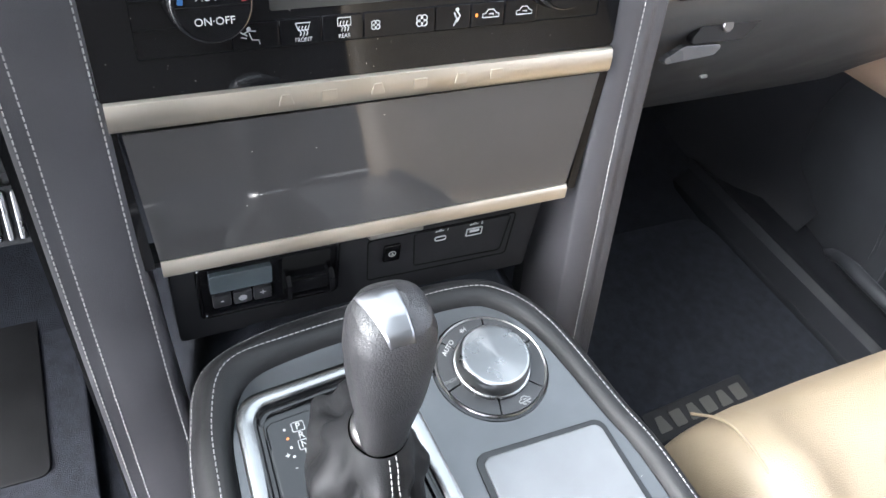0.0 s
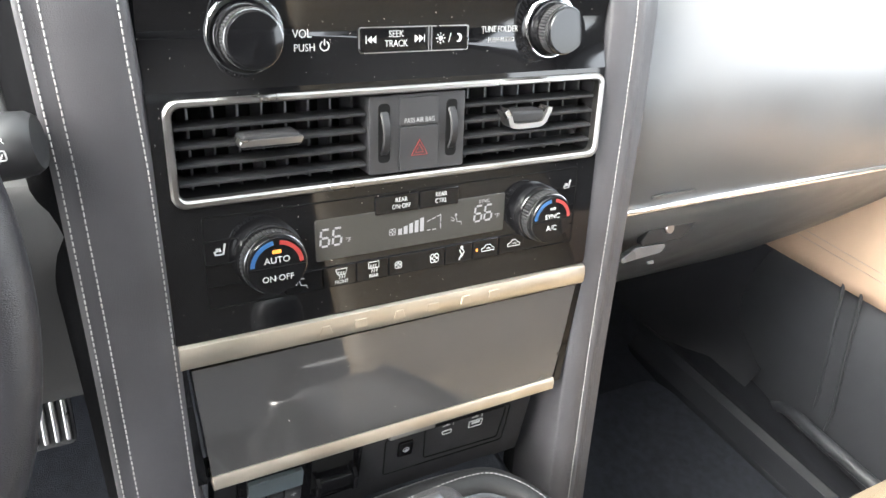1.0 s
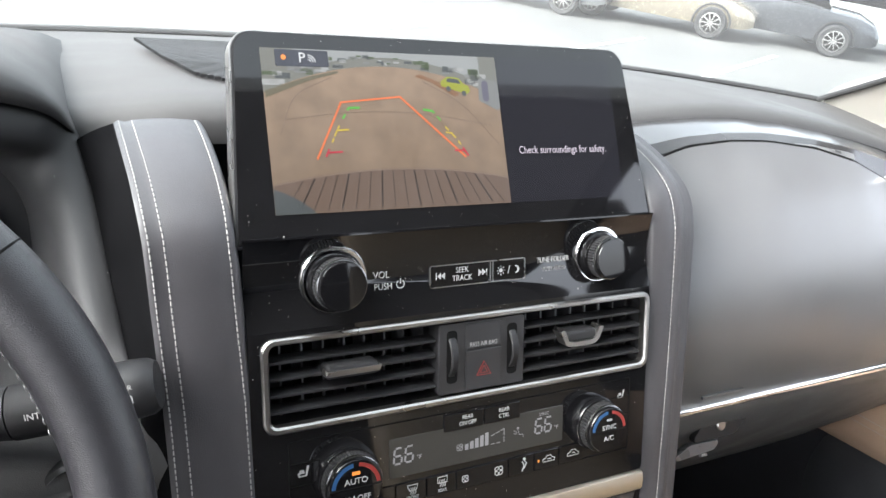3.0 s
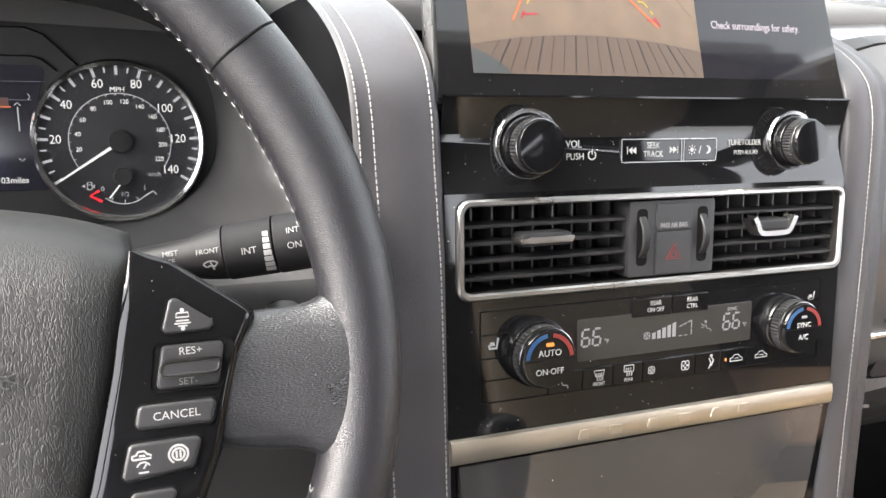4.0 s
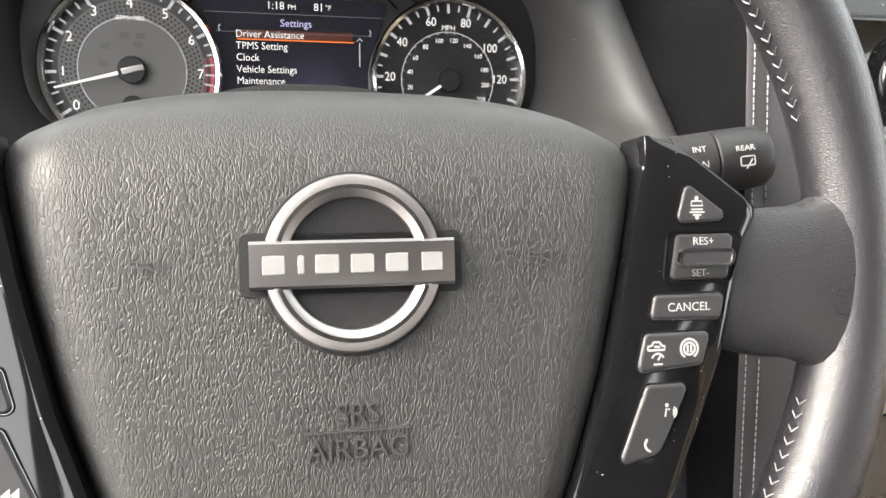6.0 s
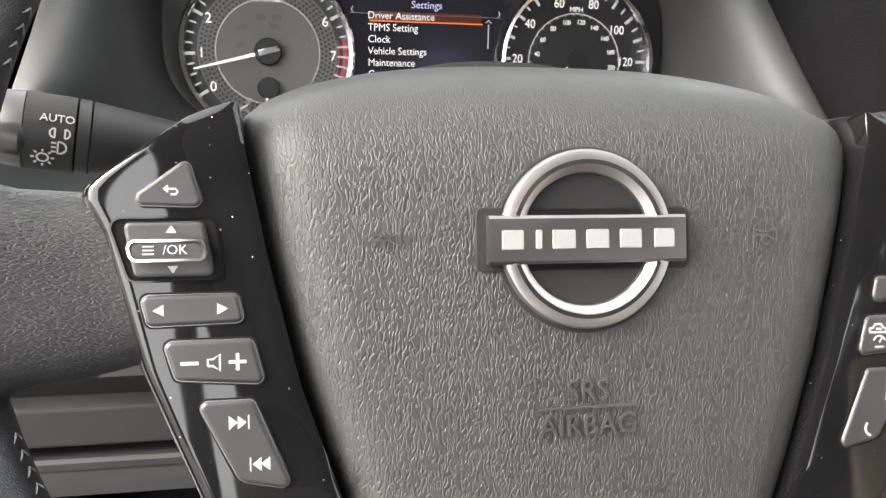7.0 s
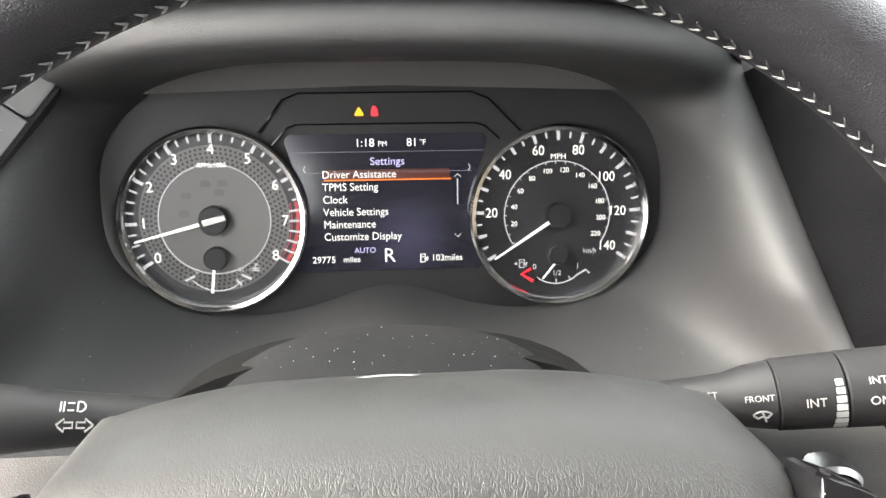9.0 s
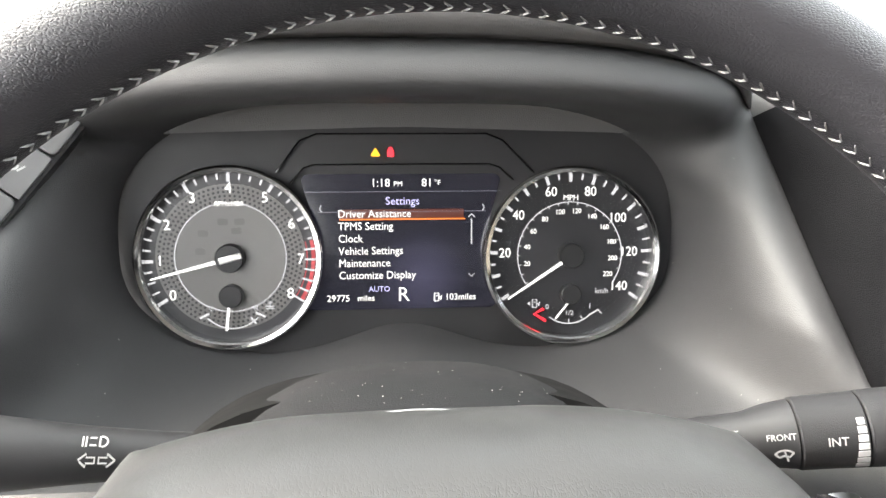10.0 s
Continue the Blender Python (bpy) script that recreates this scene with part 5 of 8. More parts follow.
def spoke(side):
    rows = []
    for j in range(13):
        t = j / 12
        u = 0.138 + 0.062 * t
        vt = 0.0165 + 0.003 * t + 0.022 * max(0, (t - 0.55) / 0.45) ** 2.2
        vb = -0.040 - 0.002 * t - 0.024 * max(0, (t - 0.45) / 0.55) ** 2.0
        if t < 0.35:
            vb += (0.35 - t) * 0.012
        c, h = (vt + vb) / 2, (vt - vb) / 2
        th = 0.0105 + 0.0012 * t
        nz = -0.0013 + 0.0106 * t ** 1.5 - th
        row = []
        for i in range(28):
            a = 2 * math.pi * i / 28
            cx, sx = math.cos(a), math.sin(a)
            k = (abs(cx) ** 3.2 + abs(sx) ** 3.2) ** (-1 / 3.2)
            row.append((side * u, c + h * k * cx, nz + th * k * sx))
        rows.append(row)
    part("spoke", loft(rows, close=True, cap=True), WHEEL_L, wheel, "creased black leather spoke", angle=80)


spoke(1), spoke(-1)

# airbag pad
def pad_half(v):
    return float(np.interp(v, [-0.135, -0.12, -0.0787, -0.0426, -0.002, 0.03, 0.0434, 0.055, 0.064], [0.052, 0.066, 0.0820, 0.0938, 0.1035, 0.1095, 0.1110, 0.1100, 0.1075]))


prof = [(-0.137, -0.030), (-0.135, -0.018), (-0.130, -0.008), (-0.12, -0.002)] + [(v, 0.0) for v in np.linspace(-0.105, 0.028, 16)]
prof[-4:] = []
prof += [(0.006, 0.0), (0.016, -0.0002), (0.026, -0.0010), (0.036, -0.0032), (0.045, -0.0070), (0.052, -0.0120), (0.0570, -0.0185), (0.0610, -0.0270), (0.0640, -0.0370), (0.0660, -0.0470), (0.0672, -0.0560), (0.0665, -0.0640), (0.0610, -0.0700)]
rows = []
for v, nn in prof:
    hw = pad_half(v)
    row = []
    for i in range(81):
        s = 2 * i / 80 - 1
        e = abs(s)
        dome = 0.0022 * (1 - e * e)
        slope = 0.018 * math.log1p(math.exp((e - 0.82) / 0.018))
        edge = -0.042 * slope - 0.006 * max(0, (e - 0.93) / 0.07) ** 2.5
        crown = 0.0
        if v > 0.05:
            crown = 0.0015 * (1 - e ** 2.2) * min((v - 0.05) / 0.012, 1)
        row.append((s * hw, v + crown - 0.013 * e ** 3 * max(0.0, min((v - 0.03) / 0.03, 1)), nn + dome + edge))
    rows.append([(row[0][0], row[0][1] - (0.03 if v > 0.03 else 0), nn - 0.03)] + row + [(row[-1][0], row[-1][1] - (0.03 if v > 0.03 else 0), nn - 0.03)])
part("airbag_pad", loft(rows), PAD, wheel, "dark grey grained airbag pad", angle=60)
zp = 0.0022
# round emblem, plain
MARK = mat("pale_emblem_paint", (0.19, 0.19, 0.188), 0.45, var=0.05)
part("emblem_seat", prism([(0.001 + x, y) for x, y in arc(0, 0.0003, 0.0308, 0, 352, 44)], zp - 0.004, zp + 0.0002, 0.0004), BLACK, wheel)
part("emblem_socket", prism(rrect(0.074, 0.021, 0.003, 4, (0.001, 0.0007)), zp - 0.004, zp + 0.0002, 0.0004), BLACK, wheel)
emblem = new("emblem")
emblem.parent = wheel
emblem.matrix_local = pose(0.001, 0.0006, zp)
tagged(emblem, "nickel ring crossed by a plain bar")
for a0, a1 in ((16, 164), (196, 344)):
    bm = loft([[(r * math.cos(radians(a)), r * math.sin(radians(a)), z) for r, z in ((0.0294, 0.0), (0.0294, 0.0022), (0.0288, 0.0032), (0.0262, 0.0040), (0.0238, 0.0034), (0.0220, 0.0018), (0.0217, 0.0))] for a in np.linspace(a0, a1, 40)], close=True, cap=True)
    part("ring_half", bm, EMBLEM, emblem)
    bm = bmesh.new()
    ribbon(bm, arc(0, 0, 0.0252, a0 + 2, a1 - 2, 40), 0.0014, 0.0034, 0.0041)
    part("ring_ridge", bm, CHROME, emblem, "bright ridge")
rows = [[(x, -0.0078, 0), (x, -0.0078, 0.0036), (x, -0.0068, 0.0044), (x, 0.0068, 0.0044), (x, 0.0078, 0.0036), (x, 0.0078, 0)] for x in np.linspace(-0.0335, 0.0335, 5)]
part("bar", loft(rows, close=True, cap=True), mat("dark_brushed_bar", (0.22, 0.208, 0.204), 0.38, 1.0, var=0.08, bump=0.00002, bscale=2500), emblem)
for i, w in enumerate((0.0072, 0.0022, 0.0078, 0.0078, 0.0076, 0.0072)):
    x = (-0.0258, -0.0172, -0.0088, 0.0026, 0.0140, 0.0258)[i]
    part("pale_mark", prism(rrect(w, 0.0062, 0.0006, 2, (x, 0)), 0.0042, 0.0048, 0.0003), MARK, emblem, "pale plain mark")
PADFLAT = mat("airbag_print", (0.033, 0.033, 0.0325), 0.36, spec=0.6, bump=0.00003, bscale=900)
text("SRS", 0.0098, 0.0012, -0.0495, zp + 0.00005, PADFLAT, wheel, thick=0.0007)
bm = bmesh.new()
ribbon(bm, [(-0.0165, -0.0548), (0.0185, -0.0548)], 0.0007, zp - 0.001, zp + 0.0009)
part("embossed_line", bm, PADFLAT, wheel)
text("AIRBAG", 0.0098, 0.0012, -0.0610, zp + 0.00005, PADFLAT, wheel, thick=0.0007)
for s in (-1, 1):
    icon([[(-0.5, 0.45), (-0.5, -0.2)], [(-0.5, 0.3), (0.1, 0.2), (0.5, 0.35), (0.5, -0.15), (0.1, 0.05), (-0.5, 0.1)], arc(0.05, -0.1, 0.2, 60, 300, 8)], 0.0085 , 0.001 + s * 0.0655, 0.0005, zp - 0.0002, PADFLAT, wheel, w=0.07)


def switch_pod(side):
    """Gloss pod with five thumb switches, beside the pad."""
    fl = (lambda pts: pts) if side > 0 else mirror
    pod = new("switch_pod")
    pod.parent = wheel
    pod.matrix_local = pose(0, 0, 0)
    tagged(pod, "gloss black switch pod")
    vs = [0.0448, 0.0440, 0.0425, 0.0400] + [0.0370 - 0.0032 * q for q in range(50)]
    rows = []
    for v in vs:
        x0 = float(np.interp(v, [-0.125, -0.0787, -0.0426, -0.002, 0.03, 0.0448], [0.062, 0.0800, 0.0920, 0.1015, 0.1075, 0.1100]))
        x1 = float(np.interp(v, [-0.118, -0.076, -0.037, 0.004, 0.0145, 0.0170, 0.0200, 0.0400, 0.0425, 0.0448], [0.106, 0.1235, 0.1395, 0.1500, 0.1555, 0.1560, 0.1535, 0.1250, 0.1190, 0.1125]))
        drop = 0.0036 * max(0.0, (v - 0.026) / 0.019) ** 2 + 0.0030 * max(0.0, (-0.075 - v) / 0.045) ** 2
        row = [(x0, v, -0.022)]
        for q in range(25):
            k = q / 24
            e = abs(2 * k - 1)
            row.append((x0 + (x1 - x0) * k, v, 0.0008 - drop - 0.0005 * e ** 2 - (0.0042 if k > 0.5 else 0.0006) * max(0.0, (e - 0.84) / 0.16) ** 2.4))
        row.append((x1, v, -0.022))
        rows.append(row if side > 0 else [(-x, y, z) for x, y, z in row])
    part("body", loft(rows, cap=True), GLOSS, pod, angle=60)
    shapes = {"upper_switch": [(0.1238, 0.0272), (0.1435, 0.0128), (0.1195, 0.0120)],
              "lower_switch": [(0.1100, -0.0142), (0.1388, -0.0142), (0.1365, -0.0238), (0.1080, -0.0232)],
              "wide_switch": [(0.1058, -0.0282), (0.1325, -0.0282), (0.1288, -0.0402), (0.1022, -0.0424)],
              "long_switch": [(0.1060, -0.0468), (0.1232, -0.0468), (0.1105, -0.0718), (0.0940, -0.0755)]}
    for k, q in shapes.items():
        part("switch_gap", prism(fl(rpoly([(x + (0.0007 if x > sum(p[0] for p in q) / len(q) else -0.0007), y + (0.0007 if y > sum(p[1] for p in q) / len(q) else -0.0007)) for x, y in q], 0.0026)), -0.006, 0.0009), DARK, pod)
        part(k, prism(fl(rpoly(q, 0.0022)), -0.006, 0.0021, 0.0013, segs=4), SWITCH, pod)
        # highlight along the switch's edge, put in as a metal ribbon
        bm = bmesh.new()
        ribbon(bm, fl(rpoly(q, 0.0022)), 0.0003, -0.004, 0.0011, closed=True)
        part("edge_highlight", bm, EDGE, pod, "thin metal ribbon for the highlight along the edge")
    well = rpoly([(0.1165, 0.0090), (0.1475, 0.0090), (0.1415, -0.0102), (0.1142, -0.0102)], 0.003)
    part("rocker_well", prism(fl(well), -0.006, 0.0009, 0.0002), DARK, pod)
    bm = bmesh.new()
    ribbon(bm, fl(well), 0.0006, -0.004, 0.0014, closed=True)
    part("well_edge", bm, GLOSS_CLEAN, pod)
    part("rocker", prism(fl(rpoly([(0.1195, 0.0078), (0.1430, 0.0078), (0.1400, -0.0090), (0.1165, -0.0090)], 0.002)), 0.0, 0.0022, 0.0012), SWITCH, pod)
    roll = rpoly([(0.1195, 0.0022), (0.1415, 0.0022), (0.1400, -0.0040), (0.1180, -0.0040)], 0.0022)
    part("roller", prism(fl(roll), 0.0, 0.0052, 0.0014, segs=3), SWITCH, pod)
    bm = bmesh.new()
    ribbon(bm, fl([(x * 0.985 + 0.1308 * 0.015, y * 0.94 - 0.00005) for x, y in roll]), 0.0008, 0.0036, 0.0056, closed=True)
    part("roller_trim", bm, CHROME, pod, "thin chrome trim")
    return pod


pod = switch_pod(1)
zs_ = 0.0020
icon([[(-0.3, 0.4), (0.3, 0.4), (0.35, 0.15), (-0.35, 0.15), (-0.3, 0.4)], [(-0.35, -0.05), (0.35, -0.05)], [(-0.45, -0.2), (0.45, -0.2)], [(-0.25, -0.35), (0.25, -0.35)]], 0.0068, 0.1278, 0.0172, zs_, WHITE, pod, w=0.09, dots=[(0, -0.5, 0.12), (0, 0.55, 0.12)])
text("RES+", 0.0041, 0.1300, 0.0050, 0.0023, WHITE, pod)
text("SET-", 0.0038, 0.1285, -0.0066, 0.0023, GREYPRINT, pod)
text("CANCEL", 0.0045, 0.1235, -0.0190, zs_, WHITE, pod)
icon(CAR, 0.0055, 0.1100, -0.0330, zs_, WHITE, pod, w=0.14)
icon([arc(0, 0, 0.4, 20, 160, 10), [(0, 0), (0.2, 0.3)], [(-0.3, -0.25), (0.3, -0.25)]], 0.0060, 0.1105, -0.0378, zs_, WHITE, pod, w=0.11)
icon([arc(0, 0, 0.5, -60, 240, 20), arc(0, 0, 0.32, 0, 360, 16), [(-0.1, -0.2), (-0.1, 0.2)], [(0.1, -0.2), (0.1, 0.2)]], 0.0070, 0.1232, -0.0342, zs_, WHITE, pod, w=0.11)
icon([[(-0.2, -0.5), (-0.1, 0.1), (0.2, 0.0)], arc(0.3, -0.2, 0.25, -60, 60, 6), arc(0.3, -0.2, 0.45, -60, 60, 6)], 0.0048, 0.1138, -0.0560, zs_, WHITE, pod, w=0.12, dots=[(-0.05, 0.35, 0.14)])
icon([arc(0.35, 0.2, 0.55, 130, 260, 12)], 0.0046, 0.1055, -0.0690, zs_, WHITE, pod, w=0.18)
pod = switch_pod(-1)
icon([[(-0.35, 0.15), (0.3, 0.15), (0.42, 0.0), (0.3, -0.2), (0.0, -0.2)], [(-0.15, 0.35), (-0.4, 0.15), (-0.15, -0.05)]], 0.0048, -0.1290, 0.0168, zs_, WHITE, pod, w=0.12)
icon((), 0.0030, -0.1290, 0.0054, 0.0023, WHITE, pod, fills=[[(-0.5, -0.35), (0.5, -0.35), (0, 0.4)]])
icon((), 0.0030, -0.1287, -0.0066, 0.0023, WHITE, pod, fills=[[(-0.5, 0.35), (0, -0.4), (0.5, 0.35)]])
icon([[(-0.5, q), (0.5, q)] for q in (-0.35, 0.0, 0.35)], 0.0032, -0.1350, -0.0008, 0.0054, WHITE, pod, w=0.13)
text("/OK", 0.0040, -0.1275, -0.0008, 0.0054, WHITE, pod)
icon((), 0.0034, -0.1330, -0.0188, zs_, WHITE, pod, fills=[[(-0.5, 0), (0.4, -0.5), (0.4, 0.5)]])
icon((), 0.0034, -0.1148, -0.0188, zs_, WHITE, pod, fills=[[(0.5, 0), (-0.4, 0.5), (-0.4, -0.5)]])
icon([[(-0.5, 0), (0.5, 0)]], 0.0052, -0.1245, -0.0350, zs_, WHITE, pod, w=0.2)
icon([[(-0.4, -0.2), (-0.4, 0.2), (-0.1, 0.2), (0.3, 0.5), (0.3, -0.5), (-0.1, -0.2), (-0.4, -0.2)]], 0.0050, -0.1172, -0.0350, zs_, WHITE, pod, w=0.13)
icon([[(-0.5, 0), (0.5, 0)], [(0, -0.5), (0, 0.5)]], 0.0052, -0.1105, -0.0350, zs_, WHITE, pod, w=0.2)
icon((), 0.0052, -0.1108, -0.0535, zs_, WHITE, pod, fills=SKIP)
icon((), 0.0052, -0.1040, -0.0665, zs_, WHITE, pod, fills=SKIP, rot=180)
part("lower_spoke", prism(rpoly([(-0.05, -0.115), (0.05, -0.115), (0.035, -0.19), (-0.035, -0.19)], 0.008), -0.03, -0.008, 0.006), BLACK_FINE, wheel)
part("hub_back", lathe([(0.052, -0.014), (0.052, -0.03), (0.045, -0.048), (0.03, -0.050)], 48), BLACK, wheel)

# column cover and stalks
cover = thing("steering_column_cover", WHEEL, "textured black plastic steering column cover", "column cover")
rows = []
for n_, k, v_ in ((-0.050, 0.90, 0.064), (-0.056, 0.95, 0.0705), (-0.070, 1.0, 0.0760), (-0.098, 1.03, 0.0800), (-0.114, 1.04, 0.0775), (-0.135, 1.05, 0.062), (-0.165, 1.06, 0.035), (-0.20, 1.06, 0.010)):
    row = []
    for i in range(48):
        a = 2 * math.pi * i / 48
        c, s = math.cos(a), math.sin(a)
        q = (abs(c) ** 2.5 + abs(s) ** 2.5) ** (-1 / 2.5)
        row.append((-0.0085 + 0.083 * k * q * c, (v_ if s > 0 else 0.067) * q * s, n_))
    rows.append(row)
part("shell", loft(rows, close=True, cap=True), COLUMN, cover, angle=60)
# solid near-black ring, coloured as the shade in the gap beside the cover
rows = []
for n_, k in ((-0.080, 0.98), (-0.100, 1.0), (-0.150, 1.02)):
    rows.append([(-0.0085 + 0.108 * k * math.copysign(abs(math.cos(a)) ** 0.75, math.cos(a)), 0.072 * math.copysign(abs(math.sin(a)) ** 0.75, math.sin(a)), n_) for a in [2 * math.pi * i / 48 for i in range(48)]])
part("gap_shade", loft(rows, close=True, cap=True), DARK, cover, "near-black ring for the shade in the gap round the column", angle=60)
part("seam", sweep([(-0.0085 + 0.0838 * 0.96 * math.cos(a), 0.0685 * math.sin(a), -0.0525) for a in np.linspace(0.5, math.pi - 0.5, 24)], circle(0.0006, 6)), SATIN, cover, "fine worn edge")


def stalk(name, side, label):
    ob = thing(name, pose(-0.424, 0.035, -0.0115, 0, -11.6, -11) if side > 0 else pose(-0.469, 0.035, -0.0085, 0, 11.6, 11), label, "stalk")
    def lot(secs):
        return loft([[(side * x, r * math.cos(b), h * math.sin(b)) for b in [2 * math.pi * i / 32 for i in range(32)]] for x, r, h in secs], close=True, cap=True)
    if side < 0:
        part("arm", lot([(0.050, 0.009, 0.0085), (0.095, 0.0100, 0.0096), (0.120, 0.0115, 0.0110), (0.140, 0.0135, 0.0130), (0.1635, 0.0160, 0.0155)]), BLACK_FINE, ob)
        part("collar_ring", lot([(0.1640, 0.0152, 0.0148), (0.1644, 0.0163, 0.0157), (0.1690, 0.0165, 0.0159)]), BLACK_FINE, ob)
        part("turning_ring", lot([(0.1696, 0.0154, 0.0150), (0.1700, 0.0166, 0.0160), (0.1885, 0.0168, 0.0162)]), BLACK, ob)
        part("end_cap", lot([(0.1880, 0.0150, 0.0145), (0.1890, 0.0166, 0.0160), (0.1960, 0.0160, 0.0154), (0.1990, 0.0140, 0.0134)]), SWITCH, ob)
        part("end_grip", lot([(0.1770, 0.0060, 0.0060), (0.1790, 0.0120, 0.0090), (0.1900, 0.0182, 0.0120), (0.1985, 0.0168, 0.0118)]), SWITCH, ob)
        return ob
    part("arm", lot([(0.050, 0.009, 0.0085), (0.095, 0.0100, 0.0096), (0.118, 0.0112, 0.0108), (0.128, 0.0138, 0.0134), (0.1375, 0.0152, 0.0147)]), BLACK_FINE, ob)
    part("turning_ring", lot([(0.1382, 0.0148, 0.0143), (0.1390, 0.0158, 0.0153), (0.1640, 0.0164, 0.0158)]), BLACK, ob)
    part("second_ring", lot([(0.1650, 0.0158, 0.0152), (0.1658, 0.0166, 0.0160), (0.1850, 0.0168, 0.0162)]), BLACK, ob)
    part("end_cap", lot([(0.1860, 0.0162, 0.0155), (0.1868, 0.0170, 0.0163), (0.203, 0.0172, 0.0164), (0.210, 0.0165, 0.0157), (0.214, 0.0140, 0.0132)]), BLACK_FINE, ob)
    return ob


def on_stalk(x, r, up_deg):
    """A pose on the stalk's skin, facing the driver."""
    a = radians(up_deg)
    return Matrix.Translation((x, -r * math.cos(a), r * math.sin(a))) @ Matrix.Rotation(radians(90 - up_deg), 4, "X")


st = stalk("wiper_stalk", 1, "black wiper stalk with white wiper markings")
for b, x, s, up, r in (("INT", 0.1520, 0.0060, 20, 0.0162), ("INT", 0.1760, 0.0052, 46, 0.0168), ("ON", 0.1760, 0.0060, 18, 0.0168), ("REAR", 0.1985, 0.0048, 38, 0.0172), ("FRONT", 0.1305, 0.0044, 32, 0.0149), ("MIST", 0.1105, 0.0048, 44, 0.0112), ("OFF", 0.1090, 0.0050, 20, 0.0108), ("LO", 0.1080, 0.0050, -14, 0.0108)):
    text(b, s * 0.84, 0, 0, 0, WHITE, st, m=on_stalk(x, r, up))
for i in range(7):
    part("speed_bar", prism(rrect(0.0030 + 0.0004 * i, 0.0028, 0.0002, 1), 0, 0.0002), WHITE, st, m=on_stalk(0.1615, 0.0164, 48 - 12 * i))
icon([arc(0, -0.5, 0.7, 45, 135, 8), arc(0, -0.5, 0.35, 45, 135, 6), [(-0.5, 0.0), (-0.25, -0.25)], [(0.5, 0.0), (0.25, -0.25)], [(0, 0.2), (0.2, -0.5)]], 0.0075, 0, 0, 0, WHITE, st, w=0.1).matrix_local = on_stalk(0.1310, 0.0149, 6)
icon([rrect(0.9, 0.6, 0.1, 2) + [rrect(0.9, 0.6, 0.1, 2)[0]], [(-0.1, -0.5), (0.3, 0.1)]], 0.0078, 0, 0, 0, WHITE, st, w=0.09).matrix_local = on_stalk(0.1990, 0.0173, 16)
st = stalk("light_stalk", -1, "black light stalk with white lamp markings")
text("AUTO", 0.0046, 0, 0, 0, WHITE, st, m=on_stalk(-0.1765, 0.0168, 38))
icon([arc(0, 0, 0.28, 0, 360, 12)] + [[(0.4 * math.cos(a), 0.4 * math.sin(a)), (0.58 * math.cos(a), 0.58 * math.sin(a))] for a in [math.pi / 4 * i for i in range(8)]], 0.0075, 0, 0, 0, WHITE, st, w=0.1).matrix_local = on_stalk(-0.1810, 0.0168, -20)
icon([arc(0, 0, 0.4, -90, 90, 10) + [(0, 0.4), (-0.1, 0.4), (-0.1, -0.4), (0, -0.4)]] + [[(-0.2, q), (-0.5, q)] for q in (-0.3, 0, 0.3)], 0.0062, 0, 0, 0, WHITE, st, w=0.11).matrix_local = on_stalk(-0.1750, 0.0168, -2)
icon([arc(-0.3, 0, 0.3, 90, 270, 8), arc(0.3, 0, 0.3, -90, 90, 8), [(-0.3, 0.3), (-0.3, -0.3)], [(0.3, 0.3), (0.3, -0.3)]], 0.0062, 0, 0, 0, WHITE, st, w=0.11).matrix_local = on_stalk(-0.1752, 0.0168, 18)
icon([[(-0.9, 0), (-0.5, 0.35), (-0.5, 0.15), (-0.1, 0.15), (-0.1, -0.15), (-0.5, -0.15), (-0.5, -0.35), (-0.9, 0)], [(0.9, 0), (0.5, -0.35), (0.5, -0.15), (0.1, -0.15), (0.1, 0.15), (0.5, 0.15), (0.5, 0.35), (0.9, 0)]], 0.0075, 0, 0, 0, WHITE, st, w=0.1).matrix_local = on_stalk(-0.1180, 0.0116, 26)
icon([arc(0.2, 0, 0.35, -90, 90, 8) + [(0.1, 0.35), (0.1, -0.35)], [(-0.1, 0.25), (-0.5, 0.25)], [(-0.1, -0.25), (-0.5, -0.25)], [(-0.9, 0.35), (-0.9, -0.35)], [(-0.7, 0.35), (-0.7, -0.35)]], 0.0062, 0, 0, 0, WHITE, st, w=0.1).matrix_local = on_stalk(-0.1180, 0.0116, 62)


# ---------------------------------------------------------------- instrument cluster
GAUGE = pose(-0.455, 0.1725, 0, 73.4)
cluster = thing("instrument_cluster", GAUGE, "instrument cluster with two round dials and a lit centre display", "instrument cluster")
part("back_panel", prism(rrect(0.356, 0.157, 0.06, 8, (0.0015, 0.0430)), -0.03, -0.006), BLACK_FINE, cluster)


def dial_ring(name, cx, cy, R):
    g = new(name)
    g.parent = cluster
    g.matrix_local = pose(cx, cy, 0)
    part("bezel", lathe([(R - 0.0015, -0.012), (R + 0.0006, -0.002), (R + 0.0008, 0.003), (R - 0.0006, 0.0046), (R - 0.0028, 0.0040), (R - 0.0040, 0.001), (R - 0.0044, -0.006)], 72, cap=False), CHROME, g, "bright ring")
    part("face", lathe([(R - 0.0035, -0.008), (R - 0.0035, -0.0055), (0.0005, -0.0055)], 72), FACE, g)
    return g


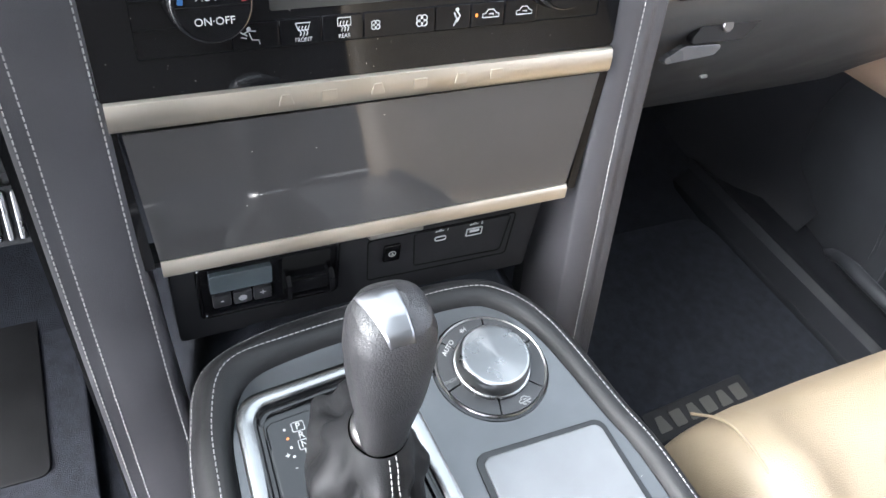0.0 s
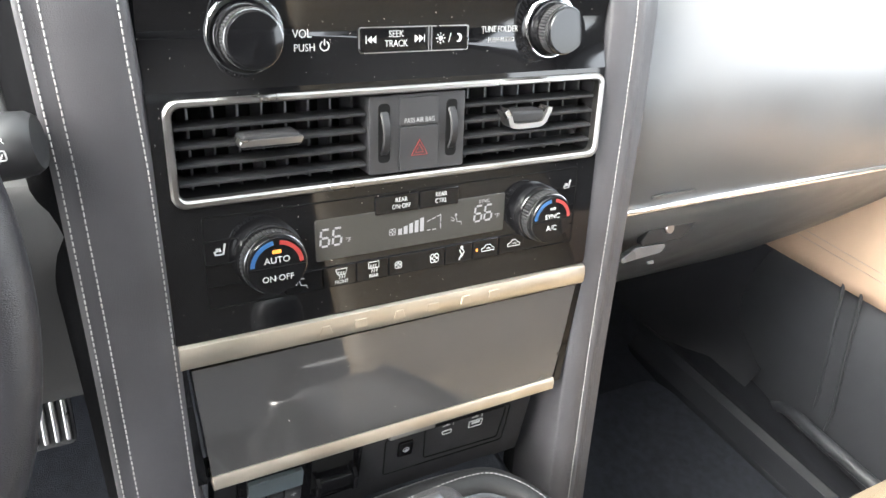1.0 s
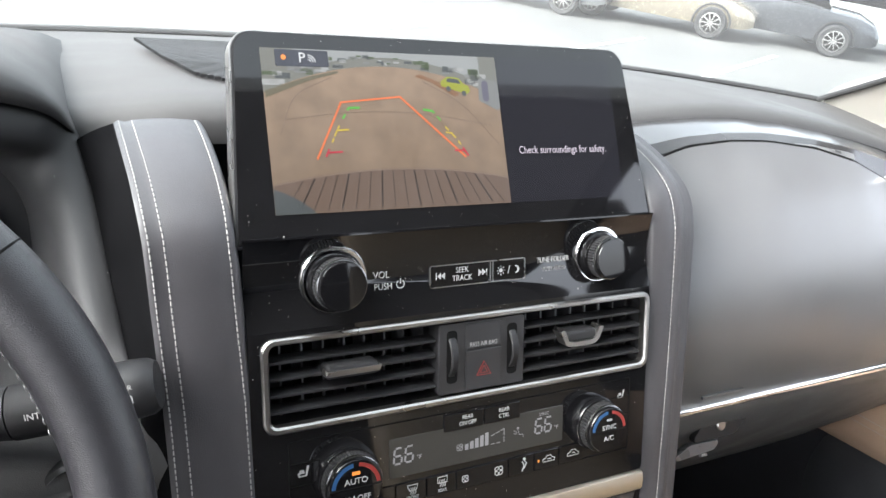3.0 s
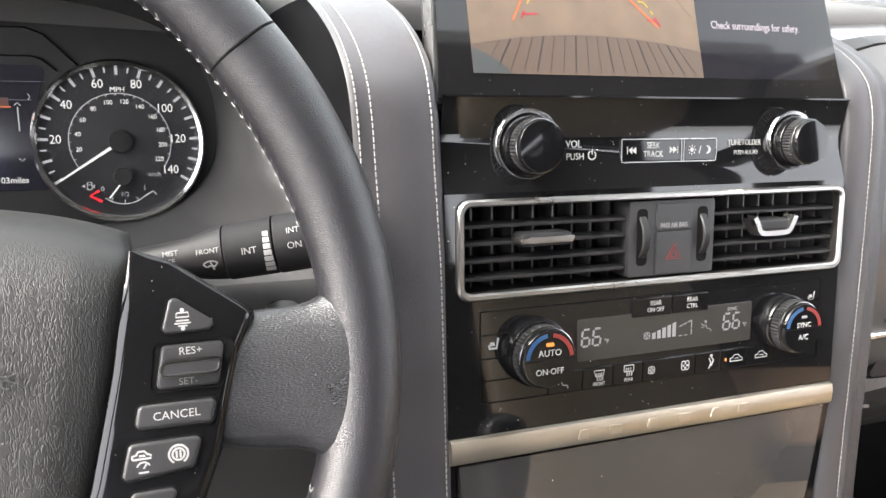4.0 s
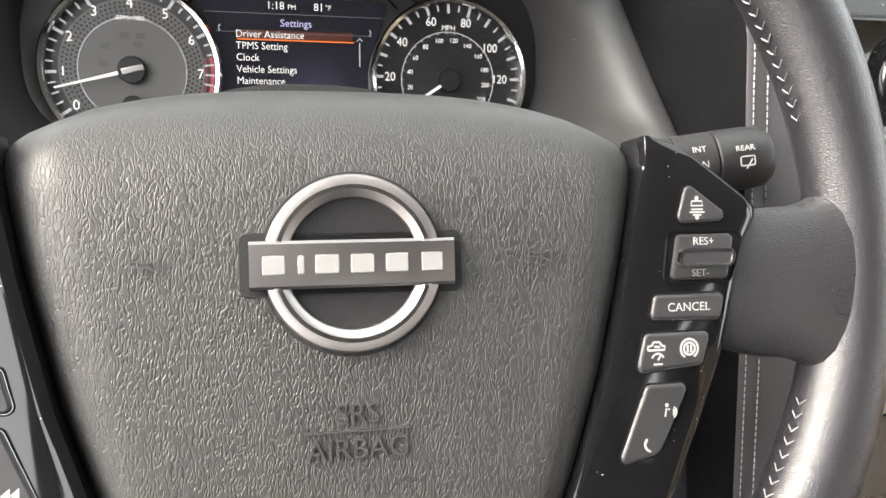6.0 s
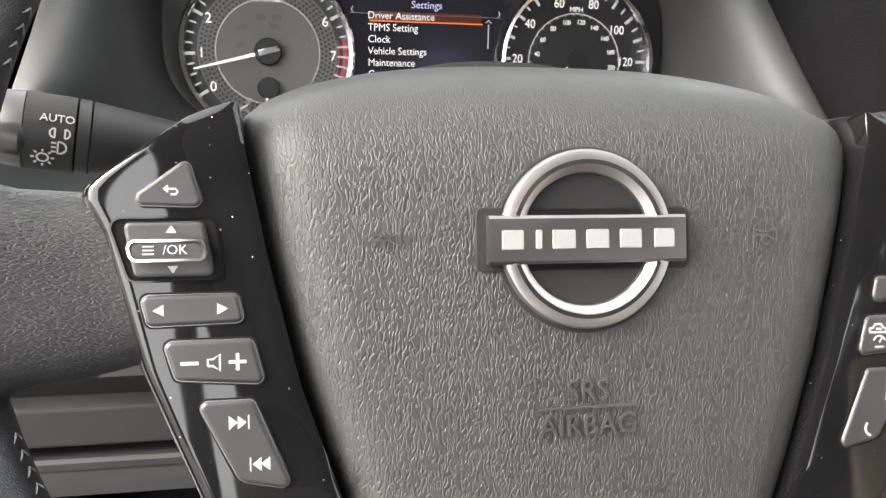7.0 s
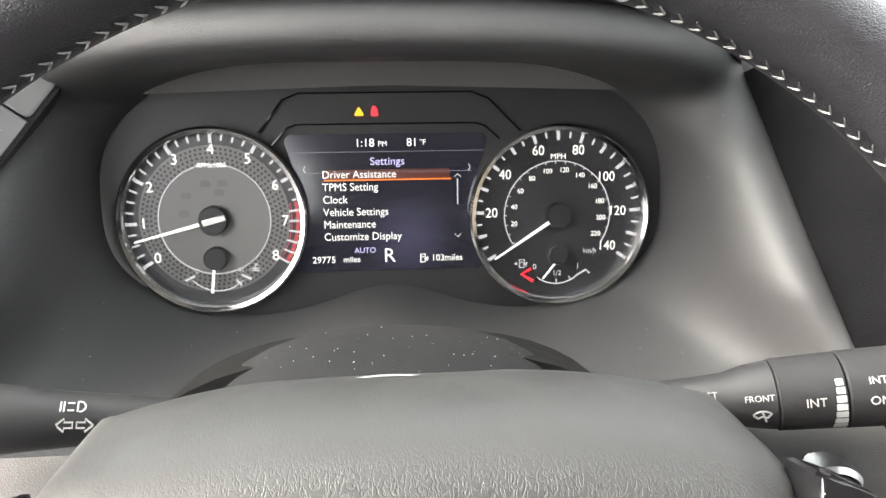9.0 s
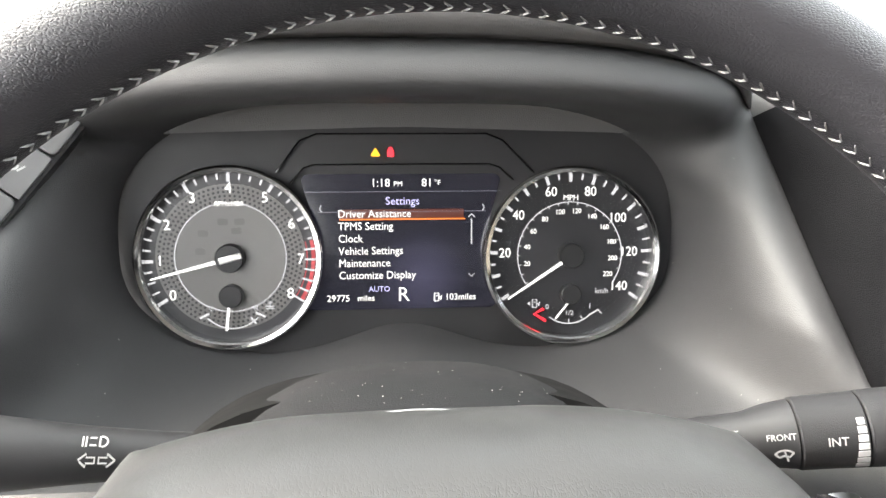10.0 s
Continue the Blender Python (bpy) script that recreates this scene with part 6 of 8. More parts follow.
def ticks(g, R, a0, a1, count, long_every, material, w_long=0.0020, w_short=0.0012, l_long=0.0048, l_short=0.0032, skip=lambda i: False, z=-0.0054):
    for i in range(count + 1):
        if skip(i):
            continue
        a = radians(a0 + (a1 - a0) * i / count)
        big = i % long_every == 0
        L, w = (l_long, w_long) if big else (l_short, w_short)
        bm = bmesh.new()
        ribbon(bm, [(R * math.cos(a), R * math.sin(a)), ((R - L) * math.cos(a), (R - L) * math.sin(a))], w, z, z + 0.0004)
        part("tick", bm, LIT_DIM, g)


DIMPLE = mat("shaded_dimple", (0.0152, 0.0152, 0.0170), 0.4, spec=0.45)


def perforated(g, r0, r1, z):
    """Ring of small dimples on a dial face."""
    bm = bmesh.new()
    k = 0
    r = r0
    while r < r1:
        n = int(2 * math.pi * r / 0.0030)
        for i in range(n):
            a = 2 * math.pi * (i + 0.5 * (k % 2)) / n
            prism([(r * math.cos(a) + 0.0009 * math.cos(b), r * math.sin(a) + 0.0009 * math.sin(b)) for b in [math.pi / 3 * q for q in range(6)]], z - 0.0001, z + 0.00012, bm=bm)
        r += 0.0026
        k += 1
    ob = part("dimple_ring", bm, DIMPLE, g)
    ob["kind"] = "stuff"


RG = 0.0556
tach = dial_ring("tachometer", -0.1040, 0.0276, RG)
part("grey_ring", lathe([(0.0452, -0.0055), (0.0452, -0.0050), (0.034, -0.0050), (0.034, -0.0055)], 64, cap=False), FACE_MID, tach)
perforated(tach, 0.0352, 0.0445, -0.0049)
part("centre_disc", lathe([(0.0335, -0.0055), (0.0335, -0.0046), (0.0005, -0.0046)], 64), FACE_MID, tach)
bm = bmesh.new()
ribbon(bm, arc(0, 0, 0.0336, 0, 360, 64), 0.0006, -0.0048, -0.0042)
part("white_circle", bm, LIT_DIM, tach)
T0, T1 = 213, -33
ticks(tach, 0.0512, T0, T1, 32, 4, LIT, skip=lambda i: i > 26)
bm = bmesh.new()
ribbon(bm, arc(0, 0, 0.0500, T0 + (T1 - T0) * 26.2 / 32, T1, 24), 0.0022, -0.0054, -0.0051)
ribbon(bm, arc(0, 0, 0.0462, T0 + (T1 - T0) * 26.2 / 32, T1, 24), 0.0007, -0.0054, -0.0051)
part("red_zone", bm, RED_LINE, tach, "dull red zone")
for i in range(27, 33):
    a = radians(T0 + (T1 - T0) * i / 32)
    bm = bmesh.new()
    ribbon(bm, [(0.0512 * math.cos(a), 0.0512 * math.sin(a)), (0.0448 * math.cos(a), 0.0448 * math.sin(a))], 0.0012, -0.0051, -0.0048)
    part("tick", bm, LIT_DIM, tach)
for i in range(9):
    a = radians(T0 + (T1 - T0) * i / 8)
    text(str(i), 0.0092, 0.0424 * math.cos(a), 0.0424 * math.sin(a), -0.0045, LIT, tach, name="numeral")
text("RPMx1000", 0.0044, 0, 0.0330, -0.0042, LIT, tach, wide=0.9)


def needle(g, deg, r0, r1, w, hub, material=None, tail=0.0):
    a = radians(deg)
    bm = bmesh.new()
    d = Vector((math.cos(a), math.sin(a)))
    s = Vector((-d.y, d.x))
    pts = [d * r0 + s * w * 0.6, d * r1 + s * w * 0.28, d * r1 - s * w * 0.28, d * r0 - s * w * 0.6]
    prism([tuple(p) for p in pts], 0.0006, 0.0016, 0.0004, bm=bm)
    part("needle", bm, material or LIT, g, "white needle")
    if tail:
        bm = prism([tuple(p) for p in (d * r0 + s * w, d * r0 - s * w, d * -tail - s * w, d * -tail + s * w)], 0.0006, 0.0030, 0.0005)
        part("needle_tail", bm, SATIN, g)
    part("hub", lathe([(hub, -0.005), (hub, 0.001), (hub * 0.92, 0.0022), (0.0004, 0.0024)], 32), BLACK_FINE, g)


needle(tach, 194.5, 0.006, 0.0485, 0.0020, 0.0088, tail=0.008)
part("temperature_hub", lathe([(0.0072, -0.005), (0.0072, 0.0008), (0.0064, 0.0016), (0.0004, 0.0017)], 32, (0.0, -0.0235, 0)), BLACK_FINE, tach)
bm = bmesh.new()
ribbon(bm, [(-0.0140, -0.0345), (-0.0200, -0.0375)], 0.0014, -0.0046, -0.0041)
ribbon(bm, arc(0, -0.0235, 0.0208, 222, 318, 20), 0.0007, -0.0046, -0.0041)
ribbon(bm, [(0.0140, -0.0345), (0.0200, -0.0375)], 0.0014, -0.0046, -0.0041)
ribbon(bm, [(0.0108, -0.0375), (0.0140, -0.0415)], 0.0011, -0.0046, -0.0041)
part("temperature_scale", bm, LIT_DIM, tach)
bm = bmesh.new()
ribbon(bm, [(-0.0012, -0.0295), (-0.0030, -0.0445)], 0.0015, 0.0004, 0.0014)
part("temperature_needle", bm, LIT, tach, "white needle")
text("C", 0.0045, -0.0128, -0.0318, -0.0044, LIT_DIM, tach)
text("H", 0.0045, 0.0140, -0.0318, -0.0044, LIT_DIM, tach)
icon([[(-0.5, -0.4), (0.5, -0.4)], [(0, -0.3), (0, 0.5)], [(0, 0.3), (0.3, 0.3)], [(-0.5, -0.15), (0.5, -0.15)]], 0.0055, 0.0228, -0.0300, -0.0044, LIT_DIM, tach, w=0.12)
for x, y, b in ((-0.016, 0.015, "O/D"), (-0.018, 0.004, "AWD"), (0.004, 0.0165, ""), (-0.004, 0.022, ""), (0.006, 0.022, "")):
    part("unlit_symbol", prism(rrect(0.0062, 0.004, 0.001, 2, (x, y)), -0.0047, -0.0045), mat("unlit", (0.07, 0.067, 0.065), 0.5), tach)

speedo = dial_ring("speedometer", 0.1075, 0.0262, RG)
perforated(speedo, 0.0362, 0.0445, -0.0053)
part("centre_disc", lathe([(0.0345, -0.0055), (0.0345, -0.0050), (0.0005, -0.0050)], 64), FACE, speedo)
bm = bmesh.new()
ribbon(bm, arc(0, 0, 0.0336, 213, -33, 60), 0.0006, -0.0050, -0.0044)
part("white_circle", bm, LIT_DIM, speedo)
ticks(speedo, 0.0512, T0, T1, 28, 2, LIT)
for i, s in enumerate(("20", "40", "60", "80", "100", "120", "140")):
    a = radians(T0 + (T1 - T0) * (i + 1) / 7)
    rn = 0.0382 if len(s) > 2 else 0.0418
    text(s, 0.0086, rn * math.cos(a), rn * math.sin(a), -0.0045, LIT, speedo, name="numeral", wide=0.9)
for i in range(1, 12):
    a = radians(T0 + (T1 - T0) * (i * 20 / 1.609) / 140)
    text(str(20 * i), 0.0046, 0.0280 * math.cos(a), 0.0280 * math.sin(a), -0.0047, LIT, speedo, name="numeral", wide=0.9)
for i in range(23):
    a = radians(T0 + (T1 - T0) * (i * 10 / 1.609) / 140)
    bm = bmesh.new()
    ribbon(bm, [(0.0336 * math.cos(a), 0.0336 * math.sin(a)), (0.0319 * math.cos(a), 0.0319 * math.sin(a))], 0.0006, -0.0048, -0.0044)
    part("tick", bm, LIT_DIM, speedo)
text("MPH", 0.0050, 0, 0.0362, -0.0044, LIT, speedo)
text("km/h", 0.0048, 0.0212, -0.0238, -0.0047, LIT_DIM, speedo, wide=0.9)
needle(speedo, 213.5, 0.005, 0.0485, 0.0018, 0.0080)
part("fuel_hub", lathe([(0.0066, -0.005), (0.0066, 0.0008), (0.0058, 0.0016), (0.0004, 0.0017)], 32, (0.0, -0.0248, 0)), BLACK_FINE, speedo)
bm = bmesh.new()
ribbon(bm, arc(0, -0.0248, 0.0198, 230, 312, 20), 0.0007, -0.0050, -0.0044)
ribbon(bm, [(0.0132, -0.0395), (0.0190, -0.0360), (0.0215, -0.0385)], 0.0010, -0.0050, -0.0044)
ribbon(bm, [(0.0, -0.0446), (0.0, -0.0415)], 0.0007, -0.0050, -0.0044)
ribbon(bm, [(0.0092, -0.0423), (0.0078, -0.0398)], 0.0007, -0.0050, -0.0044)
ribbon(bm, [(-0.0092, -0.0423), (-0.0078, -0.0398)], 0.0007, -0.0050, -0.0044)
part("fuel_scale", bm, LIT_DIM, speedo)
bm = bmesh.new()
ribbon(bm, [(-0.0165, -0.0345), (-0.0225, -0.0380), (-0.0150, -0.0425)], 0.0018, -0.0050, -0.0042)
part("fuel_warning_mark", bm, LIT_RED, speedo, "red low-fuel mark")
bm = bmesh.new()
ribbon(bm, [(-0.0008, -0.0285), (-0.0098, -0.0398)], 0.0011, 0.0004, 0.0012)
part("fuel_needle", bm, LIT, speedo, "white needle")
text("0", 0.0050, -0.0142, -0.0335, -0.0046, LIT_DIM, speedo)
text("1", 0.0050, 0.0136, -0.0335, -0.0046, LIT_DIM, speedo)
text("1/2", 0.0046, 0.0002, -0.0378, -0.0046, LIT_DIM, speedo)
PUMP = [[(-0.4, -0.5), (-0.4, 0.5), (0.15, 0.5), (0.15, -0.5), (-0.4, -0.5)], [(-0.25, 0.15), (0.0, 0.15)], [(0.15, 0.0), (0.35, 0.0), (0.4, -0.35), (0.5, 0.2)]]
icon(PUMP, 0.0052, -0.0218, -0.0310, -0.0046, LIT_DIM, speedo, w=0.13, fills=[[(-1.1, 0), (-0.7, -0.25), (-0.7, 0.25)]])

# centre display
disp = new("centre_display")
disp.parent = cluster
disp.matrix_local = pose(0.0015, 0, 0)
tagged(disp, "lit menu display")
glass_m = mat("cluster_display", (0.012, 0.012, 0.016), 0.12, var=0.02)
nt = glass_m.node_tree
tcn, sub, ln, mr, cr = (nt.nodes.new(k) for k in ("ShaderNodeTexCoord", "ShaderNodeVectorMath", "ShaderNodeVectorMath", "ShaderNodeMapRange", "ShaderNodeMix"))
sub.operation, ln.operation = "SUBTRACT", "LENGTH"
sub.inputs[1].default_value = (0.012, 0.014, 0.0)
mr.inputs["From Min"].default_value, mr.inputs["From Max"].default_value = 0.002, 0.030
mr.inputs["To Min"].default_value, mr.inputs["To Max"].default_value = 1.0, 0.0
cr.data_type = "RGBA"
cr.inputs[6].default_value, cr.inputs[7].default_value = (0.004, 0.004, 0.007, 1), (0.030, 0.029, 0.052, 1)
nt.links.new(tcn.outputs["Object"], sub.inputs[0])
nt.links.new(sub.outputs[0], ln.inputs[0])
nt.links.new(ln.outputs["Value"], mr.inputs["Value"])
nt.links.new(mr.outputs["Result"], cr.inputs["Factor"])
nt.links.new(cr.outputs[2], nt.nodes["Principled BSDF"].inputs["Emission Color"])
nt.nodes["Principled BSDF"].inputs["Emission Strength"].default_value = LAMP
part("display_glass", prism(rpoly([(-0.062, -0.0065), (0.060, -0.0065), (0.049, 0.030), (0.062, 0.078), (-0.063, 0.078), (-0.049, 0.030)], 0.004), -0.006, -0.0048), glass_m, disp)
bm = bmesh.new()
ribbon(bm, [(-0.0765, 0.0795), (-0.0620, 0.0985), (-0.0520, 0.1025), (0.0520, 0.1025), (0.0620, 0.0985), (0.0820, 0.0785)], 0.0009, -0.0055, -0.0032)
ribbon(bm, [(-0.0690, 0.0720), (-0.0600, 0.0820), (-0.0540, 0.0840), (0.0540, 0.0840), (0.0600, 0.0820), (0.0690, 0.0740)], 0.0009, -0.0055, -0.0034)
part("brow_line", bm, GLOSS_CLEAN, disp)
zd = -0.0046
bm = bmesh.new()
for a, b in (((-0.0600, 0.0672), (0.0620, 0.0672)), ((-0.052, 0.0548), (0.052, 0.0548))):
    ribbon(bm, [a, b], 0.00035, zd, zd + 0.0002)
part("menu_rule", bm, glow("rule", (0.2, 0.2, 0.26), 0.5), disp)
text("1:18", 0.0070, -0.0195, 0.0724, zd, LIT, disp, align="LEFT")
text("PM", 0.0044, -0.0055, 0.0718, zd, LIT, disp, align="LEFT")
text("81", 0.0070, 0.0118, 0.0724, zd, LIT, disp, align="LEFT")
text("\u00b0F", 0.0046, 0.0198, 0.0724, zd, LIT, disp, align="LEFT")
text("Settings", 0.0068, 0.0, 0.0612, zd, LIT_LILAC, disp)
part("highlight", prism(rrect(0.0770, 0.0062, 0.0004, 1, (-0.0005, 0.0532)), zd - 0.0001, zd + 0.0001), glow("menu_highlight", (0.09, 0.016, 0.006), 0.6), disp, "orange highlight bar")
part("highlight_glow", prism(rrect(0.0780, 0.0008, 0.0002, 1, (0.0, 0.0501)), zd, zd + 0.0002), glow("menu_highlight_edge", (1.0, 0.22, 0.03), 0.8), disp)
for i, s in enumerate(("Driver Assistance", "TPMS Setting", "Clock", "Vehicle Settings", "Maintenance", "Customize Display")):
    text(s, 0.0068, -0.0400, 0.0534 - i * 0.00768, zd + 0.0002, LIT, disp, align="LEFT", wide=0.93)
for arrow in ([(0.0410, 0.0510), (0.0430, 0.0530), (0.0450, 0.0510)], [(0.0410, 0.0155), (0.0430, 0.0135), (0.0450, 0.0155)], [(-0.0498, 0.0590), (-0.0510, 0.0570), (-0.0498, 0.0550)], [(0.0498, 0.0590), (0.0510, 0.0570), (0.0498, 0.0550)]):
    bm = bmesh.new()
    ribbon(bm, arrow, 0.0006, zd, zd + 0.0003)
    part("menu_arrow", bm, LIT_DIM, disp)
bm = bmesh.new()
ribbon(bm, [(0.0430, 0.0500), (0.0430, 0.0340)], 0.0008, zd, zd + 0.0003)
part("scroll_bar", bm, LIT_DIM, disp)
text("AUTO", 0.0048, -0.0150, 0.0062, zd, LIT_LILAC, disp)
text("R", 0.0125, 0.0, 0.0024, zd, LIT, disp)
text("29775", 0.0058, -0.0478, 0.0006, zd, LIT, disp, align="LEFT")
text("miles", 0.0052, -0.0288, 0.0006, zd, LIT, disp, align="LEFT")
icon(PUMP, 0.0050, 0.0215, 0.0006, zd, LIT, disp, w=0.14)
text("103miles", 0.0058, 0.0262, 0.0004, zd, LIT, disp, align="LEFT", wide=0.95)
part("warning_triangle", prism(rpoly([(-0.0195, 0.0888), (-0.0130, 0.0888), (-0.0163, 0.0944)], 0.0006), -0.0050, -0.0040), LIT_AMBER, disp, "lit amber triangle")
part("belt_lamp", prism(rpoly([(-0.0092, 0.0885), (-0.0048, 0.0885), (-0.0050, 0.0920), (-0.0062, 0.0945), (-0.0080, 0.0945), (-0.0090, 0.0920)], 0.0008), -0.0050, -0.0040), LIT_RED, disp, "lit red seat-belt lamp")


# ---------------------------------------------------------------- binnacle round the cluster
CREST = [(-0.455, 0.125, 0.1630), (-0.400, 0.126, 0.1620), (-0.345, 0.132, 0.1575), (-0.300, 0.146, 0.1480), (-0.268, 0.166, 0.1350), (-0.2490, 0.180, 0.1180),
         (-0.2415, 0.150, 0.0880), (-0.2360, 0.100, 0.0500), (-0.2310, 0.055, 0.0180), (-0.2270, 0.012, -0.0150), (-0.255, -0.006, -0.0320), (-0.320, -0.012, -0.0420), (-0.400, -0.012, -0.0450), (-0.455, -0.012, -0.0450)]


def both_sides(ctrl, n):
    right = smooth_path(ctrl, n)
    return right, [Vector((-0.91 - p.x, p.y, p.z)) for p in right]


def binnacle():
    """A bowl that rises steeply from the dials and rolls outwards to its seam."""
    right, left = both_sides(CREST, 81)
    outer = right + left[-2:0:-1]
    m, rows = GAUGE, []
    feet, bends, ways = [], [], []
    for p in outer:
        q = m.inverted() @ p
        a = math.atan2((q.y - 0.035) / 0.092, q.x / 0.185)
        c, s = math.cos(a), math.sin(a)
        k = (abs(c) ** 2.8 + abs(s) ** 2.8) ** (-1 / 2.8)
        fx, fy = 0.1715 * k * c, 0.036 + (0.088 if s > 0 else 0.073) * k * s
        if s < 0:
            d = abs(fx) - 0.105
            ring = 0.027 - 0.0605 * (math.sqrt(max(0.0, 1 - (d / 0.0675) ** 2)) if d > 0 else 1.0)
            fy = max(fy, ring + 0.018 * math.exp(-(fx / 0.045) ** 2))
        f = m @ Vector((0.0015 + fx, fy, -0.004))
        way = (m.to_3x3() @ Vector((q.x / 0.18, (q.y - 0.035) / 0.09, 0))).normalized()
        w = max(0.0, min(1.0, (p.z + 0.02) / 0.05))
        bend = f.lerp(p, 0.5) * (1 - w) + (p - way * 0.026 + Vector((0, -0.020, -0.004))) * w
        feet.append(f), bends.append(bend), ways.append(way)
    for j in range(19):
        t = j / 18
        rows.append([f * (1 - t) ** 3 + f.lerp(b, 0.9) * 3 * t * (1 - t) ** 2 + p.lerp(b, 0.75) * 3 * t * t * (1 - t) + p * t ** 3 for f, b, p in zip(feet, bends, outer)])
    for out, fwd in ((0.0012, 0.003), (0.0014, 0.010), (-0.002, 0.030)):
        rows.append([p + w * out + Vector((0, fwd, 0)) for p, w in zip(outer, ways)])
    return loft(rows, close=True)


def hood():
    """The soft pad over the instruments, overhanging the bowl's upper edge by a dark gap."""
    right, left = both_sides(CREST[:6], 33)
    line = right[::-1] + left[1:]
    n = len(line)
    rows = []
    for out, fwd in ((-0.008, 0.028), (0.0030, 0.006), (0.0035, 0.002), (0.006, -0.004), (0.012, -0.0075), (0.0185, -0.0075), (0.0235, -0.004), (0.0265, 0.004), (0.0275, 0.018), (0.026, 0.045), (0.020, 0.10), (0.006, 0.18), (-0.02, 0.30)):
        row = []
        for i, p in enumerate(line):
            e = min(i, n - 1 - i) / (n / 2)
            k = min(1.0, 0.06 + e * 2.2)
            d = Vector(((p.x + 0.455) / 0.24, 0, 0.75)).normalized()
            row.append(p + d * out * k + Vector((0, fwd if fwd > 0 else fwd * k, 0)))
        rows.append(row)
    return loft(rows)


solid("instrument_binnacle", binnacle(), DASH, "dark grey soft bowl round the instruments", "dashboard", angle=80)
solid("instrument_hood", hood(), DASHTOP, "soft grey padded hood over the instruments", "dashboard", angle=80)
solid("binnacle_filler", prism(rrect(0.44, 0.24, 0.05, 6), -0.10, -0.05), DARK, "dark space behind the instruments", "dashboard").matrix_world = GAUGE @ pose(0, 0.04, 0)
dim = thing("dimmer_switches", Matrix.Translation((-0.6530, 0.1400, 0.0985)) @ look((-0.50, -0.22, 0.26), (-0.640, 0.137, 0.0955)).to_3x3().to_4x4() @ Matrix.Rotation(radians(46), 4, "Z"), "row of three grey dash switches with white symbols", "switch")
part("plinth", prism(rrect(0.088, 0.030, 0.008, 5), -0.03, -0.0005, 0.002), BLACK_FINE, dim)
for i in range(3):
    part("switch", prism(rrect(0.0262, 0.0255, 0.004 if i != 1 else 0.001, 4, (-0.0272 + 0.0272 * i, 0)), -0.001, 0.0035, 0.0015), mat("grey_switch", (0.065, 0.065, 0.066), 0.45, bump=0.00004, bscale=3000), dim)
    if i < 2:
        icon([arc(0, 0, 0.3, 0, 300, 10), [(0.3, 0.0), (0.6, 0.3)], [(-0.2, -0.4), (0.3, -0.6)]], 0.0085, -0.0272 + 0.0272 * i, 0, 0.0036, WHITE, dim, w=0.12)

# ---------------------------------------------------------------- dashboard
XS = [0.150, 0.205, 0.25, 0.30, 0.35, 0.42, 0.485, 0.55, 0.604, 0.66, 0.725, 0.78, 0.84]
H1 = [0.095, 0.115, 0.1265, 0.1310, 0.1300, 0.1220, 0.1080, 0.0840, 0.0560, 0.0270, -0.0180, -0.071, -0.110]
H2 = [0.128, 0.1300, 0.1345, 0.1375, 0.1380, 0.1325, 0.1240, 0.1130, 0.1020, 0.0890, 0.0740, 0.0610, 0.0470]
h1 = lambda x: float(np.interp(x, XS, H1))
h2 = lambda x: float(np.interp(x, XS, H2))
xs = [0.165 + (0.845 - 0.165) * i / 60 for i in range(61)]
rows = []
for j in range(21):
    t = j / 20
    row = []
    for x in xs:
        zt = h1(x)
        z = -0.1140 + (zt + 0.1140) * t
        top = 0.030 + 0.075 * max(0.0, min(1.0, (zt + 0.114) / 0.24))
        y = 0.030 + (top - 0.030) * t ** 2.2 - 0.020 * math.sin(math.pi * min(1, t * 1.05)) * (zt + 0.114) / 0.24
        row.append((x, y, z))
    rows.append(row)
solid("passenger_airbag_cover", loft(rows), PANEL, "smooth dark grey passenger airbag cover", "dashboard", angle=80)
bars = thing("embossed_marks", pose(0.30, 0.0225, -0.098, 88), "faint embossed bar on the airbag cover", "marking")
part("bar", prism(rrect(0.055, 0.0035, 0.0008, 2), -0.002, 0.0006), PANEL, bars)
# band above it
def crease_at(x):
    return float(np.interp(x, [0.22, 0.30, 0.39, 0.48], [0.30, 0.45, 0.66, 0.98]))


def band(x, u):
    """A point of the gloss band: u 0 at the airbag cover, 1 under the dash top; a crease parts its steep face from the lying one."""
    vent = max(0.0, min(1.0, (h2(x) - 0.034 - h1(x)) / 0.025))
    lo = max(h1(x), h2(x) - 0.034) + 0.001
    ylo = 0.128 * vent + (1 - vent) * (0.033 + 0.075 * max(0.0, min(1.0, (h1(x) + 0.114) / 0.24)))
    crease = crease_at(x)
    if u <= crease:
        return Vector((x, ylo + 0.008 * u / crease, lo + (h2(x) - lo) * 0.72 * u / crease))
    k = (u - crease) / (1 - crease)
    return Vector((x, ylo + 0.008 + (0.1535 - ylo) * k, lo + (h2(x) - lo) * (0.72 + 0.28 * k)))


rows = [[band(x, 0) + Vector((0, 0.004, -0.014)) for x in xs], [band(x, 0) for x in xs], [band(x, crease_at(x) * 0.5) for x in xs], [band(x, crease_at(x)) for x in xs], [band(x, (crease_at(x) + 1) / 2) for x in xs], [band(x, 1.0) for x in xs]]
solid("dash_trim_band", loft(rows), BAND, "dark gloss trim band along the dash", "trim", angle=14)
solid("cover_gap", sweep([band(x, 0) + Vector((0, -0.001, -0.0012)) for x in np.linspace(0.20, 0.60, 40)], circle(0.0016, 6)), DARK, "dark gap over the airbag cover", "trim", angle=80)
tag = thing("dash_label", pose(0, 0, 0), "small pale grey label with a faint mark", "label")
rise = Vector((0, -0.0012, 0.0006))
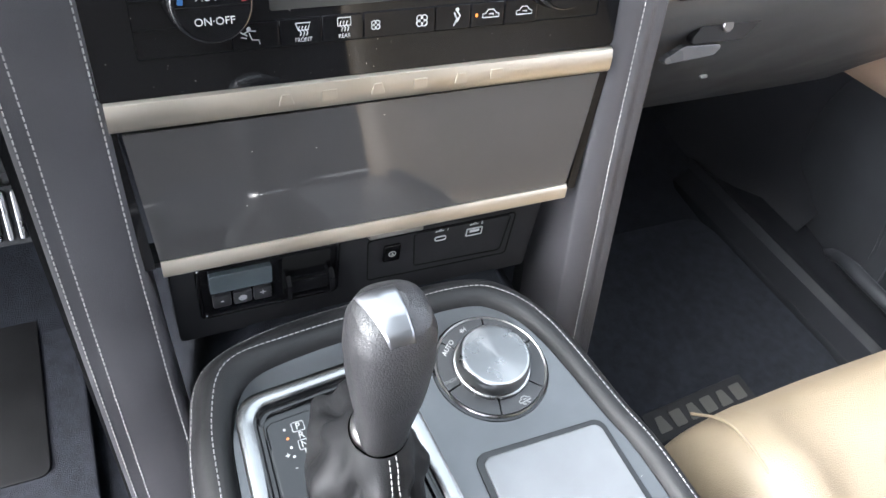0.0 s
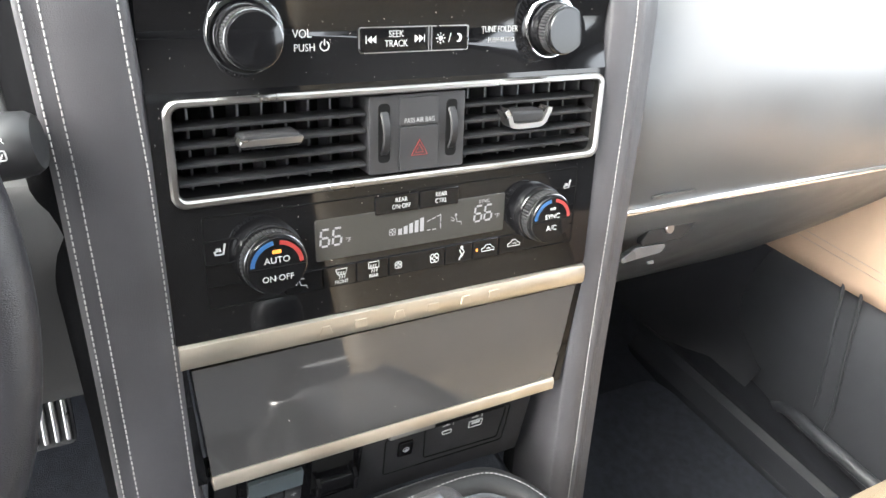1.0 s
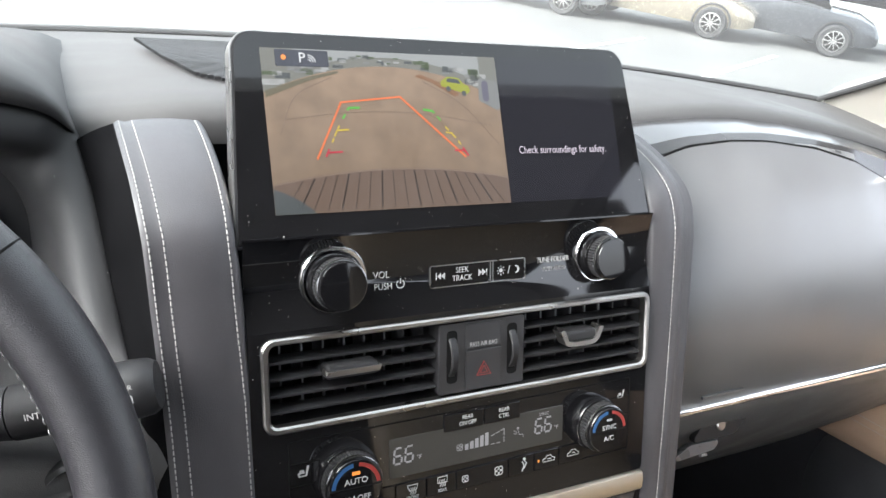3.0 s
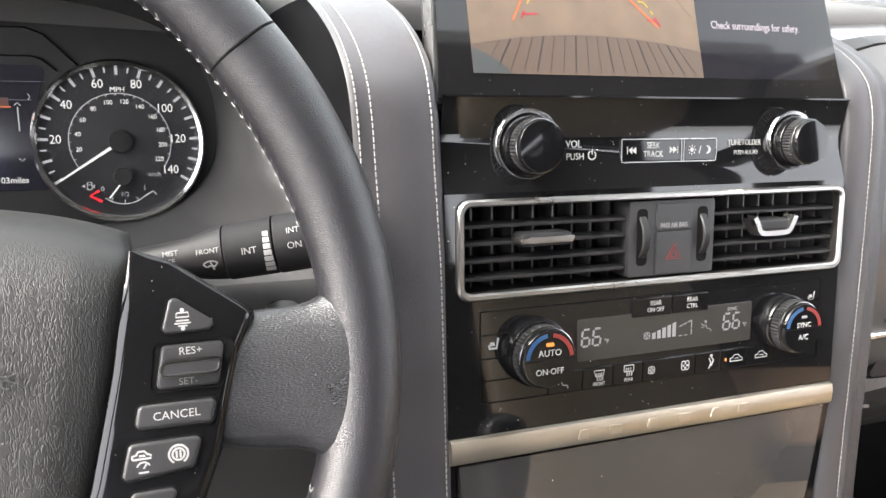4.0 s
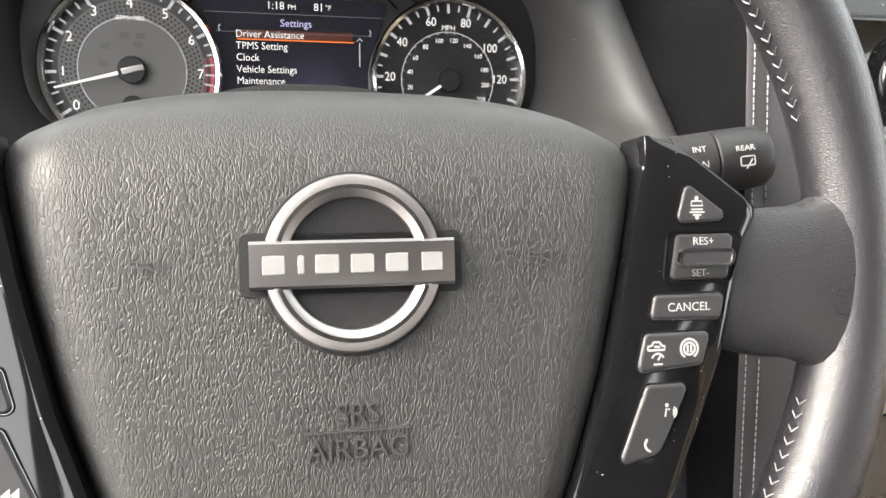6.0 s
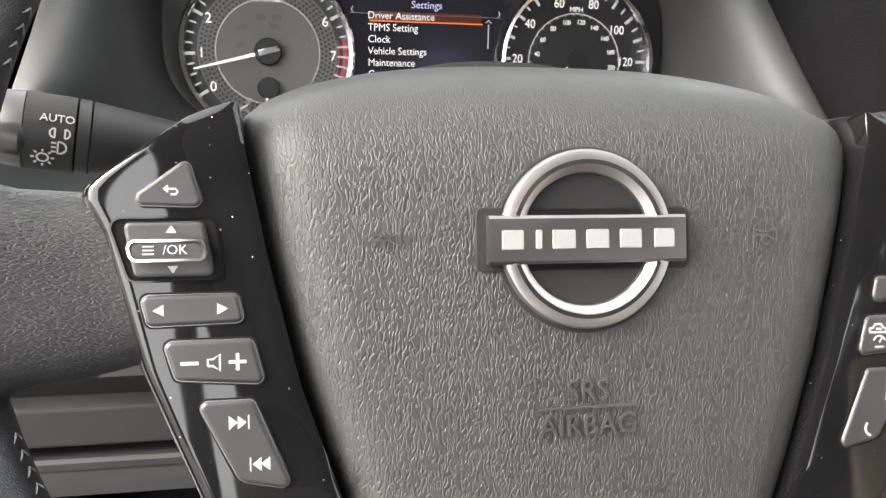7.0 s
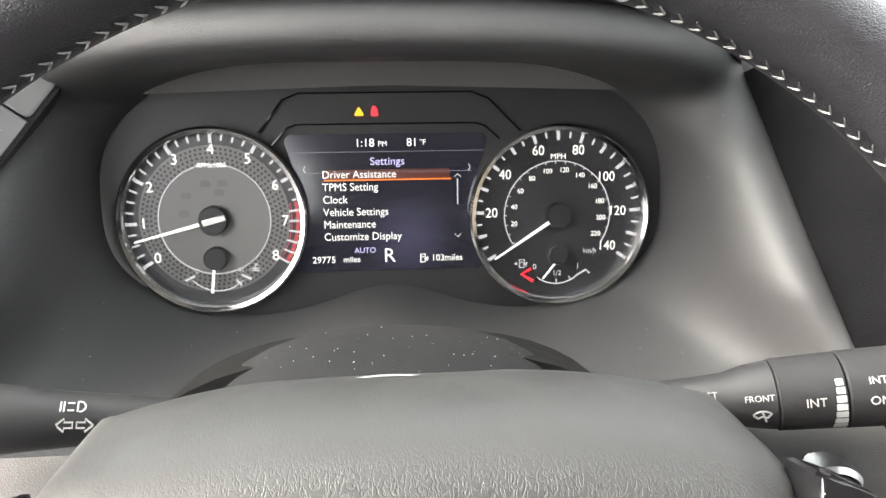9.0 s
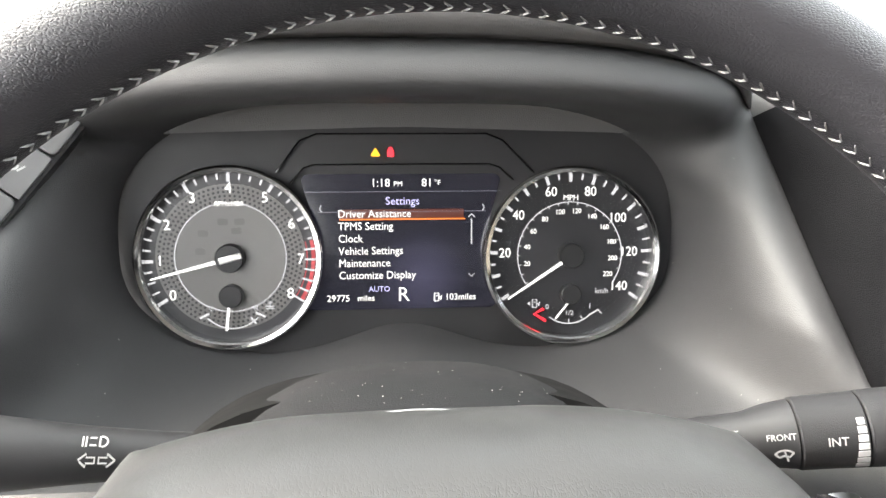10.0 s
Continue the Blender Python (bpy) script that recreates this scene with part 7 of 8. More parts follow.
rows = [[band(x, u) + rise for u in np.linspace(0.03, float(np.interp(x, [0.39, 0.44, 0.475, 0.485], [0.05, 0.30, 0.52, 0.50])), 5)] for x in np.linspace(0.39, 0.485, 14)]
part("label", loft(rows), mat("grey_label", (0.10, 0.10, 0.10), 0.4), tag)
rows = [[band(x, u) + rise * 1.6 for u in np.linspace(0.16, 0.34, 3)] for x in np.linspace(0.452, 0.462, 4)]
part("faint_mark", loft(rows), DASH, tag)
# shadow line below the roll, laid in as a near-black tube
solid("dash_roll_shadow", sweep([(x, 0.1560, h2(x) - 0.004) for x in np.linspace(0.19, 0.84, 40)], circle(0.0035, 8)), DARK, "dark tube for the shadow line under the dash top's roll", "trim", angle=80)
# dash top
rows = []
xt = [-0.90 + 1.76 * i / 70 for i in range(71)]
for j in range(17):
    t = j / 16
    row = []
    for x in xt:
        front = h2(x) + 0.004 if x > 0.15 else float(np.interp(x, [-0.9, -0.70, -0.62, -0.455, -0.29, -0.24, -0.18, 0.15], [0.07, 0.105, 0.12, 0.125, 0.12, 0.122, 0.134, 0.132]))
        y0 = 0.157 if x > 0.15 else float(np.interp(x, [-0.30, -0.24, -0.18, 0.10, 0.15], [0.200, 0.190, 0.172, 0.172, 0.157]))
        y1 = 0.66 - 0.28 * (abs(x) / 0.82) ** 2.6
        roll = [(0.0, -0.022), (0.0, -0.006), (0.006, 0.003), (0.016, 0.007)]
        if j < 4:
            row.append((x, y0 + roll[j][0], front + roll[j][1]))
        else:
            q = (j - 3) / 13
            row.append((x, y0 + 0.016 + (y1 - y0 - 0.016) * q, front + 0.007 + (0.092 - front - 0.007) * q ** 1.3 + 0.004 * math.sin(math.pi * q)))
    rows.append(row)
solid("dash_top", loft(rows), DASHTOP, "soft grey dash top reaching to the windscreen", "dashboard", angle=80)
# closing sheet added against light leaking in behind the dash
cw = [-0.88 + 1.76 * i / 40 for i in range(41)]
solid("cowl", loft([[(x, 0.66 - 0.28 * (abs(x) / 0.82) ** 2.6 + d, z) for x in cw] for d, z in ((0.0, 0.089), (0.012, 0.084))] + [[(x, 0.745, 0.015) for x in cw]]), RUBBER, "black cowl sheet added to keep stray light from behind the dash", "trim")
# speaker grille: thin ribs
grille = thing("speaker_grille", pose(0, 0, 0), "fine ribbed speaker grille in the dash top", "speaker grille")
bm = bmesh.new()
for i in range(46):
    y = 0.232 + 0.0042 * i
    x0 = float(np.interp(y, [0.23, 0.26, 0.32, 0.425], [-0.12, -0.155, -0.172, -0.187]))
    z = float(np.interp(y, [0.19, 0.30, 0.42], [0.1415, 0.1400, 0.1330]))
    box(0.12 - x0, 0.0020, 0.003, ((x0 + 0.12) / 2, y, z + 0.0012), 0, bm)
ob = part("rib", bm, DASH, grille)
ob["kind"] = "stuff"
# bright strip and glove box
ox = [0.235 + (0.725 - 0.235) * i / 40 for i in range(41)]
rows = []
for i, x in enumerate(ox):
    k = 0.0042 * (1 if i > 1 else 0.5)
    y = 0.0290
    rows.append([(x, y + 0.006, -0.1175 - k), (x, y - 0.001, -0.1175 - k), (x, y - 0.0035, -0.1175), (x, y - 0.001, -0.1175 + k), (x, y + 0.006, -0.1175 + k)])
solid("dash_bright_strip", loft(rows, close=True, cap=True), CHROME, "thin chrome strip across the passenger dash", "trim", angle=80)
glove = thing("glove_box", pose(0, 0, 0), "dark grey glove box with a recessed latch", "glove box")
prof_g = [(0.034, -0.1195), (0.0330, -0.126), (0.038, -0.145), (0.052, -0.176), (0.080, -0.225), (0.118, -0.285), (0.160, -0.345), (0.205, -0.405), (0.216, -0.422), (0.225, -0.430), (0.35, -0.430)]
part("door", loft([[(x, y + 0.004 * (abs(x - 0.5) / 0.35) ** 4, z) for x in np.linspace(0.19, 0.845, 20)] for y, z in prof_g]), PANEL, glove, angle=60)
LATCH = pose(0.345, 0.0470, -0.1640, 66)
lat = new("latch")
lat.parent = glove
lat.matrix_local = LATCH
tagged(lat, "dark latch with a key slot and a grey lever")
part("dish", prism(rpoly([(-0.043, -0.014), (0.022, -0.014), (0.058, 0.017), (-0.012, 0.017)], 0.004), -0.006, 0.0015, 0.001), BLACK_FINE, lat)
part("lever", prism(rpoly([(-0.078, -0.029), (-0.010, -0.025), (0.0, -0.016), (-0.044, -0.014)], 0.003), -0.006, 0.002, 0.0015), mat("grey_latch", (0.09, 0.09, 0.093), 0.3, bump=0.00004, bscale=3000), lat, "grey pull lever")
part("lock", lathe([(0.006, -0.002), (0.006, 0.003), (0.005, 0.004), (0.0005, 0.004)], 24), SATIN, lat, "key lock")
part("bumper_stop", prism(rrect(0.010, 0.004, 0.001, 2), 0.0, 0.004, 0.001), WHITE, glove, "small white clip", m=pose(0.4350, 0.118, -0.2880, 58))

# side vent at the passenger's end
sv = thing("side_air_vent", pose(0, 0, 0), "black slatted side vent with a chrome edge", "air vent")
edge = [(x, 0.029 + 0.075 * max(0.0, min(1.0, (h1(x) + 0.114) / 0.24)), h1(x) + 0.0015) for x in np.linspace(0.535, 0.825, 30)]
part("edge", sweep(edge, circle(0.0026, 8)), CHROME, sv, "thin chrome edge")
for i in range(7):
    x0 = 0.575 + 0.030 * i
    z = h1(x0) + 0.008
    part("slat", box(0.86 - x0, 0.022, 0.003, ((x0 + 0.86) / 2, 0.118 - 0.006 * i, z), 0.0008), BLACK_FINE, sv)
part("cavity", loft([[(x, 0.150, h1(x) - 0.05) for x in np.linspace(0.54, 0.86, 12)], [(x, 0.150, h2(x) - 0.02) for x in np.linspace(0.54, 0.86, 12)]]), DARK, sv)

# lower dash on the driver's side
prof_k = [(0.020, -0.010), (0.004, -0.018), (-0.004, -0.030), (0.000, -0.060), (0.016, -0.130), (0.036, -0.190), (0.056, -0.226), (0.075, -0.240), (0.30, -0.262)]
solid("driver_knee_panel", loft([[(x, y, z) for x in np.linspace(-0.86, -0.212, 20)] for y, z in prof_k]), DASHTOP, "dark grey knee panel under the steering wheel", "dashboard", angle=60)
pocket = thing("dash_pocket", pose(-0.655, -0.002, -0.105, 80), "open pocket in the knee panel", "pocket")
part("frame", ring_frame(rrect(0.20, 0.085, 0.01, 4), rrect(0.185, 0.070, 0.008, 4), -0.012, 0.004, bev=0.0015), BLACK_FINE, pocket)
part("inside", prism(rrect(0.187, 0.072, 0.008, 4), -0.02, -0.012), DARK, pocket)
part("shelf", prism(rrect(0.17, 0.022, 0.004, 3, (0.0, -0.018)), -0.012, 0.002, 0.002), BLACK, pocket)
ign = thing("start_button", pose(-0.2620, 0.003, -0.037, 96), "round start button in a chrome ring", "button")
part("ring", lathe([(0.0210, -0.006), (0.0215, 0.003), (0.0195, 0.0055), (0.0175, 0.003), (0.0170, -0.002)], 48, cap=False), BRUSHED, ign, "dull chrome ring")
part("button", lathe([(0.0172, -0.006), (0.0168, 0.001), (0.0150, 0.002), (0.0004, 0.0018)], 48), GLOSS_CLEAN, ign)

# ---------------------------------------------------------------- footwells, floor and seat
rows = []
for y, z in ((-2.3, -0.66), (-0.2, -0.66), (0.12, -0.66), (0.24, -0.645), (0.36, -0.58), (0.62, -0.36), (0.72, -0.2), (0.74, 0.02)):
    rows.append([(x, y, z) for x in np.linspace(-0.9, 0.9, 37)])
solid("floor", loft(rows), CARPET, "black carpet floor and toe board", "floor", angle=60)
tun = [(-0.165, -0.66), (-0.155, -0.45), (-0.13, -0.34), (-0.10, -0.30), (0.10, -0.30), (0.13, -0.34), (0.155, -0.45), (0.175, -0.66)]
solid("tunnel", loft([[(x, y, z) for x, z in tun] for y in (-0.9, -0.3, 0.1, 0.7)]), CARPET, "black carpeted tunnel beside the footwell", "floor", angle=60)
mt = thing("floor_mat", pose(0.46, -0.03, -0.655), "black carpet floor mat with a grey woven mark", "floor mat")
part("carpet", prism(rpoly([(-0.235, -0.34), (0.235, -0.34), (0.250, 0.05), (0.200, 0.21), (-0.180, 0.21), (-0.225, 0.05)], 0.04), 0.0, 0.008, 0.003), MATMAT, mt)
part("patch", prism(rrect(0.17, 0.042, 0.004, 3), 0.008, 0.0098, 0.0008), BLACK, mt, "stitched dark patch", m=pose(0.0, -0.085, 0, 0, 0, 4))
for i in range(6):
    part("woven_mark", prism(rpoly([(-0.010, -0.011), (0.010, -0.011), (0.005, 0.011), (-0.005, 0.011)] if i % 2 == 0 else [(-0.009, -0.011), (0.009, -0.011), (0.009, 0.011), (-0.009, 0.011)], 0.002), 0.0098, 0.0106), mat("grey_weave", (0.065, 0.062, 0.056), 0.95), mt, m=pose(-0.065 + 0.026 * i, -0.0895 + 0.0018 * i, 0, 0, 0, 4))
md = thing("floor_mat", pose(-0.47, 0.05, -0.655), "black carpet driver's mat with a rubber heel pad", "floor mat")
part("carpet", prism(rpoly([(-0.22, -0.36), (0.215, -0.36), (0.220, 0.20), (0.16, 0.245), (-0.20, 0.245)], 0.04), 0.0, 0.008, 0.003), MATMAT, md)
part("heel_pad", prism(rrect(0.20, 0.22, 0.012, 4, (0.075, 0.10)), 0.008, 0.0105, 0.001), mat("worn_heel_rubber", (0.006, 0.006, 0.0065), 0.5, spec=0.2, var=0.3), md)
ped = thing("brake_pedal", pose(-0.240, 0.228, -0.446, 50, 0, 0), "ribbed metal pedal pad on a black arm", "pedal")
part("pad", prism(rrect(0.085, 0.060, 0.008, 4, (-0.03, 0)), -0.008, 0.0, 0.002), RUBBER, ped)
for i in range(7):
    part("rib", prism(rrect(0.0055, 0.050, 0.002, 3, (-0.060 + 0.0108 * i, 0)), 0.0, 0.0035, 0.0012), SATIN, ped)
part("arm", sweep([(-0.03, 0.02, -0.01), (-0.03, 0.06, -0.03), (-0.03, 0.16, -0.03)], circle(0.009, 8), up=Vector((1, 0, 0))), BLACK, ped)
rows = []
for y, x in ((0.74, 0.58), (0.60, 0.600), (0.48, 0.622), (0.38, 0.652), (0.31, 0.690), (0.26, 0.735), (0.22, 0.780), (0.18, 0.815), (0.10, 0.825)):
    rows.append([(x + 0.03 - 0.03 * math.exp(-((z + 0.60) / 0.09) ** 2) - 0.05 * max(0.0, (-0.58 - z) / 0.08) ** 2, y, z) for z in np.linspace(-0.66, -0.05, 22)])
solid("kick_panel", loft(rows), DARKSILL, "rounded black plastic kick panel", "trim", angle=80)
solid("kick_panel_driver", loft([[(-0.80, 0.75, z) for z in (-0.66, -0.4, 0.0)], [(-0.79, 0.2, z) for z in (-0.66, -0.4, 0.0)]]), BLACK, "black plastic kick panel", "trim")
solid("door_sill", sweep([(0.745, -1.2, -0.645), (0.735, -0.14, -0.645), (0.705, 0.08, -0.645), (0.672, 0.32, -0.645), (0.660, 0.42, -0.640)], [(-0.025, -0.03), (0.16, -0.03), (0.16, 0.012), (0.075, 0.006), (0.050, 0.010), (0.036, 0.022), (0.028, 0.024), (0.018, 0.014), (-0.006, 0.010), (-0.022, 0.008), (-0.025, 0.003)]), DARKSILL, "black plastic door sill", "trim")

seat = thing("passenger_seat", pose(0.475, -0.465, -0.645), "beige leather passenger seat", "seat")
rows = []
for y, zt, zb in ((-0.30, 0.24, 0.06), (-0.1, 0.27, 0.06), (0.10, 0.295, 0.07), (0.19, 0.308, 0.085), (0.235, 0.300, 0.10), (0.262, 0.270, 0.12), (0.272, 0.22, 0.15)):
    row = []
    for i in range(33):
        s = 2 * i / 32 - 1
        e = abs(s)
        bol = 0.028 * math.exp(-((e - 0.82) / 0.13) ** 2) * (1 if y < 0.2 else 0.6)
        side = -0.055 * max(0, (e - 0.9) / 0.1) ** 2
        row.append((s * 0.268, y - 0.02 * e ** 4 * (1 if y > 0.1 else 0), zt + bol + side))
    row = [(row[0][0] * 1.0, row[0][1], zb)] + row + [(row[-1][0], row[-1][1], zb)]
    rows.append(row)
part("cushion", loft(rows, cap=True), BEIGE, seat, angle=80)
pip = [(-0.268 + 0.03, y, z) for y, z in ((-0.28, 0.275), (-0.05, 0.295), (0.10, 0.312), (0.19, 0.322), (0.235, 0.314), (0.262, 0.28))]
part("piping", sweep(smooth_path(pip, 24), circle(0.0014, 8)), BEIGE, seat)
part("base", box(0.46, 0.46, 0.10, (0, -0.05, 0.05), 0.01), BLACK, seat)
rows = []
for t in np.linspace(0, 1, 14):
    z, y = 0.22 + 0.66 * t, -0.30 - 0.20 * t
    hw = 0.265 - 0.05 * t ** 3
    row = []
    for i in range(28):
        a = 2 * math.pi * i / 28
        c, s = math.cos(a), math.sin(a)
        k = (abs(c) ** 3 + abs(s) ** 3) ** (-1 / 3)
        row.append((hw * k * c, y + (0.06 - 0.02 * t) * k * s, z))
    rows.append(row)
part("backrest", loft(rows, close=True, cap=True), BEIGE, seat, angle=80)

# passenger door
door = thing("passenger_door", pose(0.84, 0, 0), "passenger door lining in black with a tan leather band", "car door")
ys = np.linspace(-1.1, 0.5, 41)
# the tan band's lower edge climbs towards the rear
tan_edge = lambda y: min(-0.30, -0.405 + 0.18 * (0.194 - y))
part("lower_lining", loft([[(x - 0.012 * math.exp(-((y - 0.02) / 0.05) ** 2) * (1 if 0.1 < k < 0.9 else 0.3), y, -0.68 + (tan_edge(y) + 0.68) * k) for y in ys] for x, k in ((-0.005, 0.0), (-0.018, 0.3), (-0.020, 0.55), (-0.016, 0.8), (-0.010, 0.96), (-0.006, 1.0))]), DOORPL, door, angle=60)
part("tan_band", loft([[(x, y, tan_edge(y) + (-0.16 - tan_edge(y)) * k) for y in ys] for x, k in ((-0.006, 0.0), (-0.024, 0.03), (-0.034, 0.14), (-0.034, 0.5), (-0.02, 0.88), (-0.01, 1.0))]), TAN, door, "tan leather band", angle=60)
rows = [[(x, y, z) for y in np.linspace(-1.1, 0.5, 24)] for x, z in ((-0.012, -0.16), (-0.02, -0.1), (-0.02, 0.0), (-0.005, 0.06), (0.05, 0.065))]
part("upper_lining", loft(rows), DASH, door, angle=60)
part("pocket_edge", sweep(smooth_path([(-0.040, -0.65, -0.555), (-0.040, -0.30, -0.575), (-0.038, -0.15, -0.590), (-0.034, -0.04, -0.603), (-0.024, 0.02, -0.615), (-0.01, 0.05, -0.640)], 30), circle(0.011, 12)), DOORPL, door, "rounded pocket lip")
for d in (0.0, 0.030):
    part("seam_line", sweep([(-0.024, 0.068 - d, -0.345 + 0.2 * d), (-0.031, 0.025 - d, -0.46), (-0.028, -0.005 - d, -0.55), (-0.02, -0.012 - d, -0.605)], circle(0.0028, 8)), DOORPL, door)
for d in (0.0, 0.012):
    part("stitching", stitches([(-0.0358, y, tan_edge(y) + (-0.16 - tan_edge(y)) * 0.24 + d) for y in np.linspace(-0.6, 0.2, 30)], 0.005, 0.0035, 0.0005, lambda p: (-1, 0, 0)), THREAD, door, "pale stitching")

# ---------------------------------------------------------------- cabin shell
solid("roof", loft([[(x, y, 0.64 + 0.05 * (1 - (x / 0.8) ** 2) - 0.02 * (y / 1.2) ** 2) for x in np.linspace(-0.72, 0.72, 13)] for y in np.linspace(-0.36, -2.35, 9)]), LINER, "pale headliner under the roof", "ceiling", angle=80)
for s in (-1, 1):
    wall = solid("side_wall", bmesh.new(), BLACK, "black door frame and pillars round the side windows", "wall")
    bm = bmesh.new()
    box(0.06, 1.25, 0.72, (s * 0.90, -1.75, -0.30), 0.0, bm)
    box(0.06, 0.12, 0.70, (s * 0.86, -0.62 - 0.10, 0.33), 0.0, bm)
    box(0.06, 0.14, 0.70, (s * 0.84, -1.55, 0.33), 0.0, bm)
    box(0.10, 2.0, 0.035, (s * 0.76, -1.35, 0.665), 0.0, bm)
    old = wall.data
    wall.data = finish("side_wall", bm, BLACK)
    bpy.data.meshes.remove(old)
    lip = smooth_path([(s * 0.835, 0.420, -0.08), (s * 0.822, 0.420, 0.03), (s * 0.803, 0.385, 0.100), (s * 0.790, 0.300, 0.150), (s * 0.762, 0.200, 0.212), (s * 0.735, -0.080, 0.422), (s * 0.700, -0.360, 0.610)], 24)
    rows = []
    for p in lip:
        k = 1 + 1.6 * max(0.0, min(1.0, (0.22 - p.z) / 0.16))
        rows.append([p, p + Vector((s * 0.020, -0.050 * k, -0.002)), p + Vector((s * 0.050, -0.090 * k, -0.008)), p + Vector((s * 0.085, -0.110 * k, -0.016)), p + Vector((s * 0.090, -0.040, 0.0)), p + Vector((s * 0.045, 0.030, 0.006))])
    solid("windscreen_pillar", loft(rows, close=True, cap=True), PILLAR_TRIM, "pale lined windscreen pillar", "pillar", angle=70)
# opaque unseen panes added to keep the sky out of the gloss reflections
solid("rear_side_window", box(0.012, 1.2, 0.62, (0.845, -1.74, 0.32)), TINT, "unseen opaque pane for tinted rear side glass, blocks sky light", "window")
solid("rear_window", box(1.5, 0.012, 0.30, (0, -2.345, 0.435)), TINT, "unseen opaque pane for tinted rear glass, blocks sky light", "window")
# unseen wall, darkened so that the gloss trim mirrors less brown
solid("rear_wall", box(1.7, 0.05, 0.95, (0, -2.36, -0.18)), mat("dark_rear_panel", (0.045, 0.040, 0.034), 0.6, bump=0.0003, bscale=300), "plain unseen wall closing the cabin, toned dark for the reflections", "wall")
solid("rear_header", box(1.5, 0.05, 0.10, (0, -2.36, 0.62)), LINER, "pale rear header", "wall")
# windscreen
wsr = []
for j in range(9):
    t = j / 8
    row = []
    for i in range(21):
        s = 2 * i / 20 - 1
        x = s * (0.84 - 0.10 * t)
        yb = 0.68 - 0.28 * abs(s) ** 2.6
        yt = -0.33 - 0.04 * s * s
        row.append((x, yb + (yt - yb) * t, 0.075 + (0.655 - 0.075) * t + 0.03 * math.sin(math.pi * t)))
    wsr.append(row)
gl = bpy.data.materials.new("windscreen_glass")
gl.use_nodes = True
gn, gk = gl.node_tree.nodes, gl.node_tree.links
gn.remove(gn["Principled BSDF"])
clear, shine, film_, pane, veiled = (gn.new("ShaderNode" + k) for k in ("BsdfTransparent", "BsdfGlossy", "BsdfTranslucent", "MixShader", "MixShader"))
clear.inputs[0].default_value = (0.79, 0.815, 0.81, 1)
shine.inputs["Roughness"].default_value = 0.02
# thin pale film added for the washed-out veil over the outside view
film_.inputs[0].default_value = (0.75, 0.75, 0.73, 1)
pane.inputs[0].default_value = 0.03
gnoise, gmap = gn.new("ShaderNodeTexNoise"), gn.new("ShaderNodeMapRange")
gnoise.inputs["Scale"].default_value = 9
gmap.inputs["To Min"].default_value, gmap.inputs["To Max"].default_value = 0.01, 0.035
gk.new(gnoise.outputs["Fac"], gmap.inputs["Value"])
gk.new(gmap.outputs["Result"], veiled.inputs[0])
gk.new(clear.outputs[0], pane.inputs[1])
gk.new(shine.outputs[0], pane.inputs[2])
gk.new(pane.outputs[0], veiled.inputs[1])
gk.new(film_.outputs[0], veiled.inputs[2])
gk.new(veiled.outputs[0], gn["Material Output"].inputs["Surface"])
bm = loft([list(r) + [(x, y + 0.004, z + 0.003) for x, y, z in reversed(r)] for r in wsr], close=True, cap=True)
wsg = solid("windscreen", bm, gl, "clear windscreen glass", "window", angle=80)
wsg.visible_shadow = False
ed = [-0.80 + 1.60 * i / 40 for i in range(41)]
line = [(x, 0.66 - 0.28 * (abs(x) / 0.82) ** 2.6 + 0.001, 0.0945) for x in ed]
climb = lambda s: [(s * 0.79, 0.30, 0.150), (s * 0.762, 0.20, 0.212), (s * 0.735, -0.08, 0.422)]
solid("windscreen_seal", sweep(climb(-1)[::-1] + line + climb(1), circle(0.0045, 8)), RUBBER, "black rubber windscreen seal", "trim")
solid("header", box(1.45, 0.10, 0.03, (0, -0.38, 0.665)), LINER, "pale windscreen header", "trim")

# ---------------------------------------------------------------- outside
GZ = -1.75
ASPHALT = mat("pale_concrete_lot", (0.095, 0.094, 0.09), 0.9, bump=0.004, bscale=60, var=0.15, vscale=0.8)
solid("ground", loft([[(x, y, GZ) for x in (-300, -60, -10, 10, 30, 60, 300)] for y in (-300, -60, -10, 10, 30, 60, 300)]), ASPHALT, "pale concrete parking lot", "ground", kind="structure")
LINE = mat("white_road_paint", (0.4, 0.4, 0.38), 0.8, var=0.1, vscale=3)
for i in range(7):
    ob = solid("parking_line", prism(rrect(0.12, 5.2, 0.01, 1), 0.0, 0.006), LINE, "white painted parking line", "parking line")
    ob.matrix_world = pose(5.5 + 2.6 * i, 11.6 - 1.1 * i, GZ, 0, 0, -62)
bonnet = thing("bonnet", pose(0, 0, 0), "pale car bonnet beyond the windscreen", "bonnet")
CARPAINT = lambda n, c, m=0.4: mat(n, c, 0.25, m, coat=0.7, var=0.03)
part("panel", loft([[(x, y, z - 0.06 * (x / 0.9) ** 2) for x in np.linspace(-0.9, 0.9, 13)] for y, z in ((0.72, 0.03), (0.9, 0.02), (1.3, -0.02), (1.75, -0.10), (1.9, -0.22))]), CARPAINT("bonnet_paint", (0.15, 0.15, 0.15)), bonnet, angle=80)


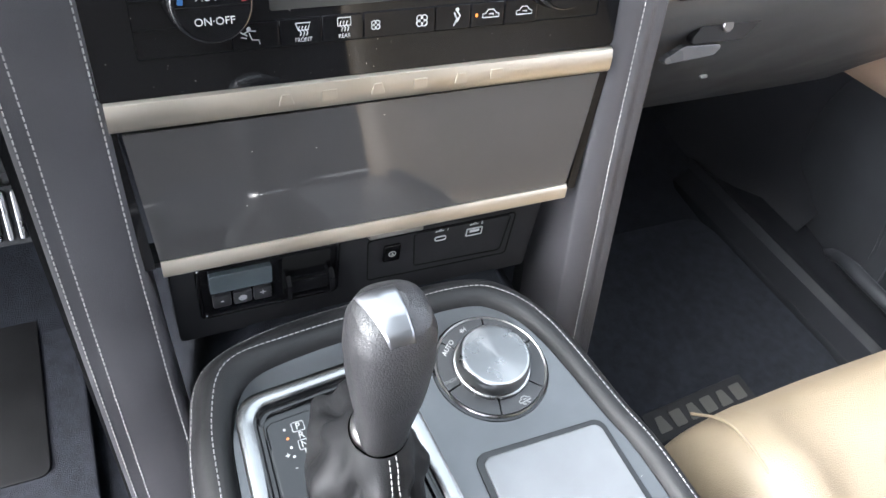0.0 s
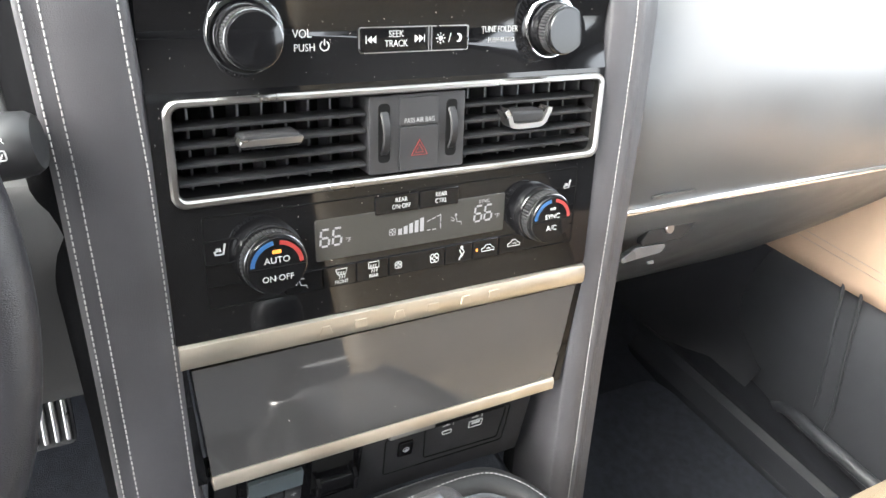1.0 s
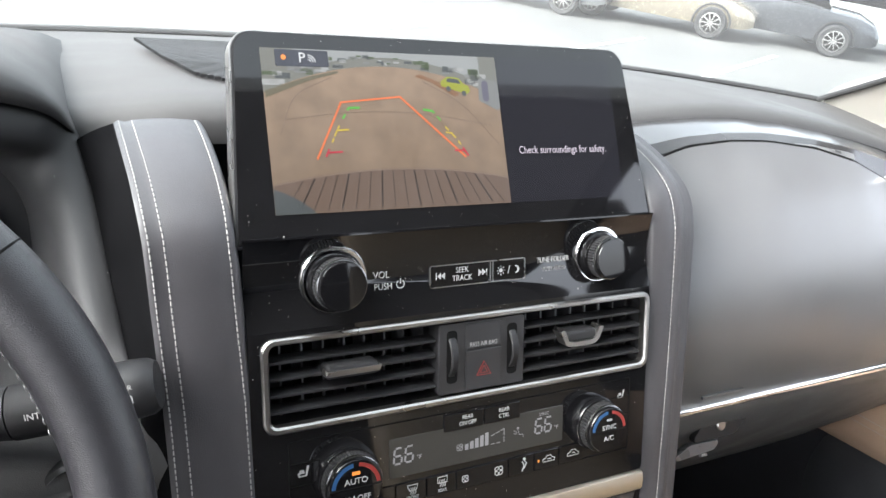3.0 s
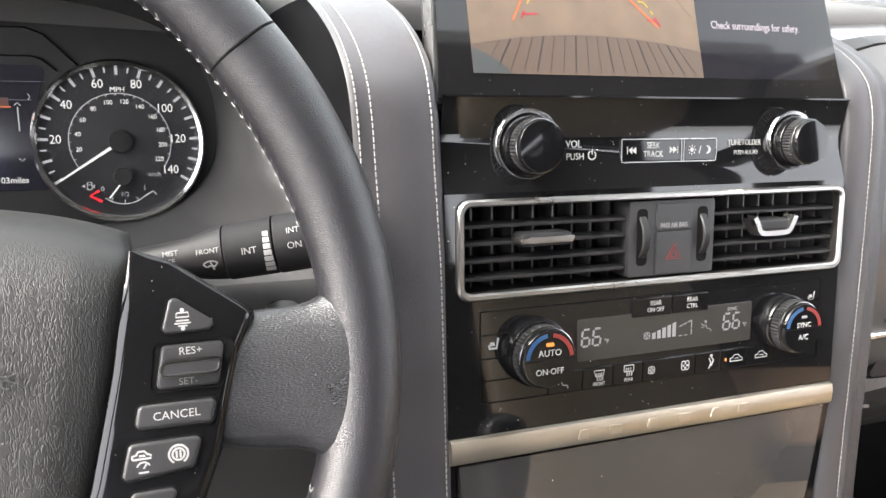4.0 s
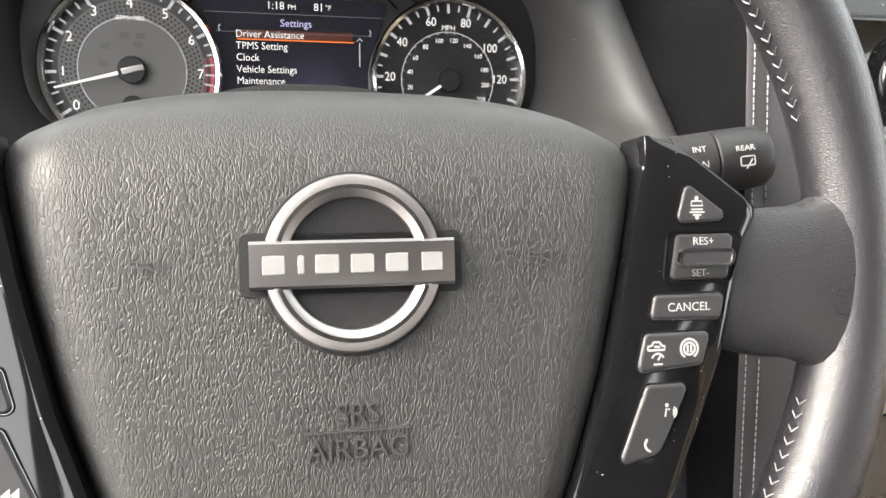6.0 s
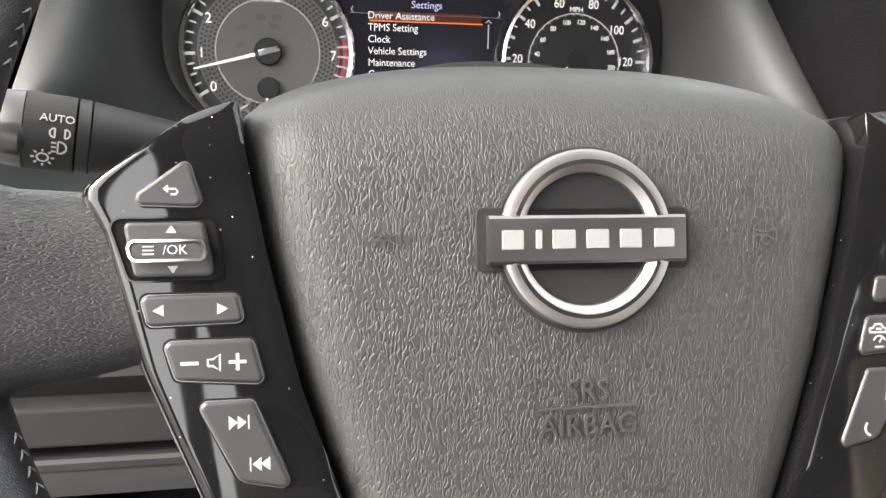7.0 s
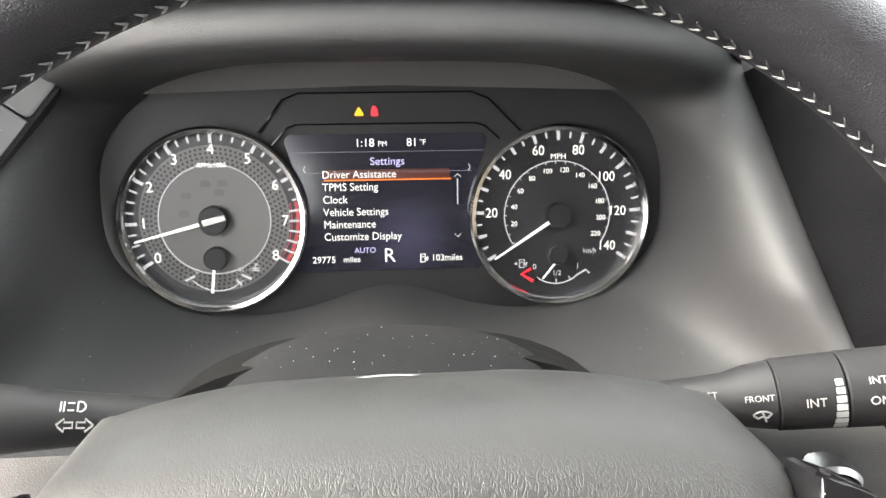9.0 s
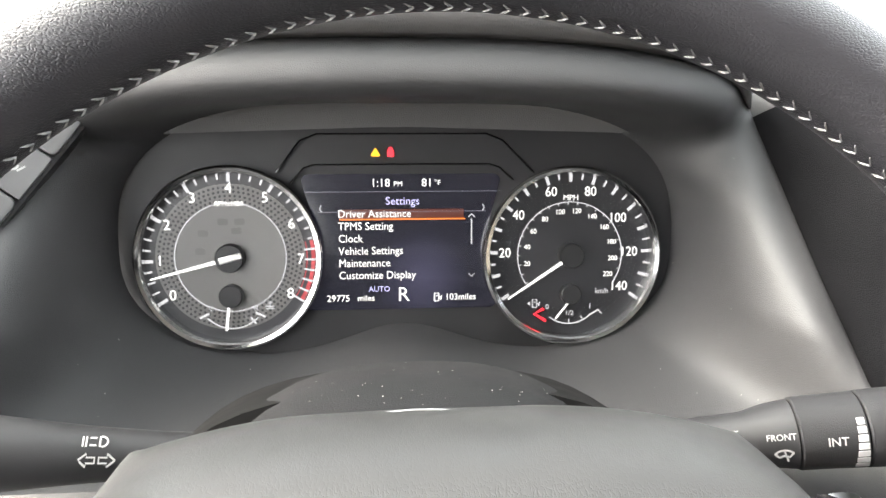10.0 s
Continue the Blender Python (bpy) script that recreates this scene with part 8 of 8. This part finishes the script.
def parked_car(x, y, deg, paint, label, suv=False):
    """A car nose along +x of its own frame, the front wheel's contact at the origin's side."""
    ob = thing("parked_car", pose(x, y, GZ, 0, 0, deg), label, "car", "parked cars")
    H = 1.66 if suv else 1.46
    st = [(-3.75, 0.55, 0.80, 0.55), (-3.6, 0.40, 1.02, 0.80), (-2.9, 0.30, 1.06, 0.88), (-0.9, 0.28, 1.02 if suv else 0.93, 0.90), (0.35, 0.28, 0.92 if suv else 0.84, 0.88), (0.72, 0.30, 0.76 if suv else 0.70, 0.80), (0.86, 0.36, 0.58, 0.62)]
    rows = []
    for px, zb, zt, hw in st:
        rows.append([(px, -hw * 0.92 - 0.9, zb), (px, -hw - 0.9, (zb + zt) / 2), (px, -hw * 0.97 - 0.9, zt - 0.06), (px, -hw * 0.8 - 0.9, zt), (px, -0.9, zt + 0.03), (px, hw * 0.8 - 0.9, zt), (px, hw * 0.97 - 0.9, zt - 0.06), (px, hw - 0.9, (zb + zt) / 2), (px, hw * 0.92 - 0.9, zb)])
    part("body", loft(rows, close=True, cap=True), paint, ob, angle=50)
    gh = [(-3.3 if suv else -2.95, 0.0), (-2.9 if suv else -2.3, 1.0), (-1.5, 1.04), (-1.0, 0.97), (-0.25, 0.0)]
    b0 = 1.0 if suv else 0.92
    rows = [[(px, -0.9 + s * (0.80 - 0.20 * k), b0 + (H - b0) * k) for s in (-1, -0.6, 0, 0.6, 1)] for px, k in gh]
    bm = loft(rows)
    loft([[r[0] for r in rows], [(r[0][0], r[0][1], b0 - 0.05) for r in rows]], bm), loft([[r[-1] for r in rows], [(r[-1][0], r[-1][1], b0 - 0.05) for r in rows]], bm)
    part("cabin_glass", bm, GLOSS_CLEAN, ob, "dark windows")
    rows = [[(px, -0.9 + s * 0.62, H + 0.005 + (0.02 if abs(s) < 0.9 else 0)) for s in (-1, -0.5, 0, 0.5, 1)] for px in (-2.9 if suv else -2.3, -1.9, -1.5, -1.0)]
    part("roof", loft(rows), paint, ob)
    for wx in (0.0, -2.7):
        for s in (0, 1):
            w = new("wheel")
            w.parent = ob
            w.matrix_local = pose(wx, -0.02 - 1.76 * s, 0.335, 90, 0, 0 if s else 180)
            part("tyre", lathe([(0.20, -0.1), (0.30, -0.11), (0.335, -0.08), (0.335, 0.08), (0.30, 0.11), (0.215, 0.10)], 40, cap=False), RUBBER, w, "black tyre")
            bm = lathe([(0.222, 0.06), (0.225, 0.11), (0.205, 0.112), (0.195, 0.07)], 40, cap=False)
            for q in range(10):
                box(0.155, 0.026, 0.02, (0.12, 0, 0.095), 0.004, bm, Matrix.Rotation(2 * math.pi * q / 10, 4, "Z"))
            lathe([(0.05, 0.08), (0.05, 0.112), (0.001, 0.115)], 20, bm=bm)
            part("rim", bm, SATIN, w, "silver alloy rim")
            part("hub_shade", lathe([(0.205, 0.05), (0.001, 0.05)], 32), DARK, w)
            arch = [(wx + 0.40 * math.cos(radians(a)), (0.005 if not s else -1.805), 0.335 + 0.40 * math.sin(radians(a))) for a in range(-10, 191, 10)]
            part("wheel_arch", sweep(arch, circle(0.022, 6), up=Vector((0, 1, 0))), RUBBER, ob)
    part("headlight", loft([[(0.45, -0.02, 0.70), (0.45, -0.02, 0.82)], [(0.70, -0.14, 0.66), (0.68, -0.14, 0.77)], [(0.83, -0.36, 0.60), (0.80, -0.36, 0.70)]]), mat("headlamp_lens", (0.7, 0.72, 0.75), 0.08, 0.2, coat=0.8), ob, "clear headlight")
    part("grille", box(0.06, 1.0, 0.22, (0.83, -0.9, 0.46), 0.02), GLOSS_CLEAN, ob)
    part("fog_recess", box(0.08, 0.26, 0.14, (0.78, -0.22, 0.38), 0.02), BLACK, ob)
    part("mirror", box(0.16, 0.12, 0.12, (-0.55, 0.06, 1.02), 0.03), paint, ob)
    return ob


parked_car(14.0, 13.3, -52, CARPAINT("champagne_paint", (0.22, 0.19, 0.145)), "champagne saloon car on the parking lot")
parked_car(16.4, 12.0, -52, CARPAINT("graphite_paint", (0.05, 0.053, 0.06)), "dark grey car on the parking lot", True)
parked_car(19.4, 11.5, -52, CARPAINT("white_paint", (0.4, 0.4, 0.39), 0.0), "white car on the parking lot", True)
parked_car(11.4, 15.2, -52, CARPAINT("silver_paint", (0.2, 0.2, 0.2)), "silver car on the parking lot")
